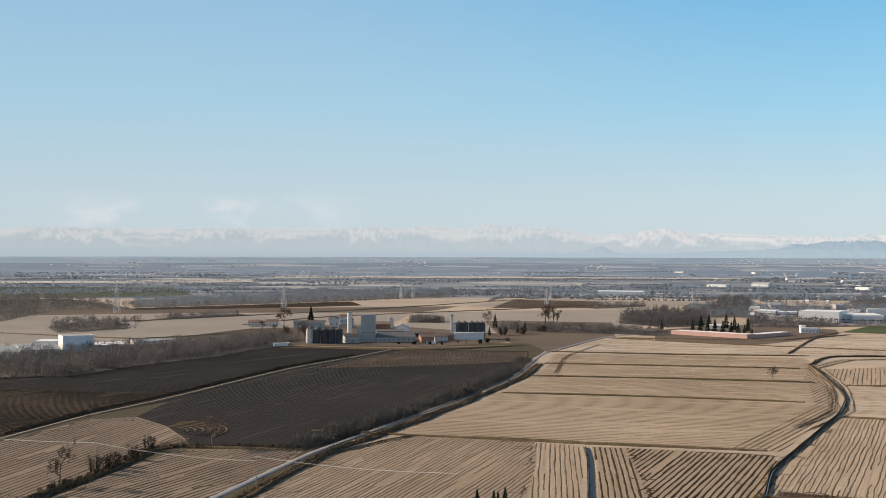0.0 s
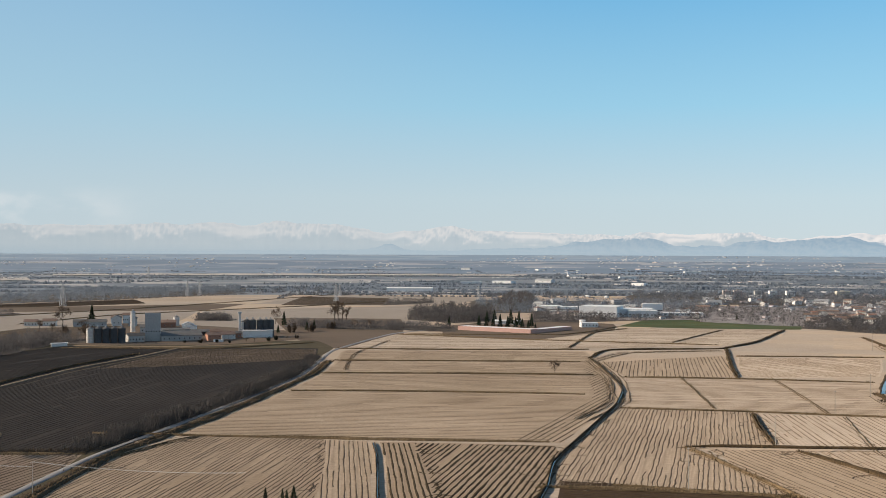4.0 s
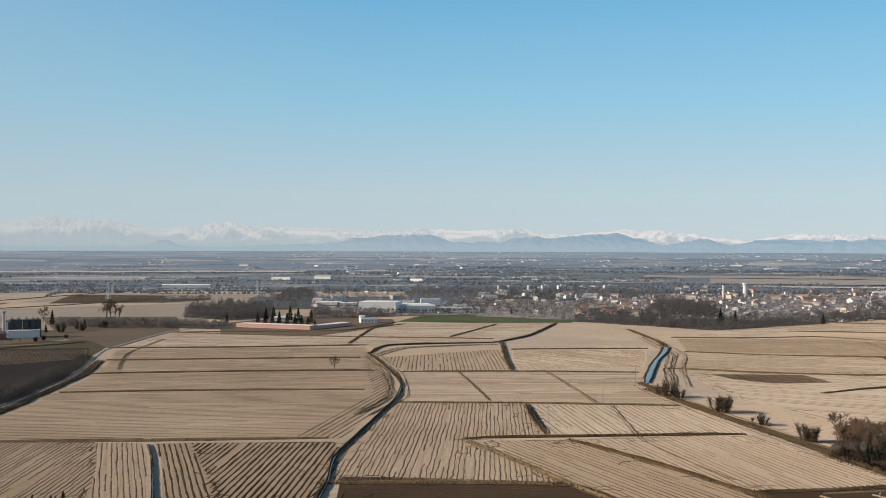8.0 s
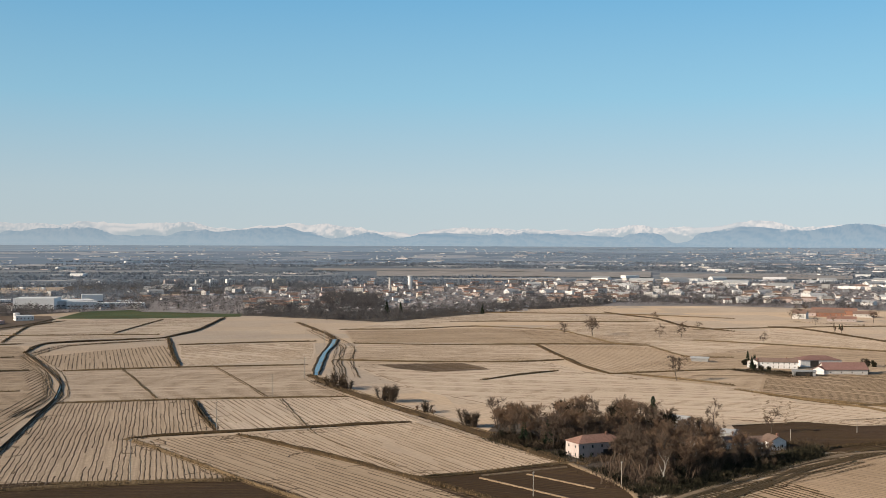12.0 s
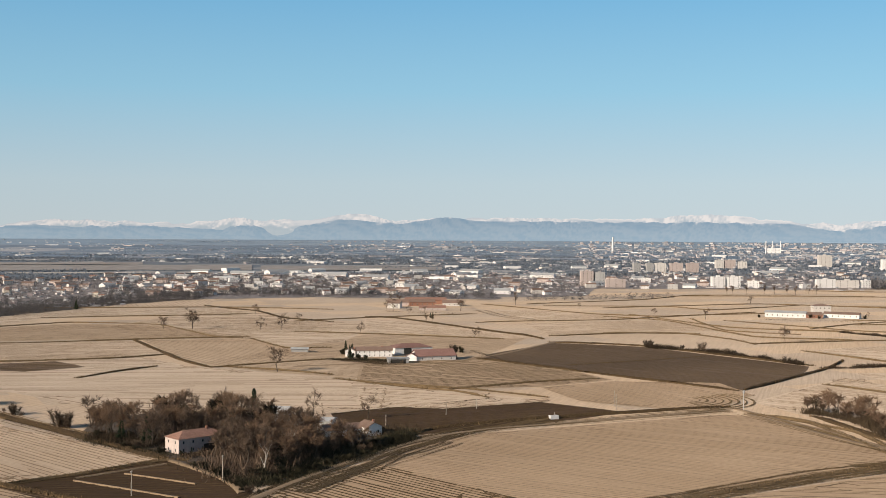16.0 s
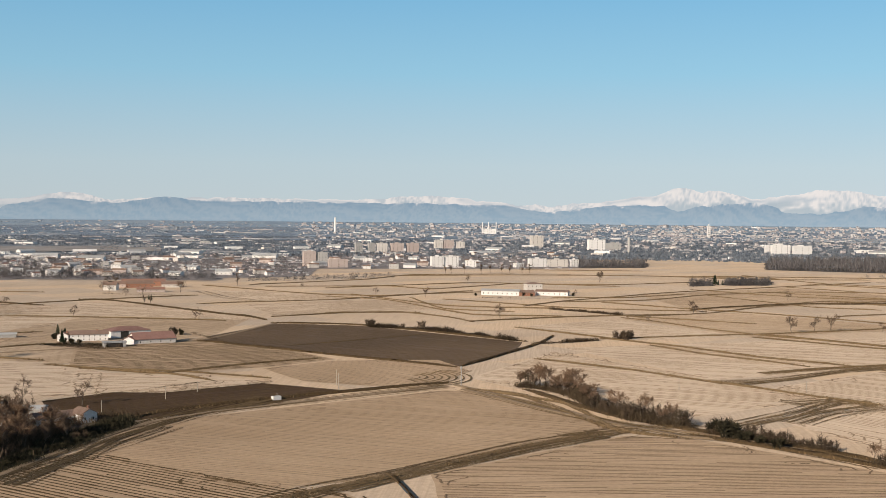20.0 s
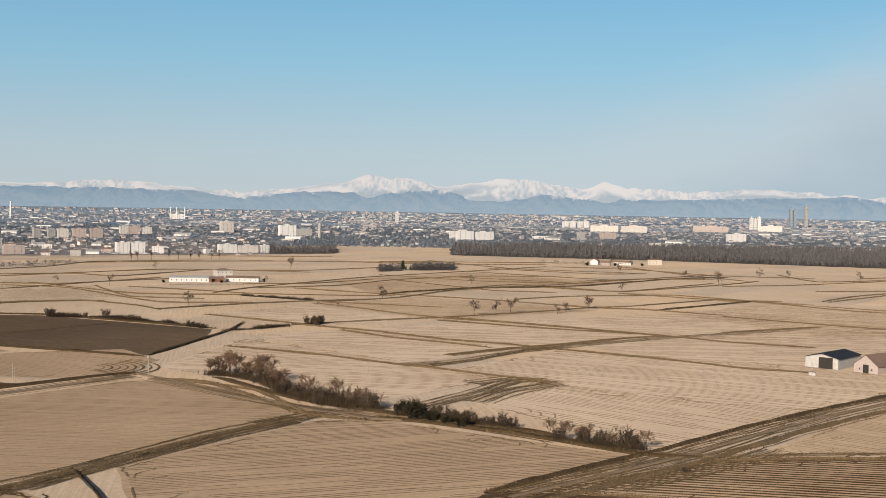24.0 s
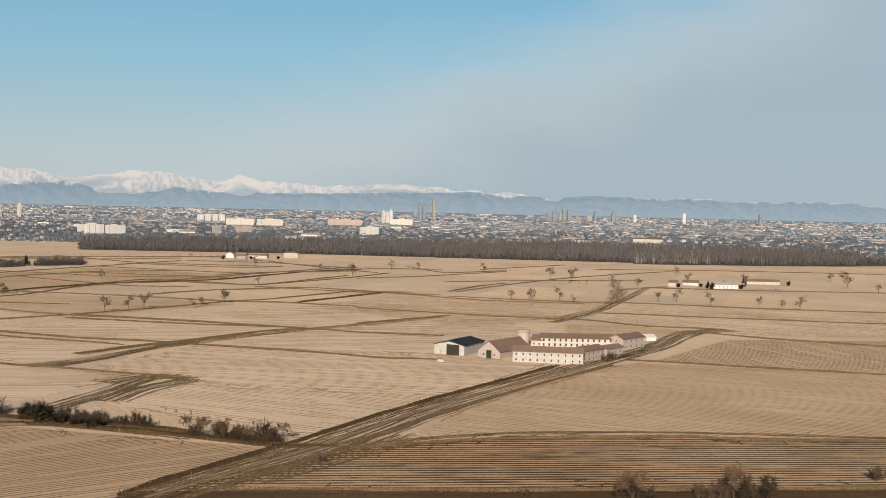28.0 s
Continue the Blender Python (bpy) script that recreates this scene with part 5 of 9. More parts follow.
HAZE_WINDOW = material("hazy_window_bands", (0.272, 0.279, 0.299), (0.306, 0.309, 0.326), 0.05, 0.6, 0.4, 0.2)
SPECK_WALL = island_palette("pale_farm_walls", [(0.66, 0.655, 0.66), (0.45, 0.445, 0.455), (0.74, 0.735, 0.735), (0.52, 0.49, 0.49)])
HALL_ROOF = island_palette("hall_roofs", [(0.60, 0.60, 0.60), (0.40, 0.41, 0.42), (0.72, 0.71, 0.70), (0.33, 0.34, 0.35), (0.52, 0.53, 0.54)])
CITY_WINDOW = material("far_window_bands", (0.30, 0.31, 0.325), (0.36, 0.37, 0.38), 0.05, 0.6, 0.4, 0.2)


def far_roofs(az0, az1, dep0, dep1, n, rise, mix):
    """The sea of small far buildings of a town: walls, roofs and window bands, too many to count."""
    rnd = random.Random(int(az0 * 100) + n)
    wv, wf, slots = [], [], []
    for i in range(int(n * (dep0 - max(dep1, FAREST)) / (dep0 - dep1))):
        if mix != "plain" or i % 7 == 0:
            az, deep = rnd.uniform(az0, az1), rnd.uniform(max(dep1, FAREST), dep0)
        a, dep = radians(az), deep
        if mix == "plain":
            a, dep = radians(az + rnd.gauss(0, 0.55)), max(FAREST, deep * (1 + rnd.gauss(0, 0.025)))
        if open_plain(math.degrees(a), dep):
            continue
        r = ring_radius(dep)
        x, y, z = r * math.sin(a), r * math.cos(a), 0.0
        z = gz(x, y) - 0.5
        h = rise * r * rnd.choice((0.5, 0.6, 0.7, 0.9, 1.0, 1.5 if mix == "city" else 0.6)) * rnd.uniform(0.8, 1.2)
        w = rise * r * rnd.uniform(0.9, 3.4)
        if mix == "halls":
            h, w = rise * r * rnd.uniform(0.5, 0.8), rise * r * rnd.uniform(4, 14)
        d = max(h * 0.7, w * rnd.uniform(0.4, 0.8))
        turn = -a + radians(rnd.choice((-58, -48, -36, -24) if mix == "plain" else (-35, -10, 8, 30)))
        c, s = math.cos(turn), math.sin(turn)

        def put(pts, faces, slot):
            k = len(wv)
            for u, v, q in pts:
                wv.append((x + u * c - v * s, y + u * s + v * c, z + q))
            for f in faces:
                wf.append(tuple(k + i for i in f))
                slots.append(slot)

        put([(-w / 2, 0, 0), (w / 2, 0, 0), (w / 2, d, 0), (-w / 2, d, 0), (-w / 2, 0, h), (w / 2, 0, h), (w / 2, d, h), (-w / 2, d, h)], [(0, 1, 5, 4), (1, 2, 6, 5), (2, 3, 7, 6), (3, 0, 4, 7)], 0)
        top = h + (0.02 * d if mix == "halls" or rnd.random() > 0.6 else 0.28 * d)
        put([(-w / 2, -0.3, h), (w / 2, -0.3, h), (w / 2, d + 0.3, h), (-w / 2, d + 0.3, h), (-w / 2 * 0.85, d / 2, top), (w / 2 * 0.85, d / 2, top)],
            [(0, 1, 5, 4), (1, 2, 5), (2, 3, 4, 5), (3, 0, 4)], 1)
        if h > 0.6 * rise * r and mix != "halls":
            floors = 3 if h < rise * r else 5
            for k in range(floors):
                q0, q1 = h * (k + 0.35) / floors, h * (k + 0.7) / floors
                put([(-w * 0.44, -0.15, q0), (w * 0.44, -0.15, q0), (w * 0.44, -0.15, q1), (-w * 0.44, -0.15, q1)], [(0, 1, 2, 3)], 2)
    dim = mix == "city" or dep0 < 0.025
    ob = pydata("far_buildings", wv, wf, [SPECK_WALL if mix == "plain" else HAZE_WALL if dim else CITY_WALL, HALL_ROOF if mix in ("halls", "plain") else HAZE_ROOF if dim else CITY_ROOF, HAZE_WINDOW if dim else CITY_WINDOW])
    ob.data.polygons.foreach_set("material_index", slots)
    tagged(ob, "dense far buildings of a pale city with red and grey roofs" if mix == "city" else "long low pale halls of works and stores on the plain" if mix == "halls" else "scattered far houses and barns across the plain", "buildings", kind="stuff")


def far_lines(az0, az1, dep0, dep1, n):
    """Long broken belts of far trees and scrub between the fields of the plain."""
    rnd = random.Random(int(az0 * 100) + n + 7)
    near, dim, pale = ([], []), ([], []), ([], [])
    for _ in range(int(n * 0.62 * (dep0 - max(dep1, FAREST)) / (dep0 - dep1))):
        a, dep = radians(rnd.uniform(az0, az1)), rnd.uniform(max(dep1, FAREST), dep0)
        if open_plain(math.degrees(a), dep):
            continue
        r = ring_radius(dep)
        s = max(0.3, r * dep / EYE)
        across = rnd.random() < 0.88
        length = rnd.uniform(80, 480) if across else rnd.uniform(40, 160)
        turn = a + (math.pi / 2 if across else 0) + rnd.gauss(0, 0.13)
        x, y = r * math.sin(a), r * math.cos(a)
        k = int(length / (6.0 * s))
        thick = rnd.choice((1.5, 3, 8, 14)) * max(0.5, s)
        # farther belts take the bluer, haze-tinted colours
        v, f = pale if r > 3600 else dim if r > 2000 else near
        tall = rnd.uniform(0.5, 1.0)
        seed = rnd.uniform(0, 99)
        for i in range(k):
            u = (i / k - 0.5) * length
            swell = 0.75 + 0.8 * noise.noise(Vector((u * 0.012 / s, seed, 0)))
            if swell < 0.4:
                continue
            px, py = x + math.sin(turn) * u + rnd.gauss(0, thick), y + math.cos(turn) * u + rnd.gauss(0, thick)
            if 1150 < math.hypot(px, py) < (3700 if az1 < 60 else RISE1 + 20):
                far_tree(v, f, px, py, 6.5 * s * tall * swell * rnd.uniform(0.7, 1.3), 8 * s * rnd.uniform(0.7, 1.4), rnd)
    for (v, f), mat, what in ((near, BELT_WOOD_HAZED, "broken lines of bare trees between far fields"), (dim, DIM_WOOD_HAZED, "distant tree lines fading into blue haze"), (pale, HAZE_WOOD, "faint tree lines at the edge of sight")):
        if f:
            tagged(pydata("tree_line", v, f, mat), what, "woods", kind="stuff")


def far_field(az0, az1, dep0, dep1, mat, label):
    """A broad field far out on the plain, where the ground is bent up, with uneven edges."""
    verts, faces = [], []
    n = int((az1 - az0) / 0.4)
    for i in range(n + 1):
        az = az0 + (az1 - az0) * i / n
        sway = 0.0004 * noise.noise(Vector((az * 0.7, dep0 * 900, 2.0)))
        for j in range(4):
            r = ring_radius(dep0 + (dep1 - dep0) * j / 3 + sway)
            x, y = r * math.sin(radians(az)), r * math.cos(radians(az))
            verts.append((x, y, gz(x, y) + 1.2))
    for i in range(n):
        for j in range(3):
            k = i * 4 + j
            faces.append((k, k + 4, k + 5, k + 1))
    tagged(pydata("field", verts, faces, mat, smooth=True), label, "field", kind="structure")


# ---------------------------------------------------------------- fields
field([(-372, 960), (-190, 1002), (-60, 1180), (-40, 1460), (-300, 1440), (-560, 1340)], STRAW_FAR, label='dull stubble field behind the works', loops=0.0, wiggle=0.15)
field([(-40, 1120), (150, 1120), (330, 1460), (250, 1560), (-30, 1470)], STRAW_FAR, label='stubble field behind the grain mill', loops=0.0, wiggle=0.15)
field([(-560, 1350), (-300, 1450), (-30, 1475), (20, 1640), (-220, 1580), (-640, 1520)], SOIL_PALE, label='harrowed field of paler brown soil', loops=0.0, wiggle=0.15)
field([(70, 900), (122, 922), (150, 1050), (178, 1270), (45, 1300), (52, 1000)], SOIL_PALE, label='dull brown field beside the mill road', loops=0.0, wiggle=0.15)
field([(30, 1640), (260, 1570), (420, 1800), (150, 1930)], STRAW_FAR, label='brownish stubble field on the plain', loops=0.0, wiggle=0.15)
field([(-137, 308), (-287, 646), (-266, 720), (-205, 813), (-131, 975), (67, 981), (76, 903), (40, 743), (-21, 531), (-47, 441), (-61, 379), (-78, 309)], VERGE, label='rough brown grass verge beside the road', loops=0.0, wiggle=0.15)
field([(-139, 542), (-136, 595), (-94, 750), (-58, 843), (-28, 916), (64, 903), (50, 761), (20, 651), (-12, 550), (-33, 490), (-52, 452), (-96, 457), (-106, 489)], SOIL_MID, rows=[(-98, 475), (-49, 625)], pitch=3.2, wide=1.1, wiggle=0.15, ruts=SOIL_CLOD, label='ploughed field of dark brown soil', loops=0.0)
field([(-197, 444), (-177, 479), (-162, 542), (-136, 597), (-94, 754), (-58, 847), (-30, 921), (-127, 946), (-200, 793), (-262, 710), (-287, 646)], SOIL, rows=[(-230, 621), (-102, 816)], pitch=4, wide=1.2, wiggle=0.15, ruts=SOIL_CLOD, label='ploughed field of dark brown soil', loops=0.0)
field([(-81, 769), (-28, 911), (62, 893), (54, 819), (-17, 785)], SOIL_PALE, rows=[(-81, 769), (54, 819)], pitch=5, wide=1.2, ruts=MUD, label='harrowed field of paler brown soil', loops=0.0, wiggle=0.15)
field([(-239, 526), (-241, 651), (-139, 627), (-162, 556), (-179, 484), (-199, 443)], SOIL_BROWN, rows=[(-202, 547), (-165, 599)], pitch=4, wide=1.5, ruts=MUD, label='harrowed field of paler brown soil', wiggle=0.15)
# greyer straw on these two fields stands for stubble seen against the sun
field([(-187, 410), (-175, 468), (-157, 533), (-138, 541), (-118, 513), (-102, 476), (-108, 460), (-119, 390), (-121, 345), (-125, 311), (-137, 304)], STRAW_GREY, rows=[(-142.6, 412.6), (-126.9, 504.5)], pitch=3.0, wide=1.5, wiggle=0.15, ruts=RUT_DARK, label='rice stubble field with dark parallel furrows')
field([(-114, 395), (-99, 453), (-53, 454), (-57, 411), (-71, 358), (-82, 324), (-115, 305), (-121, 343)], STRAW_GREY, rows=[(-101.7, 369.9), (-77.8, 430.1)], pitch=3.0, wide=1.5, wiggle=0.2, ruts=RUT_DARK, label='rice stubble field with dark parallel furrows')
field([(-43, 443), (-14, 487), (36, 474), (33, 425), (26, 370), (17, 303), (-60, 314), (-59, 373)], STRAW_BROWN, rows=[(-9.6, 384.3), (16.7, 466.8)], pitch=2.1, wide=0.85, wiggle=0.45, ruts=RUT_DARK, wave=40.0)
field([(69, 460), (122, 444), (119, 425), (101, 372), (84, 330), (72, 292), (50, 300), (58, 340), (64, 392)], STRAW_BROWN, rows=[(66.1, 365.2), (97.8, 441.4)], pitch=2.6, wide=1.7, wiggle=0.25, ruts=MUD, label='muddy rice stubble field with dark furrows', gap=-0.2)
field([(17, 303), (26, 370), (33, 425), (36, 472), (52, 466), (50, 432), (42, 363), (34, 303)], STRAW_WARM, rows=[(34.0, 368.1), (43.4, 472.2)], pitch=2.2, wide=0.9, wiggle=0.25, ruts=RUT_DARK, loops=0.0)
field([(39, 303), (47, 363), (55, 432), (57, 462), (69, 460), (64, 392), (58, 340), (50, 300)], STRAW_BROWN, rows=[(53.6, 361.0), (61.4, 440.8)], pitch=2.4, wide=1.3, wiggle=0.2, ruts=MUD, loops=0.0)
field([(-21, 493), (44, 687), (67, 788), (82, 882), (256, 852), (234, 757), (201, 604), (183, 564), (123, 453), (52, 470)], STRAW_WARM, rows=[(-12, 495), (119, 463)], pitch=5, wide=1.1, wiggle=0.05, ruts=RUT_LIGHT, gap=0.08, loops=0.0)
field([(108, 457), (126, 449), (149, 495), (179, 557), (200, 611), (210, 651), (228, 743), (217, 727), (186, 603), (173, 569)], STRAW_WARM, rows=[(115.8, 466.4), (189.9, 595.5)], pitch=3.4, wide=1.1, wiggle=0.15, ruts=MUD, label='muddy headland with wheel ruts', loops=0.0)
field([(86, 907), (145, 1048), (362, 1098), (510, 1053), (391, 901), (271, 875)], STRAW_PALE, rows=[(88, 912), (272, 880)], pitch=7, wide=1, gap=0.3, loops=0.0, wiggle=0.15)
field([(370, 1122), (443, 1235), (527, 1264), (599, 1195), (529, 1057), (435, 1084)], GREEN, rows=[(370, 1122), (562, 1122)], pitch=8, wide=1.5, ruts=GRASS, gap=0.3, label='green field of young winter wheat', loops=0.0, wiggle=0.15)
field([(242, 768), (341, 800), (291, 667), (229, 680)], STRAW_WARM, rows=[(240, 684), (262, 745)], pitch=3.0, wide=1.1, wiggle=0.15, ruts=RUT_DARK, label='muddy rice stubble field with dark furrows', loops=0.0)
field([(347, 788), (441, 762), (378, 655), (295, 665)], STRAW_PALE, rows=[(347, 783), (379, 655)], pitch=4, wide=1.4, wiggle=0.15, gap=0.15, loops=0.0)
field([(226, 675), (359, 630), (305, 492), (180, 547)], STRAW, rows=[(227, 668), (353, 625)], pitch=5, wide=1.0, gap=0.15, loops=0.0, wiggle=0.15)
field([(183, 543), (237, 522), (209, 434), (178, 429), (170, 426), (168, 341), (100, 366), (113, 417), (174, 532)], STRAW_WARM, rows=[(111.7, 367.8), (179.9, 529.4)], pitch=2.1, wide=0.85, wiggle=0.5, ruts=RUT_DARK, wave=45.0)
field([(235, 518), (304, 488), (285, 404), (206, 433)], STRAW_PALE, rows=[(248.0, 501.8), (228.6, 427.0)], pitch=3.2, wide=1.1, wiggle=0.15, gap=0.1)
field([(208, 419), (282, 406), (272, 300), (215, 309)], STRAW, rows=[(240.5, 391.3), (228.7, 321.5)], pitch=3.0, wide=1.2, wiggle=0.15, gap=0.1)
field([(177, 427), (207, 419), (218, 310), (217, 268), (206, 236), (168, 241), (172, 281), (168, 344)], STRAW_WARM, rows=[(180.4, 412.4), (179.8, 324.9)], pitch=3.0, wide=1.2, wiggle=0.3, ruts=RUT_DARK, gap=0.1)
field([(213, 310), (270, 304), (278, 299), (271, 275), (253, 244), (229, 217), (210, 248)], SOIL_BROWN, rows=[(216, 307), (251, 248)], pitch=3, wide=1, ruts=MUD, label='ploughed field of dark brown soil', wiggle=0.06)
field([(105, 376), (119, 370), (173, 338), (174, 284), (158, 252), (86, 312)], SOIL_BROWN, rows=[(119, 364), (168, 333)], pitch=3, wide=1, ruts=MUD, label='ploughed field of dark brown soil')
field([(378, 610), (495, 585), (470, 498), (485, 393), (465, 356), (405, 313), (383, 361), (336, 398), (345, 501)], STRAW_PALE, rows=[(379, 606), (467, 495)], pitch=5, wide=0.8, gap=0.35, wiggle=0.06)
field([(439, 725), (564, 671), (540, 619), (475, 571), (396, 607), (390, 638)], STRAW, rows=[(442, 723), (555, 660)], pitch=5, wide=0.9, gap=0.2, loops=0.0, wiggle=0.15)
field([(394, 605), (443, 585), (434, 546), (399, 553), (391, 581)], SOIL_PALE, rows=[(394, 605), (434, 546)], pitch=5, wide=1.4, ruts=MUD, label='waterlogged dark corner of a stubble field', loops=0.0, wiggle=0.15)
field([(383, 325), (467, 297), (462, 228), (411, 241), (365, 263), (342, 276)], SOIL_BROWN, rows=[(377, 301), (464, 248)], pitch=3, wide=1, ruts=MUD, label='ploughed field of dark brown soil', wiggle=0.06)
field([(616, 407), (728, 414), (740, 355), (688, 223), (633, 212), (563, 216), (579, 295), (596, 354)], SOIL_GREY, rows=[(608, 400), (568, 222)], pitch=4, wide=1, ruts=MUD, label='harrowed field of dark grey-brown soil', loops=0.0, wiggle=0.06)
field([(306, 246), (359, 258), (481, 191), (484, 176), (458, 135), (424, 94), (371, 116), (312, 141), (282, 171)], STRAW_BROWN, rows=[(357.8, 244.2), (362.2, 142.5)], pitch=2.8, wide=0.9, wiggle=0.06, gap=0.2)
field([(255, 245), (308, 245), (290, 168), (291, 144), (265, 116), (204, 214)], STRAW_BROWN, rows=[(304.0, 230.2), (285.8, 143.4)], pitch=2.8, wide=1.6, wiggle=0.06, ruts=MUD, gap=0.1)
field([(322, 132), (406, 95), (411, 71), (367, -17), (334, -1), (300, 20), (259, 29), (252, 96)], STRAW_BROWN, rows=[(328.8, 55.2), (351.8, 11.5)], ruts=RUT_DARK, pitch=2.4, wide=0.7, wiggle=0.06, gap=0.2)
field([(364, -37), (384, -92), (360, -244), (300, -205), (304, -91), (316, 18), (330, 1), (356, -23)], STRAW_BROWN, rows=[(322.8, -66.3), (317.3, -162.9)], pitch=3.6, wide=2.2, wiggle=0.06, ruts=MUD, gap=-0.2, label='rice stubble field with dark parallel furrows')
field([(316, 25), (310, -91), (299, -204), (248, -172), (269, 40)], SOIL_BROWN, rows=[(312, 14), (298, -166)], pitch=3, wide=1, ruts=MUD, label='ploughed field of dark brown soil', wiggle=0.06)
field([(370, -47), (522, -137), (565, -199), (508, -341), (365, -249), (379, -128), (385, -89)], STRAW_WARM, rows=[(470.0, -118.9), (419.2, -192.1)], pitch=3.4, wide=0.8, wiggle=0.06, gap=0.15)
field([(572, -210), (669, -293), (657, -436), (514, -342), (546, -272)], STRAW_WARM, rows=[(660, -293), (529, -310)], pitch=3.4, wide=1.1, wiggle=0.06, ruts=RUT_DARK, gap=0.05, label='muddy rice stubble field with dark furrows', loops=0.0)
field([(461, 48), (513, 18), (463, -87), (385, -40), (382, -18)], STRAW_PALE, rows=[(471.1, 37.3), (426.2, -25.4)], pitch=3.4, wide=0.8, gap=0.25, wiggle=0.06)
field([(524, 196), (644, 190), (568, 84), (525, 37), (459, 78), (466, 124)], STRAW_PALE, rows=[(544, 192), (538, 73)], pitch=3.6, wide=0.8, gap=0.25, wiggle=0.06)
field([(540, 67), (634, 19), (605, -103), (561, -154), (466, -85), (488, -1)], STRAW_PALE, rows=[(470.8, -5.9), (450.1, -58.9)], pitch=3.6, wide=0.8, gap=0.25, wiggle=0.06)
field([(668, 193), (778, 69), (723, -45), (643, 26), (569, 88)], STRAW_PALE, rows=[(670, 187), (683, -5)], pitch=4, wide=0.8, gap=0.3, loops=0.0, wiggle=0.06)
field([(793, 55), (924, -109), (803, -236), (709, -120), (725, -52)], STRAW_PALE, rows=[(795, 32), (772, -185)], pitch=4, wide=0.8, gap=0.3, loops=0.0, wiggle=0.06)
field([(655, 7), (732, -53), (814, -185), (673, -187), (584, -82)], STRAW_PALE, rows=[(655, 1), (672, -153)], pitch=4, wide=0.8, gap=0.3, loops=0.0, wiggle=0.06)
field([(872, -63), (1019, -142), (889, -278), (775, -223), (753, -141)], STRAW, rows=[(872, -63), (817, -234)], pitch=4.5, wide=0.9, gap=0.3, loops=0.0, wiggle=0.06)
field([(892, -315), (787, -463), (749, -497), (679, -450), (691, -302), (741, -289), (776, -243)], STRAW_PALE, rows=[(868, -315), (747, -454)], pitch=4, wide=0.9, gap=0.3, loops=0.0, wiggle=0.06)
field([(484, 512), (707, 560), (753, 451), (569, 385), (488, 387), (478, 447)], STRAW_WARM, rows=[(486, 510), (701, 446)], pitch=4.5, wide=0.9, gap=0.2, loops=0.0, wiggle=0.06)
field([(630, 765), (856, 875), (773, 612), (642, 533), (598, 559), (563, 649)], STRAW_PALE, rows=[(579, 703), (674, 565)], pitch=4.5, wide=0.9, gap=0.3, loops=0.0, wiggle=0.06)
field([(-256, 972), (-188, 1158), (-104, 1187), (-130, 1039), (-143, 993), (-202, 944)], SOIL_PALE, rows=[(-257, 984), (-157, 1095)], pitch=6, wide=1.2, ruts=MUD, label='harrowed field of paler brown soil', loops=0.0, wiggle=0.15)
field([(-393, 1518), (-213, 1586), (-113, 1657), (-139, 1786), (-271, 1667), (-401, 1563)], SOIL_BROWN, rows=[(-393, 1532), (-135, 1728)], pitch=7, wide=1.4, ruts=MUD, label='ploughed field of dark brown soil', loops=0.0, wiggle=0.15)
field([(64, 1599), (198, 1589), (235, 1805), (109, 1862)], SOIL_PALE, rows=[(64, 1599), (218, 1690)], pitch=8, wide=1.4, ruts=MUD, label='harrowed grey-brown field', loops=0.0, wiggle=0.15)
field([(-827, 1879), (-584, 1892), (-419, 2023), (-561, 2455), (-1072, 2435)], GREEN_HAZED, rows=[(-723, 1956), (-472, 2251)], pitch=9, wide=1.5, ruts=GRASS, label='green field of young winter wheat', loops=0.0, wiggle=0.15)
field([(-327, 735), (-265, 820), (-232, 906), (-159, 951), (-133, 987), (-171, 1052), (-248, 949), (-401, 901)], SOIL_PALE, label='dull brown yard and rough ground round the works', loops=0.0, wiggle=0.15)
field([(-165, 986), (-101, 953), (-11, 944), (54, 992), (49, 1102), (-48, 1198), (-130, 1223), (-178, 1095)], SOIL_PALE, label='dull brown yard of the grain mill', loops=0.0, wiggle=0.15)
field([(178, 1008), (246, 962), (349, 1067), (379, 1160), (300, 1238), (202, 1146)], SOIL_PALE, label='dull brown yard of the walled works', loops=0.0, wiggle=0.15)
field([(465, 748), (568, 667), (637, 616), (645, 660), (661, 742), (632, 816), (565, 823), (518, 846)], STRAW_WARM, rows=[(482, 771), (639, 666)], pitch=5, wide=1, loops=0.0, wiggle=0.15)
field([(390, 649), (477, 576), (512, 569), (558, 650), (462, 732)], STRAW, rows=[(429, 701), (525, 611)], pitch=6, wide=0.9, gap=0.2, loops=0.0, wiggle=0.15)
field([(565, 650), (620, 599), (586, 535), (601, 507), (526, 480), (482, 495), (492, 530)], STRAW_WARM, rows=[(555, 628), (507, 491)], pitch=5, wide=1, loops=0.0, wiggle=0.06)
field([(547, 876), (719, 976), (848, 860), (825, 798), (714, 864), (653, 883), (579, 843)], STRAW_PALE, rows=[(561, 889), (820, 839)], pitch=6, wide=1, gap=0.2, loops=0.0, wiggle=0.15)
field([(767, 980), (869, 906), (1008, 1022), (927, 1101)], STRAW, rows=[(927, 1101), (820, 955)], pitch=6, wide=1.3, ruts=RUT_LIGHT, loops=0.0, wiggle=0.06)
field([(622, 625), (694, 586), (769, 649), (780, 713), (787, 790), (675, 744)], STRAW_PALE, rows=[(658, 661), (735, 622)], pitch=6, wide=1, gap=0.2, loops=0.0, wiggle=0.06)
field([(726, 580), (736, 473), (753, 438), (774, 493), (806, 564), (836, 669)], STRAW_PALE, rows=[(755, 604), (745, 474)], pitch=6, wide=1, gap=0.2, loops=0.0, wiggle=0.06)
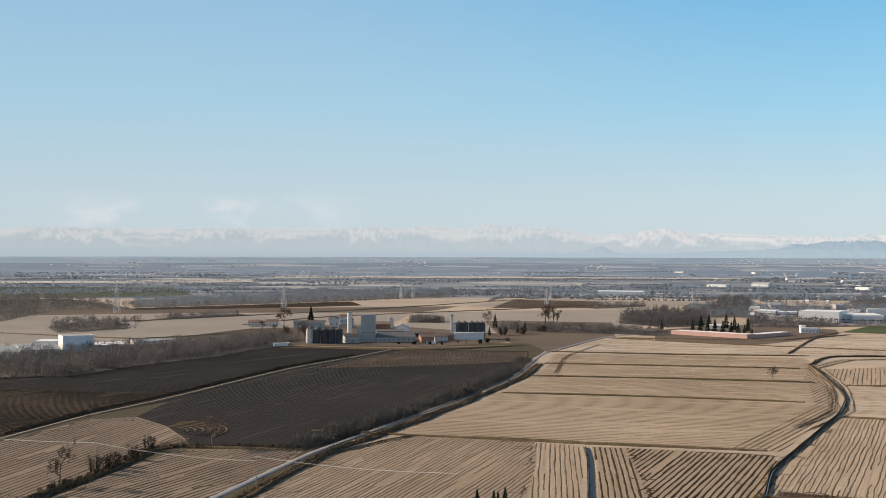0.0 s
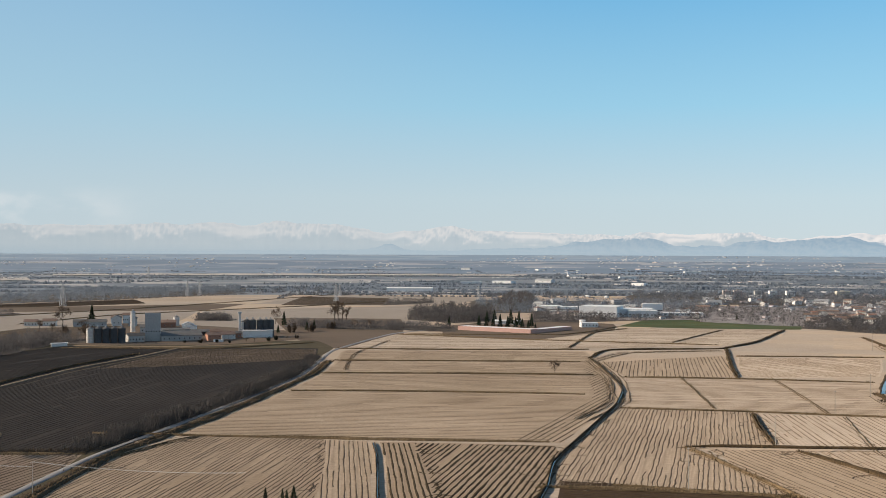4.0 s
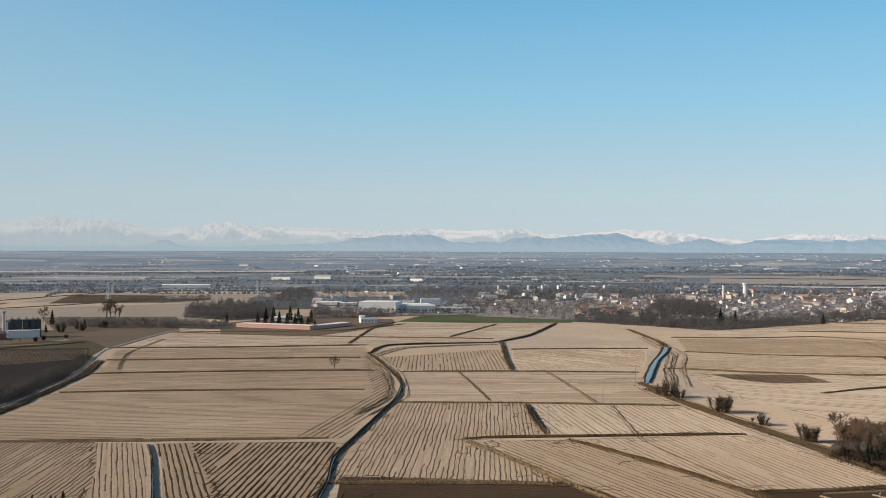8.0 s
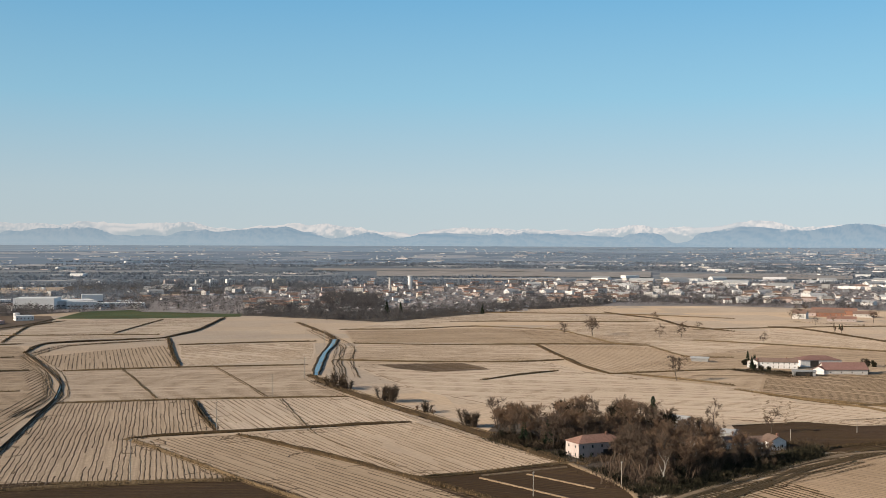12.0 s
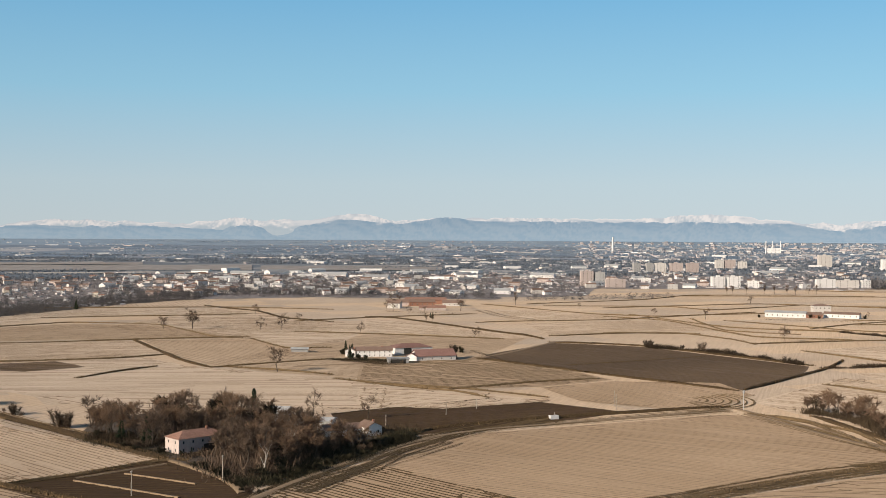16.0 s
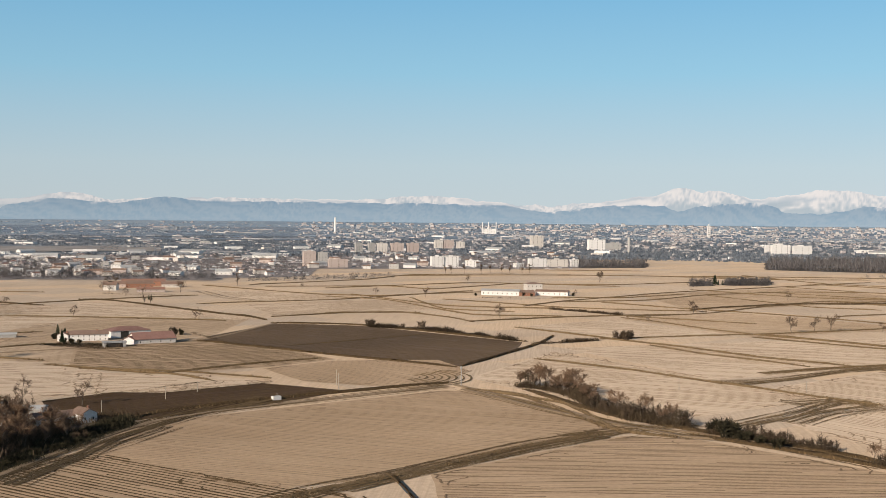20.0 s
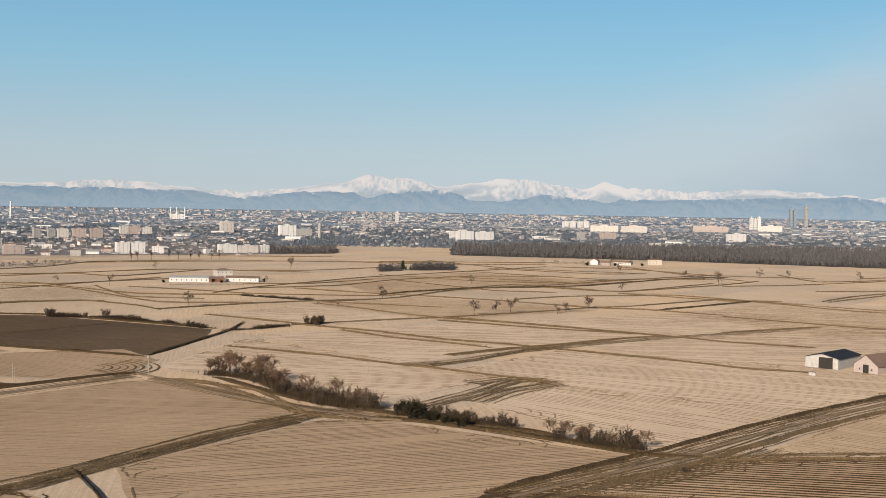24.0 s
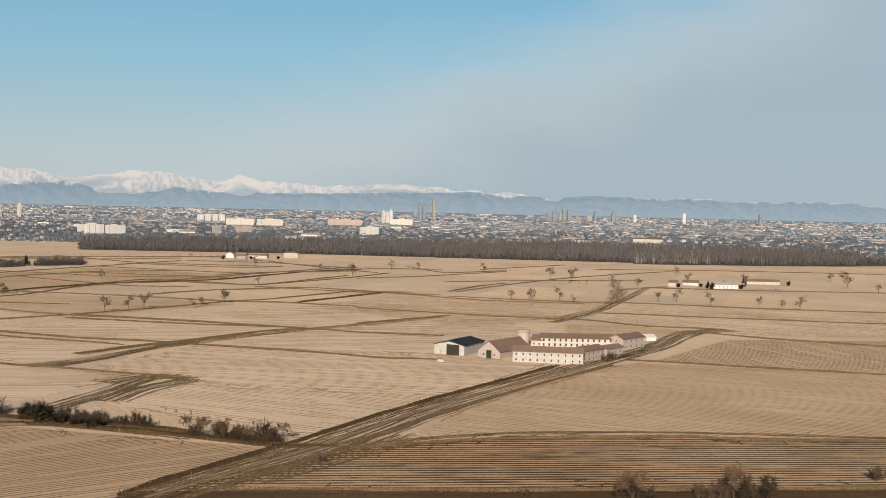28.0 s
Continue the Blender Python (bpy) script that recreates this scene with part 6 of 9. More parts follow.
field([(784, 451), (840, 419), (870, 385), (904, 370), (1006, 434), (950, 479), (872, 528)], STRAW, rows=[(820, 472), (954, 411)], pitch=6, wide=1, gap=0.1, loops=0.0, wiggle=0.06)
field([(1018, 655), (1028, 598), (1010, 527), (1018, 461), (960, 490), (904, 537)], STRAW_PALE, rows=[(1003, 645), (973, 497)], pitch=6, wide=1.1, gap=0.1, loops=0.0, wiggle=0.06)
field([(551, 443), (605, 404), (594, 338), (561, 285), (518, 298), (485, 325), (476, 386)], STRAW_BROWN, rows=[(540, 430), (554, 289)], pitch=4, wide=1.2, ruts=MUD, gap=0.1, loops=0.0, wiggle=0.06)
field([(554, 282), (582, 235), (547, 204), (481, 200), (480, 259), (511, 298)], STRAW_BROWN, rows=[(541, 273), (511, 209)], pitch=3.4, wide=1, gap=0.1, wiggle=0.06)
field([(456, 368), (478, 320), (471, 271), (423, 295), (409, 332)], STRAW_PALE, rows=[(440, 352), (463, 275)], pitch=5, wide=0.9, gap=0.3, wiggle=0.06)
field([(1171, 261), (1367, 143), (1235, -37), (1175, 45), (1058, 120), (999, 179)], STRAW_WARM, rows=[(1121, 250), (1184, 45)], pitch=6, wide=1, gap=0.1, loops=0.0, wiggle=0.06)
field([(881, 207), (982, 148), (949, 65), (894, -5), (845, 50), (788, 100)], STRAW_WARM, rows=[(881, 205), (883, 60)], pitch=6, wide=0.9, gap=0.2, loops=0.0, wiggle=0.06)
field([(790, 255), (873, 211), (812, 149), (790, 104), (731, 163), (739, 179)], STRAW_PALE, rows=[(790, 255), (790, 104)], pitch=6, wide=0.9, gap=0.2, loops=0.0, wiggle=0.06)
field([(998, -177), (931, -267), (917, -300), (874, -273), (811, -217), (856, -154), (907, -66)], STRAW, rows=[(932, -168), (889, -278)], pitch=6, wide=0.9, gap=0.2, loops=0.0, wiggle=0.06)
field([(919, -315), (911, -345), (847, -498), (779, -459), (811, -359), (850, -274)], STRAW_PALE, rows=[(892, -306), (809, -473)], pitch=5, wide=0.9, gap=0.2, loops=0.0, wiggle=0.06)
field([(756, -217), (750, -254), (713, -297), (674, -242), (704, -202)], STRAW_WARM, rows=[(738, -212), (706, -276)], pitch=5, wide=0.9, gap=0.2, loops=0.0, wiggle=0.06)

# ---------------------------------------------------------------- banks, ditches, canals, roads
road([(-78, 330), (-66, 379), (-49, 445), (-25, 514), (9, 612), (42, 720), (58, 802), (73, 881), (111, 982), (141, 1051), (176, 1092)], 1.7)
ditch([(-66, 338), (-59, 375), (-44, 441), (-19, 508), (15, 608), (47, 714), (64, 802)], 4.4)
canal([(75, 296), (88, 340), (99, 369), (112, 409), (131, 449), (154, 496), (184, 558), (205, 612), (215, 652), (231, 731), (242, 790)], 1.5)
canal([(37, 309), (44, 363), (52, 432), (54, 460)], 1.1)
bank([(-55, 502), (-21, 491), (53, 469), (122, 452)], 1.6)
bank([(67, 805), (72, 803), (229, 771)], 1.3)
bank([(52, 723), (133, 709), (213, 689)], 1.3)
bank([(31, 636), (110, 619), (180, 598)], 1.3)
bank([(77, 899), (164, 876), (263, 865)], 1.3)
ditch([(242, 794), (277, 857), (360, 857), (376, 869), (421, 917), (509, 1050)], 2.2)
ditch([(370, 860), (319, 734), (292, 663)], 2.2)
bank([(226, 675), (289, 657), (358, 627)], 1.5)
bank([(350, 797), (401, 785), (447, 770)], 1.3)
bank([(181, 544), (237, 522), (302, 489)], 1.5)
ditch([(236, 519), (220, 477), (206, 433)], 1.7)
ditch([(170, 433), (176, 433), (201, 427), (281, 406)], 1.3)
bank([(170, 433), (171, 408), (170, 338), (171, 306), (172, 282)], 1.7)
ditch([(208, 418), (213, 361), (215, 312), (216, 271), (210, 244)], 1.6)
bank([(214, 311), (239, 305), (269, 302), (277, 296)], 1.3)
bank([(120, 367), (170, 337)], 1.6)
bank([(95, 368), (136, 354), (169, 341)], 1.6)
ditch([(533, 952), (493, 836), (468, 778)], 3.0)
canal([(466, 775), (441, 737), (404, 685), (356, 611), (335, 577)], 6.5)
ditch([(332, 580), (312, 512), (301, 455), (293, 409), (285, 364), (277, 327), (273, 301)], 3.2)
bank([(142, 1041), (267, 950), (377, 892)], 1.3)
bank([(253, 883), (322, 1042), (368, 1088)], 1.3)
bank([(350, 921), (449, 1056)], 1.3)
bank([(145, 1041), (287, 1019), (368, 1114)], 1.3)
road([(245, 237), (285, 247), (320, 253), (361, 257), (391, 249), (426, 230), (464, 210), (492, 194)], 1.7, TRACK, "dusty farm track between verges", "track")
road([(499, 193), (484, 173), (460, 139), (425, 98), (424, 74)], 1.6, TRACK, "dusty farm track between verges", "track")
ditch([(320, 263), (379, 267), (439, 238), (504, 198)], 1.6)
bank([(487, 184), (482, 157), (418, 102), (411, 77)], 2.2)
bank([(489, 180), (467, 133), (411, 96)], 1.5)
road([(487, 184), (443, 126), (415, 77), (414, 58), (388, 9)], 1.6, TRACK, "dusty farm track between verges", "track")
ditch([(498, 160), (448, 110), (428, 76), (420, 59), (396, 9)], 2.2)
bank([(409, 100), (376, 118), (316, 140), (289, 152), (273, 157)], 1.7)
canal([(317, 143), (308, 136), (291, 124), (268, 110)], 0.9)
ditch([(607, 401), (577, 293), (557, 214)], 1.3)
ditch([(730, 420), (744, 357), (692, 222)], 1.3)
ditch([(560, 214), (601, 212), (680, 211), (734, 217)], 1.3)
road([(506, 457), (608, 400), (732, 417)], 1.6, TRACK, "dusty farm track between verges", "track")
road([(308, 20), (340, -5), (371, -29), (422, -63), (463, -94), (505, -128), (563, -177), (632, -234), (706, -283), (724, -317)], 1.3, TRACK, "dusty farm track between verges", "track")
ditch([(312, 27), (345, 2), (376, -21), (427, -56), (468, -87), (510, -121), (556, -157)], 1.6)
bank([(303, 13), (334, -12), (366, -36), (417, -70), (458, -101), (500, -135), (556, -184)], 2.2)
ditch([(418, 74), (398, 29), (370, -17), (371, -35)], 1.6)
road([(424, 75), (403, 29), (374, -17), (372, -38)], 1.6, TRACK, "dusty farm track between verges", "track")
bank([(366, -38), (374, -65), (378, -90), (378, -115), (377, -153), (370, -170), (367, -200), (362, -242)], 1.9)
bank([(316, 0), (307, -89), (300, -201)], 1.6)
bank([(576, -198), (546, -257), (520, -307), (506, -337)], 1.6)
bank([(-339, 1264), (-237, 1378), (-118, 1515), (-4, 1680), (159, 1932)], 1.8)
bank([(-204, 1220), (-121, 1383), (84, 1553), (218, 1690)], 1.8)
bank([(-402, 1088), (-262, 1022), (-183, 1095)], 1.8)
bank([(-125, 930), (-11, 911), (65, 957)], 1.8)
road([(-176, 477), (-162, 542), (-141, 606), (-99, 761), (-62, 852), (-37, 921), (-11, 955)], 1.3, TRACK, "dusty farm track between verges", "track")
ditch([(-180, 488), (-166, 555), (-145, 621), (-101, 780), (-64, 870)], 1.3)
ditch([(-128, 309), (-123, 365), (-115, 397), (-108, 450), (-100, 461)], 2.4)
bank([(-99, 458), (-76, 455), (-52, 451)], 1.6)
road([(-128, 952), (-37, 932), (65, 957)], 1.6, TRACK, "dusty farm track between verges", "track")
bank([(854, 563), (884, 547), (962, 486), (1070, 449), (1164, 387)], 1.3)
bank([(1086, 709), (1044, 607), (1017, 531), (1032, 468), (1144, 424)], 1.3)
bank([(1101, 640), (1173, 532), (1151, 471), (1294, 430)], 1.3)
bank([(775, 446), (831, 414), (860, 380), (833, 327), (804, 298)], 1.3)
bank([(1020, 440), (908, 361), (906, 301)], 1.3)
bank([(1119, 671), (1285, 612), (1414, 610), (1515, 503)], 1.3)
bank([(472, 377), (484, 323), (482, 277)], 1.3)
bank([(1485, 493), (1557, 347), (1545, 198), (1610, 62)], 1.3)
bank([(1294, 430), (1326, 328), (1438, 251)], 1.3)
bank([(967, 313), (1043, 300), (1162, 259), (1225, 237), (1391, 146), (1550, 59)], 1.3)
bank([(779, 258), (732, 177)], 1.3)
bank([(784, 100), (751, 31), (733, -25)], 1.3)
bank([(609, 190), (583, 129), (554, 83)], 1.3)
bank([(1195, 197), (1081, 89), (1074, 31)], 1.3)
bank([(1391, 146), (1326, 51), (1275, -42)], 1.3)
bank([(1648, 226), (1482, 102), (1437, -48)], 1.3)
bank([(808, 98), (763, 18), (722, -49), (700, -81), (686, -124)], 1.3)
bank([(642, 18), (606, -45), (584, -76), (579, -105)], 1.3)
bank([(564, 100), (551, 74), (536, 49), (518, 14)], 1.3)
bank([(982, 63), (1031, 20), (1059, -32), (1078, -73), (1019, -142), (1004, -180)], 1.3)
bank([(1150, 59), (1108, -24), (1235, -124), (1327, -178)], 1.3)
bank([(1283, 229), (1210, 111), (1212, 2)], 1.3)
bank([(1588, 284), (1678, 3)], 1.3)
bank([(1550, 52), (1521, -53), (1424, -143), (1412, -253)], 1.3)
bank([(1178, -211), (1208, -285), (1244, -445)], 1.3)
bank([(991, -178), (966, -219), (942, -270), (929, -304)], 1.3)
bank([(944, -295), (922, -349), (885, -415), (857, -504), (827, -548)], 1.3)
bank([(841, -267), (802, -355), (767, -451), (749, -497)], 1.3)
bank([(707, -294), (676, -318), (633, -373), (615, -408)], 1.3)
bank([(1458, -454), (1466, -608), (1425, -837)], 1.3)
bank([(1423, -301), (1567, -448)], 1.3)
bank([(1125, -402), (1097, -485), (1078, -634), (1049, -695)], 1.3)
bank([(521, 859), (572, 833), (640, 826), (669, 751), (616, 630), (623, 603)], 1.3)
bank([(461, 739), (501, 697), (559, 663), (633, 613)], 1.3)
bank([(657, 889), (709, 858), (769, 809), (813, 786)], 1.3)
bank([(739, 1008), (771, 976), (868, 880), (913, 770)], 1.3)
bank([(387, 643), (418, 609), (472, 571), (507, 564)], 1.3)
bank([(461, 518), (425, 514), (397, 507)], 1.3)
bank([(475, 490), (521, 476), (552, 466)], 1.3)
bank([(483, 485), (488, 446), (490, 413)], 1.3)
bank([(623, 603), (586, 535), (607, 513)], 1.3)
bank([(477, 402), (472, 356), (473, 323), (464, 298)], 1.3)
bank([(475, 331), (529, 310), (561, 292)], 1.3)
bank([(1014, 405), (990, 334), (970, 277), (975, 207), (986, 163)], 1.3)
bank([(892, 211), (870, 180), (828, 137), (797, 95), (784, 59), (761, 19)], 1.3)
bank([(705, 149), (672, 111), (654, 78), (639, 53)], 1.3)
bank([(1035, 296), (1097, 233), (1200, 198), (1294, 127), (1327, 35)], 1.3)
bank([(686, 619), (707, 560), (731, 457)], 1.3)
bank([(770, 694), (866, 662), (949, 624)], 1.3)
bank([(872, -93), (841, -136), (816, -172), (799, -207), (784, -242), (746, -268), (727, -316)], 1.3)
bank([(755, -80), (785, -116), (813, -151)], 1.3)
bank([(1041, -198), (1142, -267), (1257, -356), (1350, -449), (1433, -548)], 1.3)
bank([(1223, -129), (1270, -205), (1385, -324)], 1.3)
bank([(1025, -109), (1018, -140), (950, -200), (919, -284)], 1.3)
bank([(727, 184), (766, 143), (807, 96), (862, 44), (919, 0), (939, -27), (986, -65), (1045, -111)], 1.3)
bank([(901, 209), (965, 159), (1062, 127), (1132, 84), (1185, 33), (1275, -24), (1368, -90), (1447, -153)], 1.3)
bank([(1047, 266), (1009, 189), (984, 117), (962, 71), (919, 0), (914, -39), (882, -94)], 1.3)
bank([(733, 186), (706, 132), (670, 80), (652, 33)], 1.3)
bank([(600, 71), (633, 46), (661, 18), (699, -14), (728, -48)], 1.3)
bank([(1279, 159), (1222, 30), (1201, -9)], 1.1)
bank([(1468, 127), (1400, -10), (1436, -64)], 1.1)
bank([(1598, -34), (1400, -120), (1322, -167)], 1.1)
bank([(1106, -29), (1271, -126)], 1.1)
bank([(1064, 132), (1167, 76), (1117, -9)], 1.1)
bank([(1085, -23), (1031, -107), (1033, -158)], 1.1)
bank([(1474, -219), (1344, -244), (1405, -329)], 1.1)
bank([(1045, -193), (1119, -234), (1171, -275)], 1.1)
bank([(1248, 14), (1316, -52), (1339, -133)], 1.1)
bank([(1108, 574), (1281, 478), (1297, 405), (1298, 309)], 1.3)
bank([(1035, 508), (939, 369), (957, 275)], 1.3)
bank([(992, 513), (980, 446), (865, 322), (883, 254)], 1.3)
bank([(1089, 324), (1113, 264), (1200, 221)], 1.3)
bank([(808, 301), (876, 251), (945, 178)], 1.3)
bank([(904, 210), (884, 110)], 1.3)
bank([(828, 428), (864, 364)], 1.3)
bank([(1391, 611), (1523, 438), (1588, 198)], 1.3)
bank([(1638, 537), (1701, 372)], 1.3)
ditch([(852, 681), (854, 648), (820, 575), (783, 499), (768, 461), (749, 435)], 1.8)
ditch([(911, -49), (964, -88), (1032, -138)], 1.8)
ditch([(992, 177), (1033, 158), (1112, 102), (1134, 58), (1186, 2), (1329, -84), (1390, -153)], 1.8)
ditch([(561, 654), (491, 531), (475, 490), (483, 485)], 1.8)
ditch([(876, 913), (859, 862), (847, 811), (791, 723), (783, 661)], 1.8)
ruts([(559, 87), (580, 65), (629, 35), (669, 1), (722, -49), (770, -107), (803, -144)], 5, 10)
ruts([(787, -218), (874, -278), (977, -327), (1081, -359), (1145, -434)], 6, 10)
ruts([(506, 50), (527, 31), (515, 14)], 9, 12)
ruts([(998, 654), (940, 593), (906, 533)], 7, 7)
ruts([(487, 184), (443, 126), (415, 77), (414, 58), (388, 9)], 5, 10)
ruts([(409, 100), (376, 118), (316, 140), (289, 152), (273, 157)], 7, 13)
ruts([(308, 20), (340, -5), (371, -29), (422, -63), (463, -94), (505, -128), (563, -177), (632, -234), (706, -283), (724, -317)], 9, 22)
ruts([(424, 75), (403, 29), (374, -17), (372, -38)], 4, 7)
ruts([(245, 237), (285, 247), (320, 253), (361, 257), (391, 249), (426, 230), (464, 210), (492, 194)], 6, 9)
ruts([(366, -34), (384, -92), (381, -150), (367, -218), (362, -242)], 6, 10)
ruts([(327, -3), (351, -26), (370, -42), (388, -55)], 12, 18)
ruts([(152, 510), (188, 571), (218, 674), (237, 774)], 8, 12)
ruts([(237, 774), (283, 834), (358, 841)], 6, 9)
ruts([(328, 567), (312, 512), (301, 455), (293, 409), (285, 364)], 7, 9)
ruts([(501, 867), (469, 786), (440, 718), (387, 636), (342, 556)], 7, 10)
ruts([(262, 245), (290, 247), (324, 247), (355, 250)], 12, 18)
ruts([(54, 475), (-13, 489), (-42, 445)], 5, 7)
ruts([(70, 740), (88, 854), (127, 970)], 2.5, 4)
ruts([(443, 62), (478, 46), (517, 32), (521, 18)], 6, 18)
ruts([(554, 78), (585, 57), (634, 34), (652, 16)], 4, 12)
ruts([(260, 234), (294, 241), (331, 251), (380, 254), (430, 247)], 8, 24)
ruts([(293, 147), (314, 140), (338, 131), (373, 117), (403, 102)], 5, 15)
ruts([(395, 112), (422, 93), (440, 76)], 7, 15)
ruts([(458, 43), (488, 33), (515, 14)], 8, 18)
ruts([(968, -318), (1071, -362), (1166, -385), (1243, -417)], 5, 12)
ruts([(769, -211), (835, -258), (970, -328), (1114, -399)], 5, 13)
ruts([(698, -279), (726, -305), (720, -313)], 4, 9)
ruts([(600, 71), (633, 46), (661, 18), (699, -14)], 4, 10)
ruts([(262, 676), (244, 606), (225, 535)], 1.2, 4)
ruts([(311, 660), (291, 585), (269, 509)], 1.2, 4)
ruts([(271, 500), (232, 400), (222, 330)], 1.0, 3)
ruts([(-50, 452), (-26, 506), (6, 590), (20, 640)], 7, 14)
ruts([(607, 338), (651, 317), (708, 293)], 1.0, 4)
turning_arcs(511, 226, 10, 34, 8, -2.3, 2.0)
turning_arcs(-120, 497, 14, 30, 6, -0.5, 1.9)

# stubble beyond the town, its base colour dulled as haze would dull it
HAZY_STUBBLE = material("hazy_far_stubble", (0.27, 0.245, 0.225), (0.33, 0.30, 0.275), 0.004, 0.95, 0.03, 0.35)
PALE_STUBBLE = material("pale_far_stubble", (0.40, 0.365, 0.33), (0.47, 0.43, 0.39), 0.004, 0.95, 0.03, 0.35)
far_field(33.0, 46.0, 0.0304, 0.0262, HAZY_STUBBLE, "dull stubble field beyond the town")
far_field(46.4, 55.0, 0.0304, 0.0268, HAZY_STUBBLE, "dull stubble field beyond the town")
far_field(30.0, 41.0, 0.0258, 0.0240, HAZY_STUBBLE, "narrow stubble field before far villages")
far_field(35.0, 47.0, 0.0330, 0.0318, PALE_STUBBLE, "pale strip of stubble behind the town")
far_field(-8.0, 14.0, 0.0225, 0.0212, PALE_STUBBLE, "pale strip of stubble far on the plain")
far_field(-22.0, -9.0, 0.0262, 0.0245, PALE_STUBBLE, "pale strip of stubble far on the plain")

# ---------------------------------------------------------------- the court farm and its barns
house(565, -154, -108, 34.4, 9.0, 5.5, wall='chalk', roof='brown', floors=2, cols=10, pitch=0.45, win=FINE, label='long white two-storey farm wing with a brown tiled roof', group='buildings of the court farm')
house(574, -180, -49, 20.4, 8.0, 5.4, wall='pink', roof='brown', floors=2, cols=5, pitch=0.45, win=FINE, label='faded pink farm wing along the track', group='buildings of the court farm', chimney=False)
house(598, -199, -50, 16.4, 7.0, 3.6, wall='pink', roof='brown', floors=1, cols=3, pitch=0.4, label='low pink outbuilding with a tiled roof', group='buildings of the court farm', chimney=False)
house(626, -219, -51, 21.6, 9.0, 5.9, wall='pink', roof='brown', floors=2, cols=4, pitch=0.45, win=FINE, label='pink-plastered end wing of the court farm', group='buildings of the court farm')
house(628, -189, -100, 42.4, 9.0, 5.2, wall='cream', roof='brown', floors=2, cols=14, pitch=0.45, win=FINE, label='cream arcaded wing facing the farm court', group='buildings of the court farm', sides=False)
house(633, -166, -117, 5.7, 10.0, 3.7, wall='cream', roof='brown', floors=1, cols=2, pitch=0.5, label='open cart shed with a brown tiled roof', group='buildings of the court farm', chimney=False)
column('grain_tower', 639, -160, 3.4, 3.3, 8.4, 'pink', 'round faded pink plastered grain tower with a low cap', 'tower', 0.0)
house(585, -129, -134, 12.7, 30.0, 3.7, wall='pink', roof='brown', kind='gy', floors=1, cols=2, pitch=0.75, label='old hay barn with a steep brown roof', group='buildings of the court farm', chimney=False, category='barn', name='barn', gate=(0, 3, 4))
house(597, -111, -124, 16.5, 27.0, 5.2, wall='chalk', roof='panel', kind='gy', floors=0, pitch=0.24, label='white steel barn with dark solar panels on its roof', group='buildings of the court farm', chimney=False, category='barn', name='barn', gate=(2, 7, 5.5))
house(667, -239, -173, 8.8, 6.0, 2.0, wall='white', roof='pale', kind='gy', floors=0, pitch=0.3, label='small white shed beside the farm', group='buildings of the court farm', chimney=False, category='shed', name='shed')
house(570, -101, -154, 2.3, 2.0, 1.1, wall='white', roof='flat', kind='flat', floors=0, label='small white pump house beside the field', category='hut', name='hut', chimney=False)

# ---------------------------------------------------------------- the red-roofed farm
house(577, 454, -47, 21.5, 8.0, 4.1, wall='white', roof='brown', floors=2, cols=7, win=FINE, label='long white farmhouse with a brown tiled roof', group='buildings of the red-roofed farm')
house(605, 445, -34, 24.7, 14.0, 4.2, wall='white', roof='tile', kind='hip', floors=0, pitch=0.32, label='tall white barn with a brown tiled roof', group='buildings of the red-roofed farm', category='barn', name='barn', chimney=False, gate=(-4, 5, 4))
house(570, 421, -76, 6.5, 24.0, 3.0, wall='white', roof='tile', kind='gy', floors=0, pitch=0.5, label='white barn with a red tiled gable roof', group='buildings of the red-roofed farm', category='barn', name='barn', chimney=False)
house(582, 411, -35, 24.1, 13.0, 3.0, wall='cream', roof='tile', floors=1, cols=4, pitch=0.5, label='long cream shed with a bright red tiled roof', group='buildings of the red-roofed farm', category='barn', name='barn', chimney=False)
house(556, 420, -47, 12.2, 6.0, 2.6, wall='grey', roof='metal', kind='gx', floors=0, pitch=0.2, label='open farm shelter with a grey sheet roof', group='buildings of the red-roofed farm', category='shed', name='shed', chimney=False, gate=(0, 9, 3))
house(568, 466, -71, 6.3, 7.0, 3.8, wall='white', roof='brown', kind='gy', floors=1, cols=1, label='small white farm building among shrubs', group='buildings of the red-roofed farm')
house(569, 508, -52, 10.5, 5.0, 2.2, wall='grey', roof='metal', kind='gx', floors=0, pitch=0.25, label='low grey farm shed with a sheet roof', category='shed', name='shed', chimney=False)

# ---------------------------------------------------------------- the house in the grove
house(290.4, 303.4, -10.6, 19.0, 8.5, 5.2, win=FINE, wall='pink', roof='rose', kind='hip', floors=2, cols=5, pitch=0.5, gate=(3.5, 6, 2.6), label='old faded pink house with a hipped red tiled roof among trees')
house(350.8, 276.0, -22, 6.4, 7.0, 3.4, wall='white', roof='brown', kind='gy', floors=1, cols=2, pitch=0.5, label='small white gabled house with a brown tiled roof beside the grove')
house(343.5, 284, -28, 15.0, 7.0, 2.7, wall='cream', roof='brown', kind='gx', floors=1, cols=4, pitch=0.4, label='long cream outbuilding with a brown roof behind bare poplars', chimney=False)
house(353, 314, -62, 24.0, 8.0, 1.9, wall='grey', roof='metal', kind='gx', floors=0, pitch=0.2, label='low greenhouse-like shed with a pale roof', category='shed', name='shed', chimney=False)
house(365, 337, -66, 6.3, 7.0, 2.3, wall='grey', roof='metal', kind='gx', floors=0, pitch=0.35, label='grey sheet-roofed shed among trees', category='shed', name='shed', chimney=False)
house(426, 242, -33, 3.6, 2.0, 1.4, wall='white', roof='flat', kind='flat', floors=0, label='small white pump house in a ploughed field', category='hut', name='hut', chimney=False)

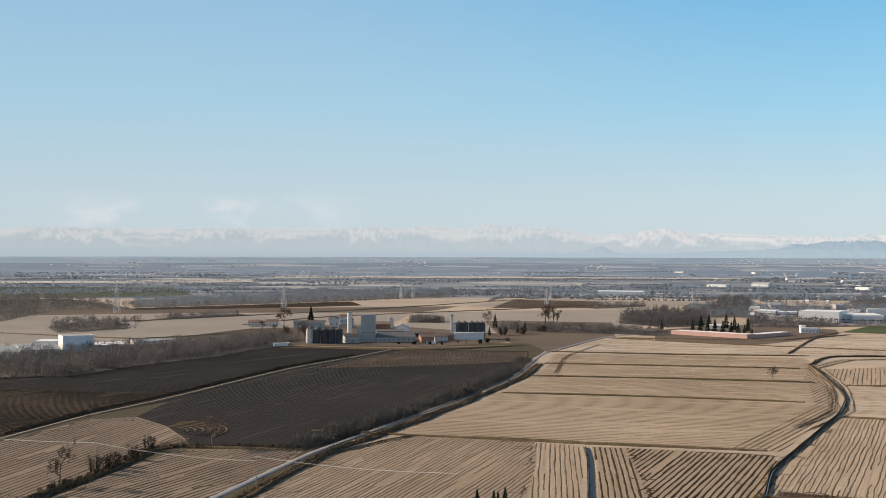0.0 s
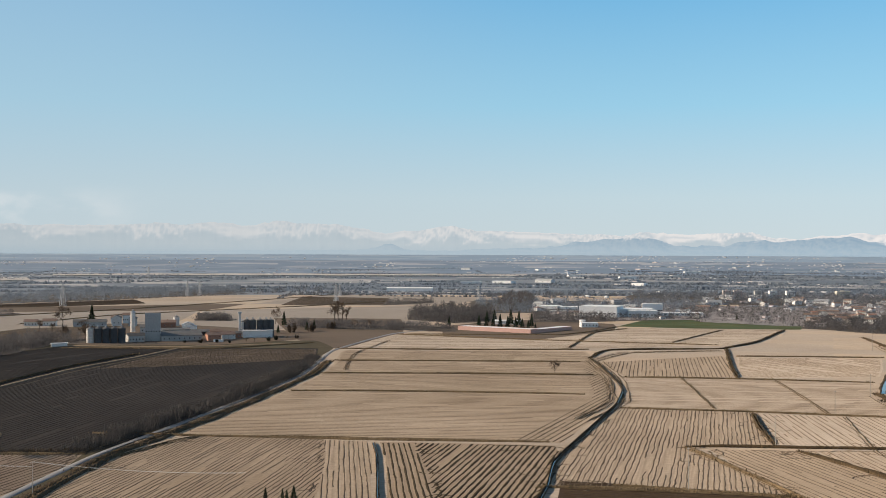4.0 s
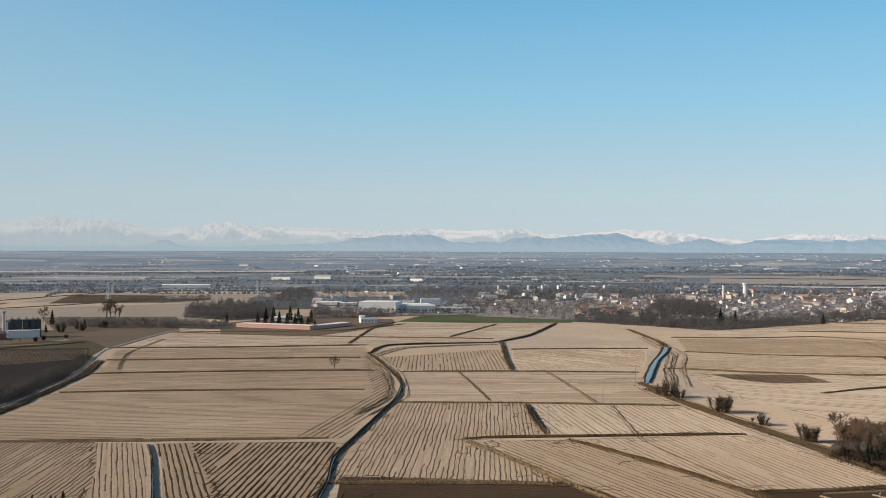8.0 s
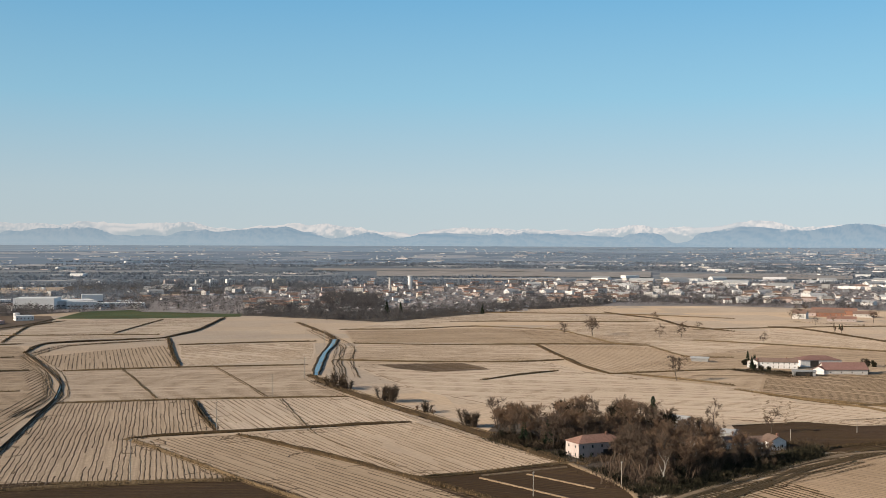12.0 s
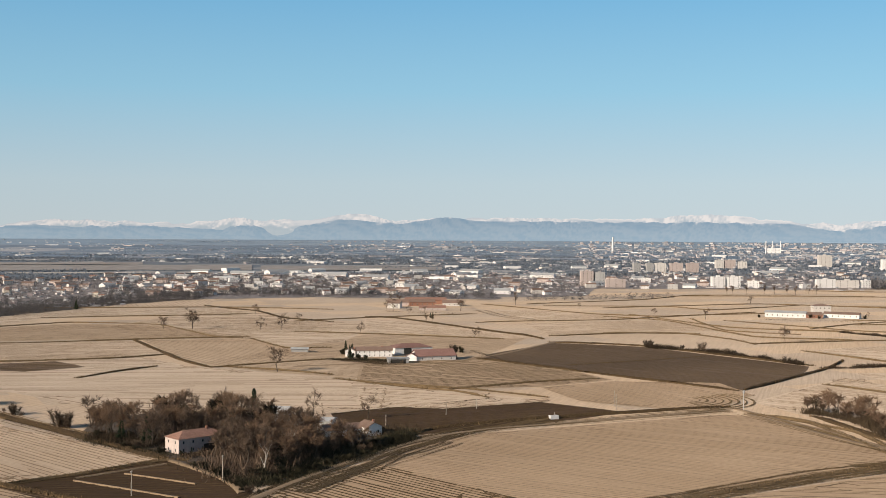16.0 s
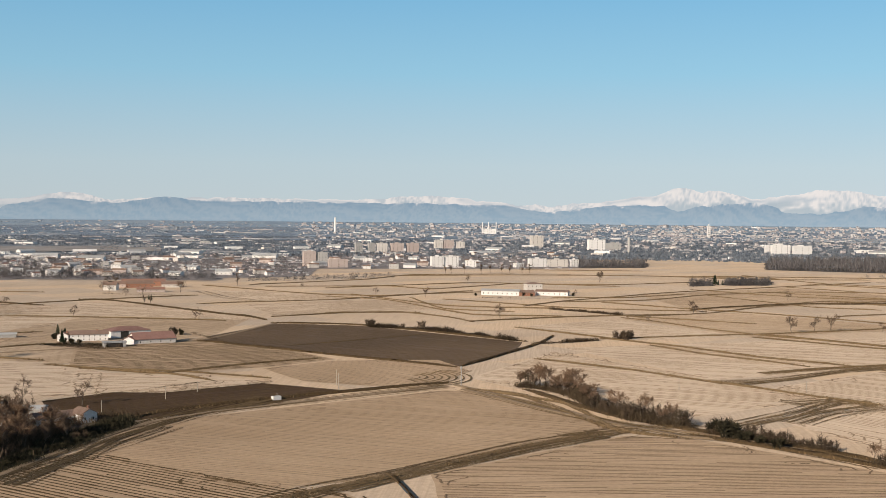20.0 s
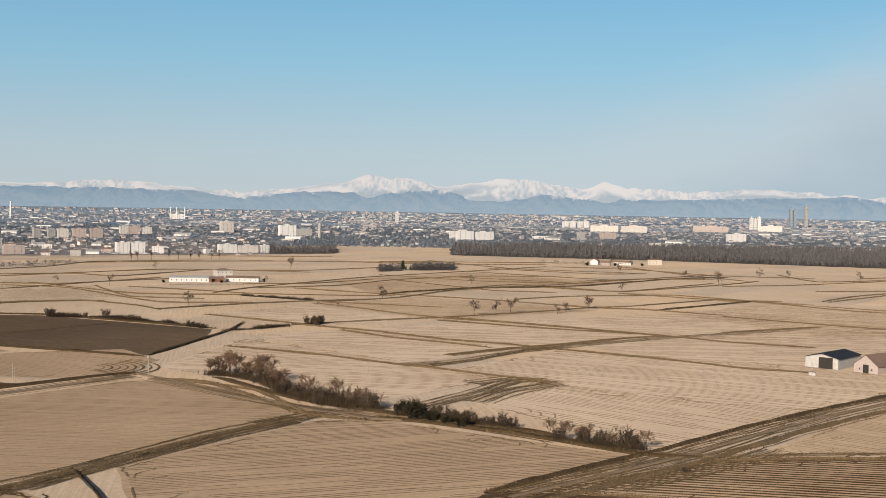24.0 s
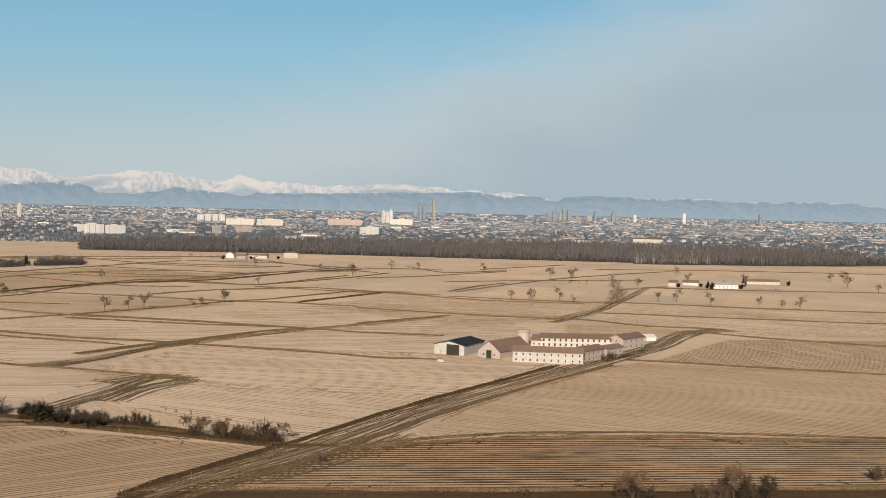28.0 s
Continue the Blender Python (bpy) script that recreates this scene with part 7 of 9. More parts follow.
# ---------------------------------------------------------------- other farms on the plain
house(1092, 377, -80, 37.0, 9.0, 4.3, wall='white', roof='metal', floors=1, cols=8, pitch=0.35, label='long low white farm stable', group='buildings of the white farm', chimney=False)
house(1161, 364, -58, 16.4, 13.0, 8.0, wall='cream', roof='brown', kind='hip', floors=2, cols=4, pitch=0.3, label='tall pale farm granary building', group='buildings of the white farm', chimney=False)
house(1099, 352, -57, 15.0, 9.0, 3.3, wall='brick', roof='brown', floors=1, cols=3, pitch=0.4, label='brown brick cart shed of the white farm', group='buildings of the white farm', chimney=False)
house(1114, 332, -84, 31.6, 9.0, 3.8, wall='white', roof='brown', floors=1, cols=6, pitch=0.35, label='long low white farm outbuilding', group='buildings of the white farm', chimney=False)
house(967, 737, -68, 12.9, 10.0, 5.2, wall='cream', roof='brown', floors=2, cols=3, pitch=0.45, label='cream farmhouse with brown tiled roof', group='buildings of the farm by the town')
house(1008, 762, -54, 22.0, 11.0, 3.6, wall='pink', roof='brown', floors=1, cols=4, pitch=0.45, label='farm barn with a red-brown tiled roof', group='buildings of the farm by the town', chimney=False)
house(1018, 738, -50, 26.0, 12.0, 4.2, wall='brick', roof='brown', floors=1, cols=5, pitch=0.45, label='broad brick farm barn with a red-brown roof', group='buildings of the farm by the town', chimney=False)
house(1038, 714, -58, 20.0, 11.0, 3.4, wall='cream', roof='brown', floors=1, cols=4, pitch=0.42, label='cream farm barn with a brown tiled roof', group='buildings of the farm by the town', chimney=False)
house(1046, 754, -54, 44.0, 12.0, 4.6, wall='brick', roof='rose', floors=1, cols=6, pitch=0.4, label='long brick barn with a faded red roof', group='buildings of the farm by the town', chimney=False)
house(966, 688, -54, 26.0, 9.0, 2.8, wall='pink', roof='rose', floors=1, cols=5, pitch=0.4, label='low pink farm barn with red roof', group='buildings of the farm by the town', chimney=False)
house(1640, -2, -112, 11.0, 8.0, 5.2, wall='white', roof='rose', kind='gy', floors=2, cols=2, pitch=0.5, label='white gabled farmhouse with a red tiled roof', group='buildings of the yellow farm')
house(1628, -17, -96, 12.0, 9.0, 3.8, wall='pink', roof='brown', floors=1, cols=3, pitch=0.5, label='pink farm cottage with a brown roof', group='buildings of the yellow farm')
house(1646, -40, -108, 24.0, 9.0, 4.0, wall='cream', roof='brown', floors=1, cols=5, pitch=0.4, label='long cream farm building with tiled roof', group='buildings of the yellow farm', chimney=False)
house(1671, -85, -81, 19.0, 9.0, 7.1, wall='yellow', roof='brown', kind='hip', floors=2, cols=4, pitch=0.4, label='tall ochre farmhouse with hipped roof', group='buildings of the yellow farm')
house(1150, -441, -123, 8.0, 10.0, 4.1, wall='cream', roof='brown', floors=2, cols=3, pitch=0.45, label='cream farmhouse with brown roof', group='buildings of the far right farm')
house(1171, -469, -113, 16.0, 9.0, 3.0, wall='white', roof='brown', floors=1, cols=6, pitch=0.45, label='low white stable with brown roof', group='buildings of the far right farm', chimney=False)
house(1124, -487, -101, 24.6, 9.0, 4.0, wall='white', roof='metal', floors=1, cols=6, pitch=0.45, label='white farm shed beside dark trees', group='buildings of the far right farm', chimney=False)
house(1199, -562, -103, 34.5, 9.0, 3.1, wall='cream', roof='brown', floors=1, cols=7, pitch=0.45, label='long cream barn with pillars', group='buildings of the far right farm', chimney=False)
house(2653, -955, -117, 68.5, 12.0, 10.6, wall='cream', roof='brown', floors=1, cols=4, pitch=0.45, label='cream farm building beside the wood')
thicket([(1049, 383), (1079, 303)], 3, 2.2, 6, BUSH, 'scrub and garden shrubs along a farm')
thicket([(1564, 4), (1577, -95)], 3, 2.2, 6, BUSH, 'scrub and garden shrubs along a farm')
thicket([(1111, -420), (1112, -542)], 3, 2.2, 6, BUSH, 'scrub and garden shrubs along a farm')
thicket([(921, 711), (939, 643)], 3, 2.2, 6, BUSH, 'scrub and garden shrubs along a farm')
plant('round', 1194, -474, 9.7, RND)
plant('round', 1205, -544, 8.7, RND)
plant('round', 1644, -50, 7.0, RND)
plant('round', 1653, -26, 7.0, RND)
plant('round', 1136, 314, 4.4, RND)
plant('round', 1000, 677, 8.0, RND)
plant('round', 936, 676, 5.4, RND)
plant('round', 946, 721, 6.7, RND)

# ---------------------------------------------------------------- the grain mill
# cream on the end silo stands for the sun on it
silo(-109, 976, 2.9, 11.5, wall='cream', cone=0.6)
silo(-103, 976, 2.9, 11.5, wall='dark_steel', cone=0.6)
silo(-97, 976, 2.9, 11.5, wall='dark_steel', cone=0.6)
silo(-91, 976, 2.9, 11.5, wall='dark_steel', cone=0.6)
silo(-85, 976, 2.9, 11.5, wall='dark_steel', cone=0.6)
house(-62, 989, 2, 12.1, 6.5, 22.4, wall='grey', roof='flat', kind='flat', floors=1, cols=6, label='tall windowless concrete mill tower', group='buildings of the grain mill', category='mill tower', name='mill_tower', sides=False)
# grey wall colour dulls this white annex as its shade would
house(-74, 980, 19, 12.8, 9.0, 5.1, wall='grey', roof='dark', kind='gx', floors=1, cols=5, label='low white annex of the mill, greyed for its shade', group='buildings of the grain mill', chimney=False)
house(-39, 990, 14, 32.8, 20.0, 4.2, wall='grey', roof='dark', kind='gx', floors=1, cols=8, pitch=0.3, label='long grey mill warehouse', group='buildings of the grain mill', category='warehouse', name='warehouse', chimney=False)
house(-39, 1114, 2, 10.5, 10.0, 5.2, wall='white', roof='metal', kind='gy', floors=1, cols=2, label='white gabled mill store', group='buildings of the grain mill', chimney=False)
house(-13, 987, 16, 11.1, 9.0, 4.6, wall='brick', roof='brown', floors=2, cols=3, label='brick house beside the mill', group='buildings of the grain mill')
house(-2, 1000, 15, 11.2, 9.0, 4.2, wall='cream', roof='brown', floors=2, cols=3, label='cream house beside the mill', group='buildings of the grain mill')
house(-10, 972, 2, 7.8, 3.0, 1.8, wall='white', roof='flat', kind='flat', floors=0, label='low white wall building by the field', group='buildings of the grain mill', category='shed', name='shed', chimney=False)
silo(-86, 1098, 2.1, 18.6, wall='cream', cone=0.3)
silo(-52, 1180, 2.8, 8.9, wall='cream', cone=0.3)
silo(9, 1030, 1.9, 12.6, wall='cream', cone=0.6)
silo(13, 1030, 2.8, 14.0, wall='dark_steel', cone=0.5)
silo(18, 1030, 2.8, 14.1, wall='dark_steel', cone=0.5)
silo(24, 1030, 2.8, 14.1, wall='dark_steel', cone=0.5)
silo(29, 1030, 2.8, 14.1, wall='dark_steel', cone=0.5)
silo(33, 1030, 2.8, 14.1, wall='dark_steel', cone=0.5)
house(22, 1017, 2, 24.4, 6.0, 5.7, wall='white', roof='metal', kind='gx', floors=0, pitch=0.2, label='low white loading shed below the silos', group='buildings of the grain mill', category='shed', name='shed', chimney=False)
house(-112, 1224, 2, 9.8, 10.0, 5.2, wall='white', roof='brown', floors=1, cols=4, label='building in the yard of the grain mill', group='buildings of the grain mill')
house(-103, 1233, 2, 6.9, 10.0, 7.6, wall='white', roof='brown', floors=1, cols=4, label='building in the yard of the grain mill', group='buildings of the grain mill')
house(-171, 1194, 2, 12.3, 10.0, 4.5, wall='cream', roof='brown', floors=1, cols=4, label='building in the yard of the grain mill', group='buildings of the grain mill')
house(-132, 1178, 2, 30.4, 10.0, 4.5, wall='grey', roof='dark', floors=1, cols=4, label='building in the yard of the grain mill', group='buildings of the grain mill')
house(-65, 1154, 2, 27.1, 10.0, 4.9, wall='brick', roof='brown', floors=1, cols=4, label='building in the yard of the grain mill', group='buildings of the grain mill')
house(-71, 1083, 2, 15.3, 10.0, 5.1, wall='grey', roof='dark', floors=1, cols=4, label='building in the yard of the grain mill', group='buildings of the grain mill')
house(-188, 1193, 2, 12.3, 10.0, 4.0, wall='cream', roof='brown', floors=1, cols=4, label='building in the yard of the grain mill', group='buildings of the grain mill')
house(-108, 1183, 2, 8.5, 12.0, 8.0, wall='cream', roof='dark', kind='gy', floors=1, cols=2, pitch=0.5, label='cream gabled granary of the mill', group='buildings of the grain mill', chimney=False)
house(-93, 1183, 2, 7.5, 12.0, 7.5, wall='grey', roof='dark', kind='gy', floors=1, cols=2, pitch=0.5, label='grey gabled granary of the mill', group='buildings of the grain mill', chimney=False)
house(-47, 1060, 8, 24.0, 9.0, 4.4, wall='grey', roof='dark', floors=0, pitch=0.25, label='long low shed with an old dark roof', group='buildings of the grain mill', category='shed', name='shed', chimney=False)
house(-36, 1086, -4, 10.5, 8.0, 5.4, wall='white', roof='metal', kind='gy', floors=1, cols=2, pitch=0.4, label='small white mill office', group='buildings of the grain mill', chimney=False)
house(-24, 1048, 10, 18.0, 8.0, 3.8, wall='grey', roof='dark', floors=0, pitch=0.3, label='low open shed with an old dark roof', group='buildings of the grain mill', category='shed', name='shed', chimney=False, gate=(0, 9, 3))
house(-12, 1033, 6, 10.0, 8.0, 4.4, wall='brick', roof='brown', floors=1, cols=2, label='brick workshop of the mill', group='buildings of the grain mill', chimney=False)
house(2, 1014, 10, 13.0, 7.0, 4.0, wall='brick', roof='dark', floors=1, cols=3, label='low brick store of the mill', group='buildings of the grain mill', chimney=False)
column('bucket_elevator', 7, 1026, 0.9, 0.9, 21.0, 'steel', 'slim steel bucket elevator beside the silos', 'elevator', 0.4)
row_of(['round', 'red', 'bush'], [(-168, 1120), (-130, 1100), (-112, 1040), (-118, 1000)], 11, 7.5, side=4)
row_of(['bush', 'ivy', 'small'], [(-30, 968), (-8, 963), (30, 975), (48, 1000)], 9, 3.6, side=3)
row_of(['round', 'bush', 'fir'], [(34, 1060), (60, 1090), (95, 1120), (130, 1130)], 13, 7.5, side=4)
house(-128, 946, 20, 11.7, 3.0, 2.2, wall='white', roof='pale', kind='gx', floors=0, pitch=0.2, label='long white trailer parked by the trees', category='trailer', name='trailer', chimney=False)

# ---------------------------------------------------------------- the works at the edge of the wood
house(-269, 885, 28, 22.3, 18.0, 12.2, wall='white', roof='flat', kind='flat', floors=0, label='tall blank white factory block behind trees', group='buildings of the works', category='factory', name='factory', chimney=False)
house(-249, 905, 27, 27.3, 35.0, 4.0, wall='grey', roof='pale', kind='flat', floors=0, label='grey factory hall with a white roof', group='buildings of the works', category='factory', name='factory', chimney=False)
house(-285, 851, 30, 26.4, 40.0, 4.6, wall='grey', roof='metal', kind='gx', floors=1, cols=6, pitch=0.15, label='grey factory hall with a sheet roof', group='buildings of the works', category='factory', name='factory', chimney=False)
house(-307, 819, 31, 34.8, 40.0, 4.9, wall='white', roof='metal', kind='gx', floors=1, cols=7, pitch=0.15, label='white factory hall with a grey roof', group='buildings of the works', category='factory', name='factory', chimney=False)
house(-310, 947, 6, 26.0, 25.0, 3.3, wall='white', roof='pale', kind='flat', floors=0, label='low pale factory store building', group='buildings of the works', category='factory', name='factory', chimney=False)
house(-230, 961, 25, 35.9, 14.0, 2.8, wall='cream', roof='metal', kind='gx', floors=0, pitch=0.15, label='low sheds behind bare trees', group='buildings of the works', category='shed', name='shed', chimney=False)
house(234, 1064, -45, 78.0, 14.0, 3.6, wall='salmon', roof='pale', kind='flat', floors=0, label='long low pink-walled stores building with a pale roof', group='buildings of the walled works', category='stores building', name='stores_building', chimney=False)
house(287, 1058, 41, 65.8, 12.0, 3.1, wall='salmon', roof='pale', kind='flat', floors=0, label='long low brick stores building with a pale roof', group='buildings of the walled works', category='stores building', name='stores_building', chimney=False)
house(270, 1165, -23, 24.4, 10.0, 3.4, wall='white', roof='pale', kind='gx', floors=0, pitch=0.15, label='white sheet-roofed shed behind the stores', group='buildings of the walled works', category='shed', name='shed', chimney=False)
house(339, 1111, -7, 16.2, 12.0, 4.4, wall='white', roof='pale', kind='flat', floors=1, cols=5, label='white tank house beside the stores', group='buildings of the walled works', category='shed', name='shed', chimney=False)
column('storage_tank', 336, 1126, 2.8, 2.8, 6.2, 'white', 'white upright storage tank', 'tank', 0.0)
house(376, 1408, -27, 24.9, 30.0, 6.2, wall='white', roof='pale', kind='flat', floors=1, cols=8, label='large white factory hall with a flat pale roof', group='white factory halls', category='factory', name='factory', chimney=False, win=WIN_WIDE)
house(398, 1275, -29, 42.1, 40.0, 11.9, wall='white', roof='pale', kind='flat', floors=1, cols=8, label='large white factory hall with a flat pale roof', group='white factory halls', category='factory', name='factory', chimney=False, win=WIN_WIDE)
house(444, 1277, -7, 41.7, 40.0, 8.3, wall='white', roof='pale', kind='flat', floors=1, cols=8, label='large white factory hall with a flat pale roof', group='white factory halls', category='factory', name='factory', chimney=False, win=WIN_WIDE)
house(446, 1264, -17, 31.5, 30.0, 7.6, wall='white', roof='pale', kind='flat', floors=1, cols=8, label='large white factory hall with a flat pale roof', group='white factory halls', category='factory', name='factory', chimney=False, win=WIN_WIDE)
house(480, 1327, -17, 23.3, 14.0, 12.0, wall='white', roof='pale', kind='flat', floors=1, cols=8, label='large white factory hall with a flat pale roof', group='white factory halls', category='factory', name='factory', chimney=False, win=WIN_WIDE)
house(398, 1392, -17, 21.7, 25.0, 5.5, wall='white', roof='pale', kind='flat', floors=1, cols=8, label='large white factory hall with a flat pale roof', group='white factory halls', category='factory', name='factory', chimney=False, win=WIN_WIDE)
house(497, 1284, -17, 52.0, 20.0, 3.9, wall='white', roof='pale', kind='flat', floors=1, cols=8, label='large white factory hall with a flat pale roof', group='white factory halls', category='factory', name='factory', chimney=False, win=WIN_WIDE)
house(306, 2078, -16, 80.0, 18.0, 5.9, wall='white', roof='pale', kind='gx', floors=0, pitch=0.15, label='very long low white shed on the plain', category='shed', name='shed', chimney=False)

# ---------------------------------------------------------------- landmarks of village and town
block(747, 1735, -16, 11.6, 14.0, 12.4, wall='pink', floors=5, cols=3, balcony=True)
block(763, 1730, -16, 12.5, 14.0, 12.5, wall='pink', floors=5, cols=3, balcony=True)
block(792, 1722, -16, 9.9, 14.0, 12.5, wall='grey', floors=5, cols=3, balcony=True)
block(813, 1716, -16, 9.9, 14.0, 12.5, wall='white', floors=5, cols=3, balcony=True)
block(839, 1709, -16, 12.6, 14.0, 12.5, wall='white', floors=5, cols=3, balcony=True)
block(914, 1688, -16, 20.0, 14.0, 12.6, wall='yellow', floors=5, cols=3, balcony=True)
column('water_tower', 1036, 1502, 3.4, 3.3, 20.6, 'white', 'tall white cylindrical water tower', 'water tower', 0.5)
column('bell_tower', 1005, 1511, 1.9, 1.7, 17.9, 'cream', 'slim cream church bell tower', 'bell tower', 0.0)
block(1584, 846, -51, 18.0, 13.2, 22.0, wall='pink', floors=9, cols=3, balcony=False)
block(1596, 831, -51, 14.7, 12.2, 20.3, wall='grey', floors=9, cols=3, balcony=False)
block(1558, 786, -51, 28.4, 7.4, 12.3, wall='pink', floors=5, cols=3, balcony=False)
block(1652, 668, -51, 18.9, 9.6, 15.9, wall='white', floors=6, cols=3, balcony=False)
block(1666, 651, -51, 19.8, 9.6, 16.0, wall='white', floors=6, cols=3, balcony=False)
block(2241, 1082, -48, 14.5, 11.2, 18.7, wall='grey', floors=8, cols=3, balcony=False)
block(2259, 1062, -48, 13.4, 11.3, 18.8, wall='grey', floors=8, cols=3, balcony=False)
block(2274, 1045, -49, 21.9, 11.3, 18.8, wall='cream', floors=8, cols=3, balcony=False)
block(2296, 1020, -49, 26.8, 11.3, 18.9, wall='pink', floors=8, cols=3, balcony=False)
block(2318, 994, -50, 24.5, 11.4, 19.0, wall='pink', floors=8, cols=3, balcony=False)
block(2621, 1058, -53, 18.9, 11.2, 18.6, wall='cream', floors=7, cols=3, balcony=False)
block(2636, 1039, -53, 24.4, 11.2, 18.7, wall='pink', floors=7, cols=3, balcony=False)
block(2653, 1016, -53, 20.3, 10.7, 16.0, wall='cream', floors=6, cols=3, balcony=False)
block(2868, 893, -56, 30.9, 17.0, 28.3, wall='cream', floors=9, cols=3, balcony=False)
block(2717, 701, -55, 39.3, 15.1, 25.1, wall='white', floors=6, cols=3, balcony=False)
block(2740, 669, -55, 39.3, 10.6, 17.3, wall='grey', floors=5, cols=3, balcony=False)
block(1751, 544, -51, 28.1, 7.8, 12.9, wall='white', floors=5, cols=3, balcony=False)
block(1771, 519, -51, 33.6, 6.9, 11.3, wall='cream', floors=4, cols=3, balcony=False)
block(1789, 497, -51, 13.3, 7.0, 11.4, wall='white', floors=4, cols=3, balcony=False)
block(2716, 287, -58, 40.0, 12.3, 20.6, wall='white', floors=5, cols=3, balcony=False)
block(2741, 246, -58, 44.8, 10.9, 18.1, wall='white', floors=5, cols=3, balcony=False)
block(1684, 628, -61, 15.6, 6.8, 10.1, wall='white', floors=4, cols=3, balcony=False)
block(1714, 695, -60, 19.6, 8.4, 13.9, wall='white', floors=6, cols=3, balcony=False)
block(1725, 676, -60, 17.5, 8.4, 13.9, wall='white', floors=6, cols=3, balcony=False)
block(2869, 26, -61, 16.8, 11.3, 18.9, wall='grey', floors=7, cols=3, balcony=False)
block(2976, -39, -63, 39.5, 11.2, 16.8, wall='pink', floors=5, cols=3, balcony=False)
block(3731, 83, -67, 16.4, 14.0, 21.1, wall='white', floors=8, cols=3, balcony=False)
block(3740, 62, -67, 18.3, 14.1, 21.1, wall='white', floors=8, cols=3, balcony=False)
block(3749, 40, -67, 16.5, 14.1, 21.2, wall='white', floors=8, cols=3, balcony=False)
block(3757, 20, -68, 16.6, 14.1, 21.2, wall='white', floors=8, cols=3, balcony=False)
block(2786, 305, -61, 52.7, 11.1, 18.5, wall='white', floors=5, cols=3, balcony=False)
block(2778, 252, -61, 51.9, 10.5, 17.1, wall='white', floors=5, cols=3, balcony=False)
block(2951, -344, -68, 47.4, 11.7, 19.6, wall='white', floors=6, cols=3, balcony=False)
block(3510, -32, -92, 80.3, 13.2, 18.2, wall='cream', floors=5, cols=3, balcony=False)
block(3509, -117, -95, 73.0, 13.2, 18.2, wall='cream', floors=5, cols=3, balcony=False)
block(3627, -345, -90, 102.6, 13.7, 17.1, wall='pink', floors=5, cols=3, balcony=False)
block(3719, -530, -102, 70.8, 14.1, 17.7, wall='cream', floors=5, cols=3, balcony=False)
column('chimney_stack', 3534, 1795, 3.7, 2.6, 48.2, 'white', 'tall pale industrial chimney stack', 'chimney stack', 0.0)
column('tower_mast', 2627, 606, 3.3, 3.1, 34.3, 'grey', 'grey concrete water tower', 'water tower', 0.0)
column('chimney_stack', 3693, 1338, 1.8, 1.5, 38.6, 'white', 'slim pale chimney of a power plant', 'chimney stack', 0.0)
column('chimney_stack', 3703, 1321, 1.8, 1.5, 38.6, 'white', 'slim pale chimney of a power plant', 'chimney stack', 0.0)
column('chimney_stack', 3716, 1299, 1.9, 1.5, 38.6, 'white', 'slim pale chimney of a power plant', 'chimney stack', 0.0)
block(3705, 1318, -61, 47.1, 14.8, 16.7, wall='white', floors=3, cols=4, balcony=False, label='pale power plant hall')
block(4042, -643, -77, 11.4, 9.6, 60.0, wall='glass', floors=6, cols=2, balcony=False, label='far glass office skyscraper of the city', group='city skyscrapers', category='skyscraper', win=WIN_WIDE)
block(4045, -655, -77, 9.4, 9.6, 56.0, wall='glass', floors=6, cols=2, balcony=False, label='far glass office skyscraper of the city', group='city skyscrapers', category='skyscraper', win=WIN_WIDE)
block(4053, -692, -77, 11.5, 9.7, 67.0, wall='grey', floors=6, cols=2, balcony=False, label='far pale office skyscraper of the city', group='city skyscrapers', category='skyscraper', win=WIN_WIDE)
block(3829, -490, -74, 9.9, 9.1, 37.7, wall='white', floors=6, cols=2, balcony=False, label='far pale office skyscraper of the city', group='city skyscrapers', category='skyscraper', win=WIN_WIDE)
block(3832, -502, -74, 8.9, 9.1, 34.1, wall='white', floors=6, cols=2, balcony=False, label='far pale office skyscraper of the city', group='city skyscrapers', category='skyscraper', win=WIN_WIDE)
block(3836, -514, -74, 9.9, 9.1, 39.6, wall='white', floors=6, cols=2, balcony=False, label='far pale office skyscraper of the city', group='city skyscrapers', category='skyscraper', win=WIN_WIDE)
block(4162, -1122, -83, 10.9, 10.1, 26.3, wall='glass', floors=6, cols=2, balcony=False, label='far glass office skyscraper of the city', group='city skyscrapers', category='skyscraper', win=WIN_WIDE)
block(4130, -1141, -83, 17.3, 10.1, 34.3, wall='glass', floors=6, cols=2, balcony=False, label='far glass office skyscraper of the city', group='city skyscrapers', category='skyscraper', win=WIN_WIDE)
block(4133, -1160, -83, 8.6, 10.1, 28.3, wall='grey', floors=6, cols=2, balcony=False, label='far pale office skyscraper of the city', group='city skyscrapers', category='skyscraper', win=WIN_WIDE)
block(4134, -1175, -84, 13.0, 10.1, 44.5, wall='glass', floors=6, cols=2, balcony=False, label='far glass office skyscraper of the city', group='city skyscrapers', category='skyscraper', win=WIN_WIDE)
block(4137, -1196, -84, 15.1, 10.1, 40.5, wall='glass', floors=6, cols=2, balcony=False, label='far glass office skyscraper of the city', group='city skyscrapers', category='skyscraper', win=WIN_WIDE)
block(4144, -1271, -85, 19.5, 10.2, 20.4, wall='grey', floors=6, cols=2, balcony=False, label='far pale office skyscraper of the city', group='city skyscrapers', category='skyscraper', win=WIN_WIDE)
block(4146, -1293, -85, 6.5, 10.2, 36.7, wall='glass', floors=6, cols=2, balcony=False, label='far glass office skyscraper of the city', group='city skyscrapers', category='skyscraper', win=WIN_WIDE)
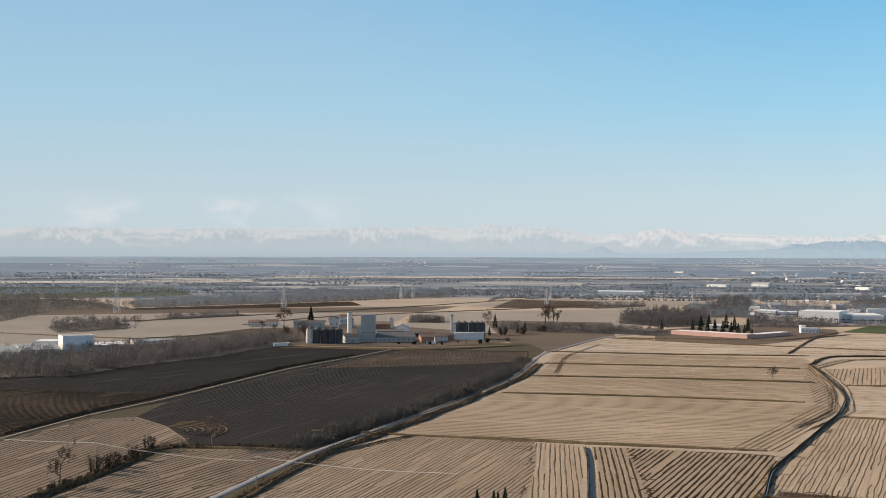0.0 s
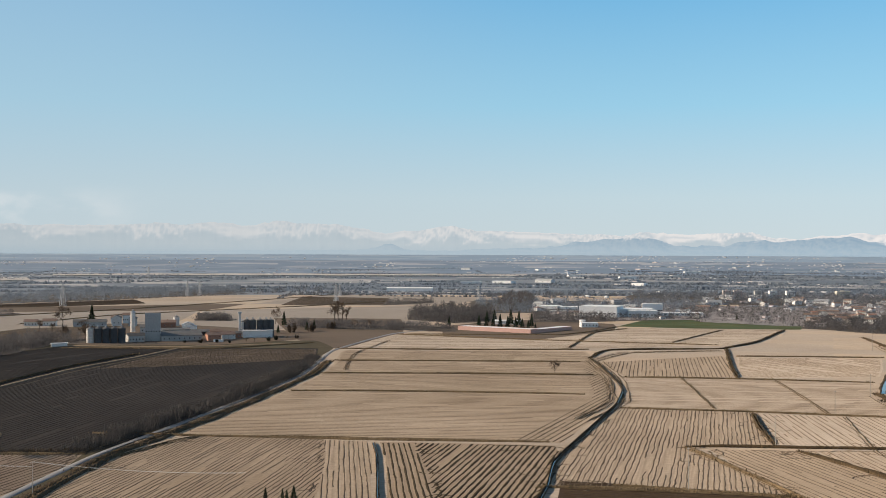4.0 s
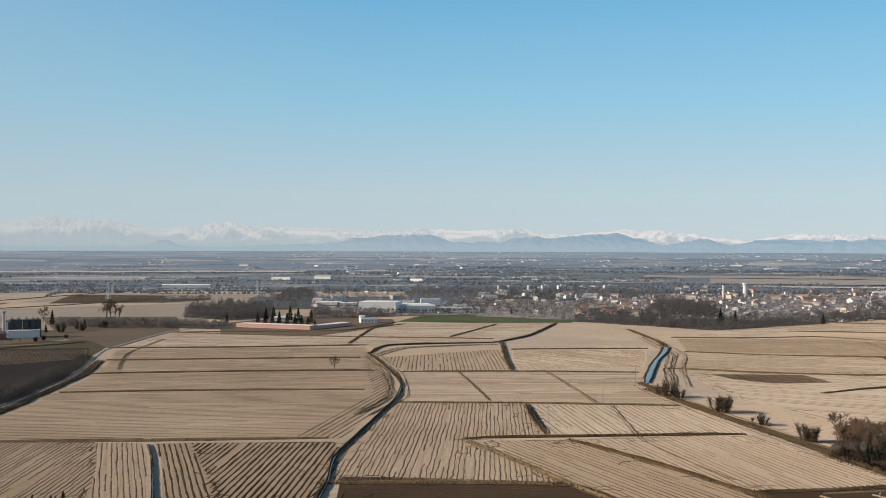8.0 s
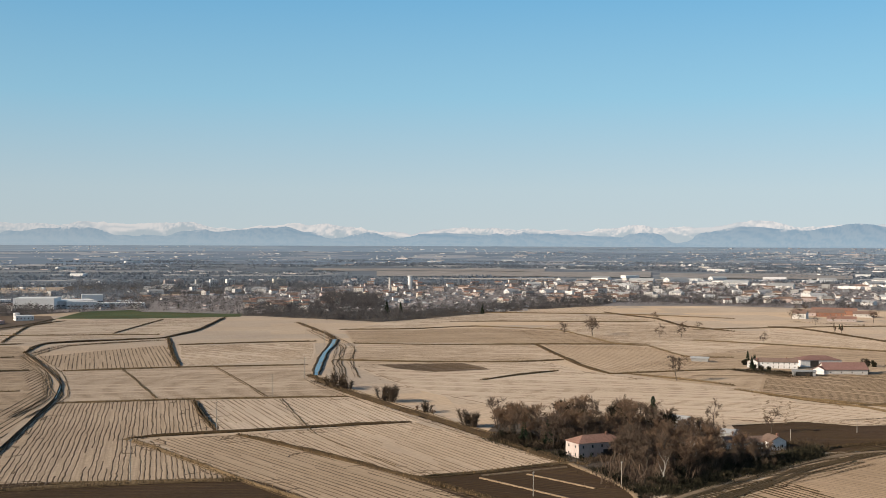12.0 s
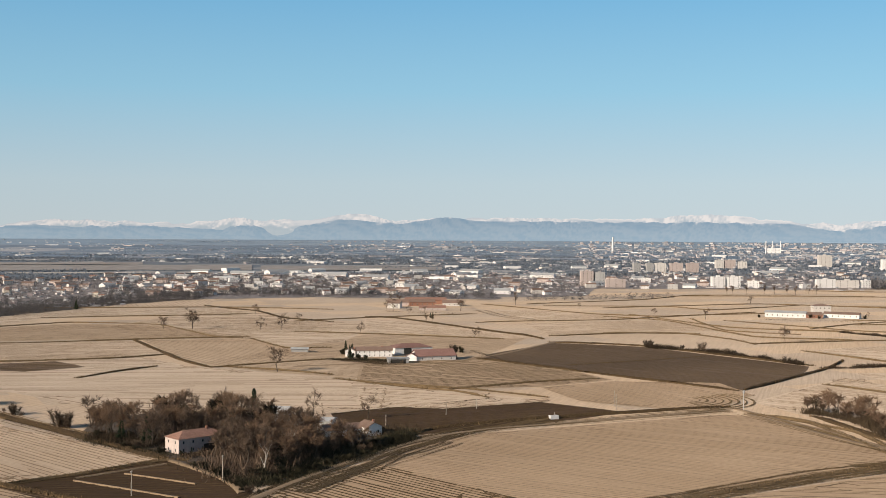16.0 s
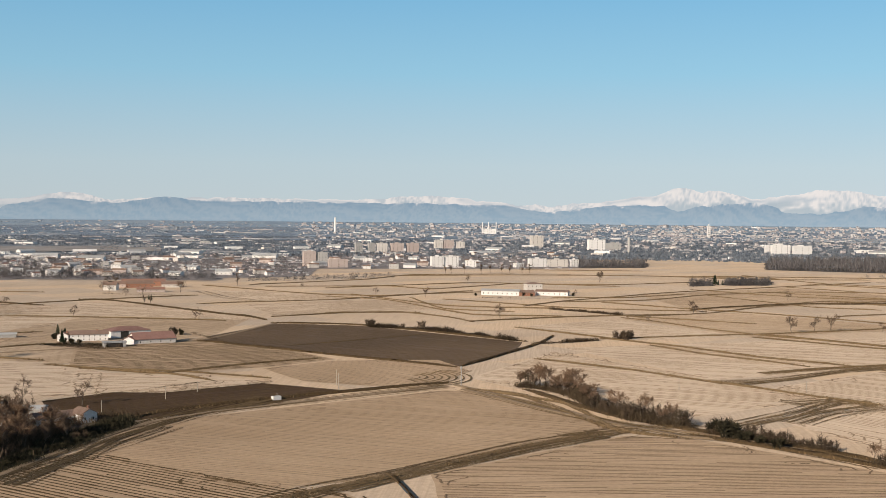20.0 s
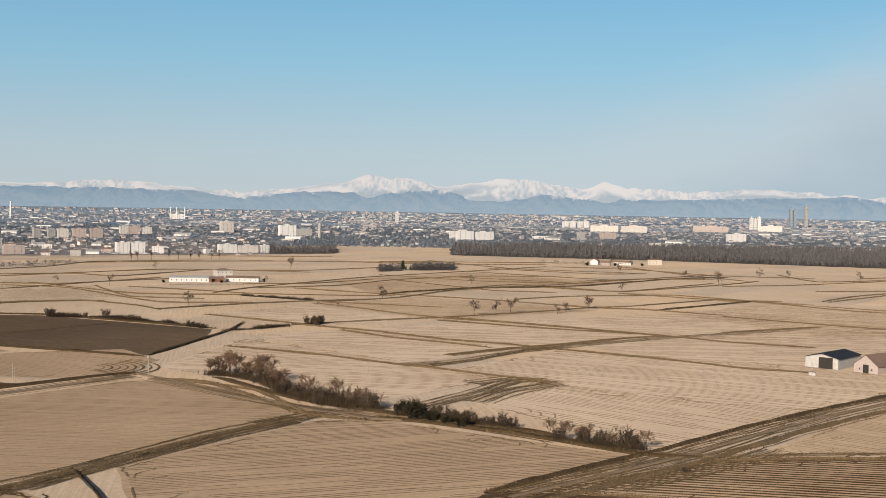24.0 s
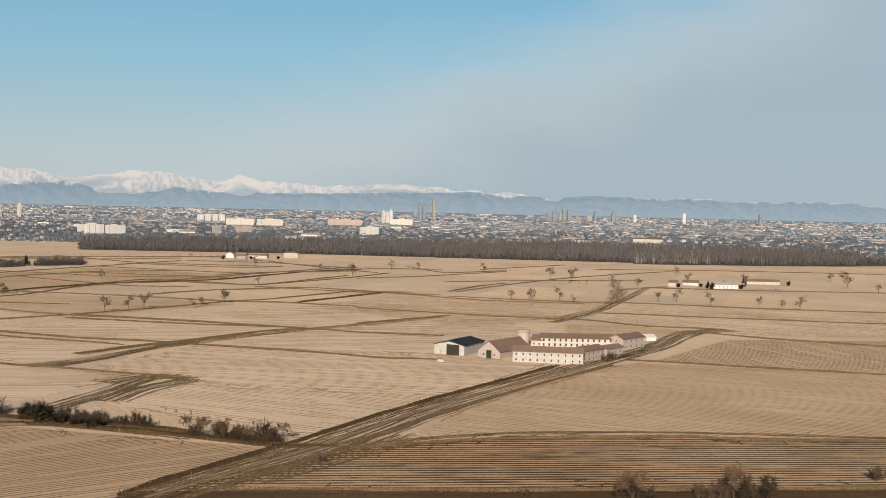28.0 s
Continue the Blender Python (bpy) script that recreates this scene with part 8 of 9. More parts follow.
block(4083, -1340, -86, 10.7, 10.1, 34.3, wall='glass', floors=6, cols=2, balcony=False, label='far glass office skyscraper of the city', group='city skyscrapers', category='skyscraper', win=WIN_WIDE)
block(4055, -1411, -86, 8.5, 10.1, 28.3, wall='white', floors=6, cols=2, balcony=False, label='far pale office skyscraper of the city', group='city skyscrapers', category='skyscraper', win=WIN_WIDE)
block(3996, -1570, -88, 10.6, 10.1, 35.2, wall='white', floors=6, cols=2, balcony=False, label='far pale office skyscraper of the city', group='city skyscrapers', category='skyscraper', win=WIN_WIDE)
block(3900, -1812, -91, 10.3, 10.1, 39.3, wall='glass', floors=6, cols=2, balcony=False, label='far glass office skyscraper of the city', group='city skyscrapers', category='skyscraper', win=WIN_WIDE)
block(3822, 626, -60, 8.7, 9.1, 36.5, wall='white', floors=6, cols=2, balcony=False, label='far pale office skyscraper of the city', group='city skyscrapers', category='skyscraper', win=WIN_WIDE)

# ---------------------------------------------------------------- poles and pylons
utility_pole(-120, 414, 8.9, 40)
utility_pole(-59, 379, 10.3, 40)
wires((-120, 414), (-59, 379), 8.9)
wires((-120, 414), (-205, 447), 8.9)
wires((-59, 379), (4, 351), 10.3)
utility_pole(140, 354, 13.6, 30)
utility_pole(206, 432, 11.3, 30)
utility_pole(270, 506, 11.3, 30)
utility_pole(471, 827, 14.3, 30)
utility_pole(436, 739, 9.7, 30)
utility_pole(229, 268, 7.3, 30)
utility_pole(259, 262, 8.0, 30)
utility_pole(372, 287, 4.4, 30)
utility_pole(409, 284, 5.2, 30)
utility_pole(432, 284, 4.4, 30)
utility_pole(475, 240, 7.0, 30)
utility_pole(431, 245, 2.1, 30)
utility_pole(463, 233, 7.3, 30)
utility_pole(525, 98, 5.5, 30)
utility_pole(543, 46, 5.1, 30)
utility_pole(552, -3, 5.2, 30)
utility_pole(553, -51, 5.2, 30)
utility_pole(322, 567, 11.6, 30)
utility_pole(577, -103, 5.0, 30)
pylon(-394, 1448, 33.9, 30)
pylon(-211, 1587, 31.6, 30)
pylon(-765, 2540, 32.4, 30)
pylon(-186, 2810, 31.8, 30)
pylon(-68, 1920, 22.6, 30)
pylon(-49, 1921, 21.7, 30)
pylon(-802, 2467, 22.0, 30)
pylon(341, 1646, 25.3, 30)
pylon(146, 1702, 24.1, 30)
pylon(169, 1897, 17.9, 30)
column('junction_mast', 496, 189, 0.2, 0.2, 8.5, 'grey', 'slim grey mast beside a track junction', 'mast', 0.0)

# ---------------------------------------------------------------- trees and hedges by the fields
plant('round', -122, 381, 10.9, RND)
plant('round', 191, 696, 7.5, RND)
plant('round', 482, 446, 11.7, RND)
plant('round', 375, 327, 8.4, RND)
plant('round', 382, 304, 7.8, RND)
plant('round', -87, 455, 10.5, RND)
plant('cypress', 367, 353, 10.1, RND)
plant('small', -158, 538, 6.3, RND)
plant('small', 728, 481, 5.7, RND)
plant('round', 655, 696, 11.7, RND)
plant('round', 639, 711, 7.2, RND)
plant('round', 810, 777, 8.4, RND)
plant('round', 680, 647, 8.8, RND)
plant('round', 690, 635, 10.6, RND)
plant('round', 708, 571, 6.8, RND)
plant('round', 665, 706, 11.9, RND)
plant('round', 659, 733, 7.4, RND)
plant('round', 772, 690, 5.8, RND)
plant('round', 741, 486, 5.8, RND)
plant('round', 1020, 425, 8.3, RND)
plant('round', 838, 289, 9.2, RND)
plant('round', 957, 168, 8.2, RND)
plant('round', 826, 80, 9.4, RND)
plant('round', 842, 67, 8.7, RND)
plant('round', 852, 57, 9.6, RND)
plant('round', 860, 24, 5.7, RND)
plant('round', 1033, 481, 6.4, RND)
plant('round', 1090, 591, 4.7, RND)
plant('round', 1293, 486, 7.5, RND)
plant('round', 867, 185, 4.2, RND)
plant('round', 1415, 361, 9.6, RND)
plant('round', 903, 2, 7.9, RND)
plant('round', 1398, -189, 9.3, RND)
plant('round', 1323, -135, 8.8, RND)
plant('round', 1371, -294, 9.2, RND)
plant('round', 974, 171, 7.4, RND)
plant('round', 1389, 355, 9.4, RND)
plant('round', 888, 19, 5.0, RND)
plant('round', 957, -229, 7.3, RND)
plant('round', 945, -243, 7.3, RND)
plant('round', 951, -268, 9.3, RND)
plant('round', 1421, -32, 8.0, RND)
plant('round', 916, 1, 8.1, RND)
plant('round', 875, 18, 5.8, RND)
plant('round', 957, -245, 8.4, RND)
plant('round', 931, -274, 5.5, RND)
plant('round', 1255, -129, 10.2, RND)
plant('round', 1405, -222, 7.7, RND)
plant('round', 1246, -340, 11.4, RND)
plant('round', 1201, -350, 12.7, RND)
plant('round', 1163, -383, 8.3, RND)
plant('round', 1124, -396, 8.1, RND)
plant('round', 950, -352, 7.6, RND)
plant('round', 951, -369, 9.0, RND)
plant('round', 908, -381, 9.4, RND)
plant('round', 901, -419, 7.5, RND)
plant('round', 886, -432, 6.5, RND)
plant('round', 877, -442, 9.3, RND)
plant('round', 1255, -685, 10.7, RND)
plant('round', 1139, -627, 11.4, RND)
plant('round', 1077, -625, 7.6, RND)
plant('round', 1253, -668, 8.6, RND)
plant('round', 1328, -514, 9.4, RND)
plant('round', 1530, -32, 7.2, RND)
plant('round', 1355, -102, 7.3, RND)
plant('round', 1109, -27, 8.3, RND)
plant('round', 1165, 117, 7.7, RND)
plant('bush', 737, 348, 5.4, RND)
plant('bush', 743, 350, 5.4, RND)
plant('bush', 748, 314, 5.3, RND)
plant('bush', 736, 174, 5.7, RND)
plant('bush', 738, 170, 5.7, RND)
plant('bush', 733, 175, 5.7, RND)
plant('bush', 734, 170, 6.4, RND)
plant('bush', 308, 463, 8.9, RND)
plant('bush', 308, 468, 7.9, RND)
plant('bush', 316, 521, 8.6, RND)
plant('bush', 317, 514, 6.3, RND)
plant('bush', 303, 426, 5.4, RND)
plant('bush', 294, 385, 7.7, RND)
plant('bush', 294, 383, 5.9, RND)
plant('bush', 317, 531, 5.8, RND)
thicket([(-105, 457), (-93, 460), (-67, 457), (-52, 460)], 4, 3.0, 26, BUSH, 'continuous leafless hedge of brown scrub')
thicket([(-58, 452), (-40, 497), (-22, 545), (12, 645), (42, 747), (56, 827)], 6, 6.0, 60, HEDGE, 'continuous leafless hedge of brown scrub')
thicket([(-58, 449), (-39, 490), (-19, 537), (15, 634), (41, 723)], 3, 3.0, 36, HEDGE, 'continuous leafless hedge of brown scrub')
thicket([(-124, 369), (-116, 400), (-110, 453), (-104, 464)], 3, 2.0, 26, BUSH, 'continuous leafless hedge of brown scrub')
thicket([(-125, 315), (-123, 365), (-118, 383)], 4, 2.6, 26, BUSH, 'continuous leafless hedge of brown scrub')
thicket([(-98, 457), (-76, 455), (-53, 451)], 2, 1.5, 16, BUSH, 'continuous leafless hedge of brown scrub')
thicket([(320, 554), (310, 508), (299, 451), (291, 406), (283, 362), (276, 327), (275, 304)], 2.5, 1.3, 16, BUSH, 'continuous leafless hedge of brown scrub')
thicket([(282, 356), (278, 329), (278, 306)], 5, 2.6, 40, IVY, 'dark undergrowth at the foot of a grove')
thicket([(272, 290), (268, 274), (259, 254), (261, 248), (281, 252), (312, 256), (357, 264)], 3, 1.6, 40, IVY, 'dark undergrowth at the foot of a grove')
thicket([(307, 347), (316, 324), (341, 313), (346, 285), (366, 277)], 12, 4, 60, BUSH, 'brown scrub under bare trees', twig_w=0.12)
thicket([(276, 282), (279, 264), (312, 266), (338, 270)], 9, 3.2, 50, SCRUB, 'brown scrub under bare trees', twig_w=0.1)
thicket([(504, 165), (502, 153), (488, 136), (457, 116), (440, 99), (431, 77)], 3.4, 6.4, 90, BUSH, 'continuous leafless hedge of brown scrub')
thicket([(422, 68), (421, 59), (412, 39), (406, 25)], 2.6, 4.2, 70, BUSH, 'continuous leafless hedge of brown scrub')
thicket([(390, 13), (382, 0), (377, -17)], 2.4, 4.0, 60, BUSH, 'continuous leafless hedge of brown scrub')
thicket([(735, 347), (732, 310), (716, 268), (693, 229)], 3, 4.6, 70, BUSH, 'continuous leafless hedge of brown scrub')
thicket([(682, 214), (697, 199), (719, 185)], 3, 4.0, 60, BUSH, 'continuous leafless hedge of brown scrub')
thicket([(947, 281), (932, 248), (917, 218)], 3.5, 4.4, 60, BUSH, 'continuous leafless hedge of brown scrub')
thicket([(946, 282), (934, 251), (920, 217)], 3, 2.6, 26, BUSH, 'continuous leafless hedge of brown scrub')
thicket([(852, 681), (854, 648), (820, 575), (783, 499), (768, 461), (749, 435)], 2, 2, 8, BUSH, 'continuous leafless hedge of brown scrub')
thicket([(876, 913), (859, 862), (847, 811), (791, 723), (783, 661)], 2.4, 2.2, 10, BUSH, 'continuous leafless hedge of brown scrub')
thicket([(548, 462), (556, 440), (560, 428)], 3.5, 2.4, 60, IVY, 'dark garden shrubs before a farmhouse', twig_w=0.14)
thicket([(546, 454), (547, 425), (550, 413)], 4, 2.6, 26, BUSH, 'garden shrubs round a farm')
thicket([(568, -178), (585, -198), (614, -221)], 3, 2, 16, BUSH, 'continuous leafless hedge of brown scrub')
thicket([(645, 428), (609, 382)], 3, 1.5, 10, BUSH, 'continuous leafless hedge of brown scrub')
row_of(['red', 'scrub'], [(507, 166), (505, 154), (491, 137), (459, 117), (443, 100), (433, 78)], 4.5, 7.5, side=1.0)
row_of(['scrub', 'bush'], [(424, 68), (423, 59), (414, 40), (408, 26)], 3.5, 4.6, side=0.8)
row_of(['scrub', 'red'], [(392, 12), (384, 0), (379, -17)], 3.5, 5.2, side=0.8)
# dark scrub that also stands in for the grove's shadow by the track
thicket([(264, 246), (290, 249), (319, 253), (354, 260)], 2.6, 2.2, 60, IVY, 'dark undergrowth doubling as grove shade along a farm track')
row_of(['ivy'], [(265, 247), (291, 251), (321, 255), (355, 261)], 4, 2.2, side=0.8)
row_of(['scrub'], [(-98, 458), (-78, 457), (-55, 455)], 5, 2.4)
row_of(['scrub', 'bush'], [(-125, 372), (-116, 402), (-110, 454)], 4, 2.2)
plant('scrub', -117, 404, 7.9, RND)
plant('scrub', -115, 411, 7.2, RND)
plant('scrub', -113, 417, 6.1, RND)
plant('scrub', -111, 430, 6.3, RND)
plant('scrub', -110, 450, 7.4, RND)
plant('fir', 10, 355, 5.0, RND)
plant('fir', 15, 356, 4.4, RND)
plant('fir', 18, 350, 6.3, RND)
plant('fir', 16, 351, 5.0, RND)
row_of(['red', 'bush', 'red'], [(303, 458), (297, 414), (291, 381), (286, 355)], 14, 3.2, skip=0.3)
floor_patch([(286, 363), (276, 327), (274, 298), (265, 269), (258, 251), (266, 249), (310, 252), (355, 261), (365, 274), (365, 311), (369, 345), (348, 381), (313, 388)], LITTER)
grove(['red', 'round'], [(285, 360), (283, 318), (295, 324), (319, 364), (313, 388)], 26, 8.5)
grove(['red', 'red', 'round', 'tall', 'ivy'], [(302, 350), (304, 322), (336, 322), (352, 328), (360, 356), (338, 374)], 56, 8.6)
grove(['red', 'tall', 'tall', 'round'], [(284, 293), (265, 256), (289, 263), (319, 277), (337, 292), (322, 304), (298, 297)], 72, 9.4)
grove(['tall', 'tall', 'red'], [(282, 259), (310, 259), (332, 264), (326, 273), (306, 275)], 34, 7.6)
grove(['ivy', 'ivy', 'bush'], [(261, 256), (264, 249), (310, 252), (357, 262), (361, 271), (318, 271), (284, 266)], 24, 3.0)
grove(['ivy', 'bush'], [(282, 357), (275, 308), (286, 316), (299, 353)], 18, 3.2)
thicket([(268, 262), (284, 275), (300, 282), (318, 290)], 13, 7.5, 170, TWIG, 'dense young trees inside the grove', twig_w=0.13)
thicket([(264, 257), (281, 261), (304, 266), (331, 274)], 6, 6.0, 150, SCRUB, 'dense upright stems along the grove edge', twig_w=0.12)
thicket([(302, 326), (318, 336), (344, 344)], 13, 7.0, 150, TWIG, 'dense young trees behind the house', twig_w=0.13)
thicket([(286, 352), (287, 334), (291, 322)], 8, 4.5, 110, BUSH, 'dark scrub under bare trees', twig_w=0.12)
# dark ivy along edge and track, partly in place of the trees' shadow
thicket([(262, 252), (285, 257), (312, 261), (338, 268)], 5, 3.4, 120, IVY, 'dark evergreen undergrowth doubling as shade along the grove edge', twig_w=0.16)
thicket([(328, 262), (340, 264), (352, 266), (364, 270)], 4.5, 2.9, 130, IVY, 'dark evergreen hedge doubling as shade beside the farm track', twig_w=0.16)
thicket([(280, 299), (289, 297.5), (300, 296)], 4, 3.2, 90, SCRUB, 'brown garden shrubs before the house', twig_w=0.1)
thicket([(258, 252), (266, 268), (272, 284)], 3.5, 2.6, 90, IVY, 'dark shrubs along the lane', twig_w=0.14)
road([(273, 302), (268, 284), (262.7, 267), (255, 252), (250, 245)], 1.5, TRACK, 'pale narrow farm lane beside ploughed soil', 'lane')
road([(232.6, 298), (234, 276), (235, 255)], 0.5, TRACK, 'pale narrow footpath across ploughed soil', 'footpath')
road([(248.6, 294), (250, 279), (250.9, 265)], 0.45, TRACK, 'pale narrow footpath across ploughed soil', 'footpath')
road([(235, 300.5), (251, 298), (267, 295.6)], 0.5, TRACK, 'pale narrow footpath across ploughed soil', 'footpath')
plant('red', 294, 297, 7.5, RND)
plant('red', 299, 298.5, 8.2, RND)
plant('tall', 303, 296, 8.6, RND)
plant('red', 289, 294, 5.2, RND)
plant('bush', 286, 299, 2.6, RND)
plant('ivy', 279, 301, 2.4, RND)
plant('fir', 282.5, 300.5, 3.0, RND)
plant('red', 305, 301, 7.0, RND)
plant('red', 286, 338, 8.8, RND)
plant('red', 291, 352, 10.5, RND)
plant('red', 288, 356, 9.5, RND)
plant('tall', 297, 345, 8.0, RND)
plant('tall', 309, 330, 8.4, RND)
plant('pale', 271, 256, 10.9, RND)
plant('pale', 293, 265, 10.4, RND)
plant('pale', 316, 272, 8.6, RND)
plant('fir', 361, 323, 5.5, RND)
plant('fir', 366, 342, 6.1, RND)
plant('fir', 288, 329, 10.3, RND)
plant('fir', 285, 339, 9.6, RND)
row_of(['ivy', 'bush'], [(267, 274), (256, 253), (251, 244)], 3, 2.4)
plant('fir', 588, 486, 7.9, RND)
plant('fir', 596, 487, 5.1, RND)
plant('ivy', 576, 478, 4.2, RND)
plant('ivy', 563, 461, 4.1, RND)
plant('ivy', 563, 455, 3.4, RND)
plant('ivy', 563, 450, 3.1, RND)
plant('ivy', 565, 430, 2.7, RND)
plant('ivy', 571, 427, 2.3, RND)
plant('ivy', 633, 432, 4.7, RND)
plant('ivy', 632, 427, 4.3, RND)
plant('round', 990, 755, 10.2, RND)
plant('round', 956, 737, 7.3, RND)
plant('round', 908, 674, 6.4, RND)
plant('round', 977, 662, 8.9, RND)
plant('round', 1042, 786, 8.0, RND)
plant('round', 1067, 753, 8.6, RND)
plant('fir', 876, 626, 5.1, RND)
plant('fir', 871, 620, 6.0, RND)
plant('ivy', 1126, -468, 5.7, RND)
plant('ivy', 1110, -466, 6.8, RND)
plant('ivy', 1123, -503, 5.2, RND)
plant('ivy', 1138, -443, 4.6, RND)
plant('ivy', 1151, -472, 4.1, RND)
plant('ivy', 1184, -583, 5.0, RND)
plant('ivy', 1621, -30, 4.6, RND)
plant('ivy', 1610, 7, 5.3, RND)
plant('ivy', 1632, -66, 4.6, RND)
plant('ivy', 1097, 356, 4.3, RND)
plant('ivy', 1094, 346, 3.2, RND)
plant('ivy', 1119, 312, 3.8, RND)
plant('ivy', 1077, 396, 3.2, RND)
plant('fir', 1152, -480, 7.0, RND)
plant('fir', 1158, -523, 5.4, RND)
plant('fir', 1114, 359, 5.0, RND)
# ivy thickets added to deepen the shade in the grove
grove(['ivy'], [(269, 266), (271, 259), (315, 274), (330, 290), (317, 300), (292, 285)], 12, 5.5)
grove(['ivy'], [(264, 257), (267, 250), (303, 254), (318, 264), (320, 273), (286, 267)], 12, 4.2)
plant('fir', 240, 1124, 11.9, RND)
plant('fir', 243, 1106, 12.8, RND)
plant('fir', 249, 1103, 13.8, RND)
plant('fir', 254, 1093, 12.7, RND)
plant('fir', 259, 1082, 12.6, RND)
plant('fir', 263, 1073, 11.4, RND)
plant('fir', 268, 1070, 10.4, RND)
plant('fir', 237, 1143, 11.0, RND)
plant('fir', 272, 1060, 8.2, RND)
row_of(['scrub', 'scrub', 'red', 'bush'], [(507, 166), (505, 154), (491, 137), (459, 117), (443, 100), (433, 78)], 4, 5.0, side=1.2)
plant('red', 510, 157, 9.0, RND)
plant('red', 487, 134, 10.9, RND)
plant('red', 494, 139, 9.7, RND)
plant('red', 513, 162, 7.1, RND)
plant('red', 496, 145, 7.3, RND)
plant('scrub', 445, 100, 7.3, RND)
plant('scrub', 436, 86, 7.5, RND)
plant('scrub', 433, 81, 8.3, RND)
plant('scrub', 440, 95, 7.2, RND)
plant('scrub', 450, 106, 6.5, RND)
plant('scrub', 455, 111, 6.2, RND)
row_of(['scrub', 'bush', 'scrub'], [(424, 68), (423, 59), (414, 40), (408, 26)], 3.0, 2.6, side=1.0)
plant('scrub', 425, 66, 6.5, RND)
plant('scrub', 424, 62, 7.3, RND)
plant('scrub', 416, 42, 5.5, RND)
plant('scrub', 422, 54, 4.8, RND)
plant('scrub', 410, 28, 3.9, RND)
row_of(['bush', 'scrub'], [(392, 13), (384, 0), (379, -17)], 3.0, 2.4, side=1.0)
plant('scrub', 386, 2, 6.2, RND)
plant('scrub', 384, 1, 6.5, RND)
plant('scrub', 383, -5, 6.1, RND)
plant('scrub', 380, -11, 7.9, RND)
plant('scrub', 379, -14, 5.7, RND)
plant('scrub', 392, 11, 4.1, RND)
plant('scrub', 382, -7, 5.4, RND)
plant('ivy', 424, 68, 5.2, RND)
plant('ivy', 417, 60, 7.5, RND)
plant('ivy', 418, 61, 6.8, RND)
plant('ivy', 413, 55, 4.3, RND)
plant('ivy', 408, 49, 3.9, RND)
plant('ivy', 404, 43, 4.6, RND)
row_of(['bush'], [(739, 348), (736, 311), (719, 269), (695, 231)], 12, 3.2, skip=0.15)
row_of(['bush', 'ivy'], [(552, 456), (552, 429), (555, 417)], 5, 2.2)
plant('fir', 559, 459, 8.2, RND)
plant('fir', 603, 412, 4.8, RND)
plant('round', 602, 413, 6.9, RND)
plant('bush', 294, -101, 6.7, RND)
plant('bush', 292, -104, 7.3, RND)
plant('bush', 293, -130, 7.5, RND)
plant('bush', 291, -126, 6.0, RND)
plant('bush', 293, -138, 6.7, RND)
plant('bush', 295, -123, 4.5, RND)
plant('bush', 302, -77, 2.1, RND)
plant('bush', 312, -183, 4.4, RND)
plant('bush', 348, -28, 2.0, RND)
plant('bush', 572, -185, 4.5, RND)
plant('bush', 581, -192, 4.0, RND)
plant('red', 288, -129, 9.5, RND)
plant('red', 288, -102, 8.9, RND)
plant('fir', -134, 1213, 19.0, RND)
plant('fir', 50, 1166, 14.3, RND)
plant('fir', 255, 1190, 12.6, RND)
plant('fir', 272, 1157, 15.7, RND)
plant('fir', 276, 1140, 14.4, RND)
plant('fir', 263, 1191, 13.8, RND)
plant('fir', 285, 1125, 13.1, RND)
plant('fir', 208, 1146, 9.9, RND)
plant('fir', 538, 1223, 6.3, RND)
plant('fir', 1391, 220, 11.9, RND)
plant('fir', 1154, -498, 7.1, RND)
plant('fir', 1214, -546, 7.5, RND)
plant('fir', 573, 469, 7.0, RND)
plant('fir', 663, 1002, 14.7, RND)
plant('fir', 675, 995, 13.6, RND)
plant('fir', 749, 957, 10.3, RND)
plant('round', -157, 1177, 16.8, RND)
plant('round', 43, 1201, 13.6, RND)
plant('round', -296, 1155, 11.2, RND)
plant('round', 106, 1260, 15.5, RND)
plant('tall', 105, 1240, 16.4, RND)
plant('tall', 108, 1231, 17.4, RND)
plant('tall', 113, 1241, 16.4, RND)
plant('tall', 116, 1231, 14.0, RND)
plant('tall', 1096, 672, 12.1, RND)
plant('tall', 822, 585, 6.6, RND)
plant('tall', 829, 597, 7.7, RND)

# ---------------------------------------------------------------- woods and tree lines
wood([(-271, 754), (-246, 720), (-226, 711), (-200, 781), (-162, 849), (-137, 952), (-148, 999), (-196, 917), (-226, 866), (-258, 812), (-285, 812)], 456, 9, 5, FAR_WOOD, 'belt of bare trees beside a ploughed field', twigs=26)
wood([(-275, 646), (-262, 710), (-242, 710), (-266, 792), (-300, 811), (-328, 771)], 171, 9, 5, FAR_WOOD, 'belt of bare trees beside a ploughed field', twigs=26)
wood([(-351, 1090), (-304, 1155), (-321, 1216), (-372, 1263), (-388, 1187)], 114, 9, 6, FAR_WOOD, 'leafless grey-brown woodland', twigs=22)
wood([(184, 1263), (221, 1189), (268, 1227), (306, 1399), (269, 1448), (213, 1396)], 247, 12, 7, FAR_WOOD, 'leafless grey-brown woodland', twigs=22)
wood([(312, 1400), (372, 1452), (460, 1796), (451, 1901), (342, 1564)], 171, 11, 7, FAR_WOOD, 'leafless grey-brown woodland', twigs=20)
wood([(138, 1105), (197, 1062), (208, 1122), (151, 1170)], 114, 6, 5, FAR_WOOD, 'leafless grey-brown woodland', twigs=20)
wood([(51, 1149), (151, 1090), (163, 1137), (109, 1185), (59, 1202)], 133, 7, 6, FAR_WOOD, 'scrub and bare trees along the road', twigs=20)
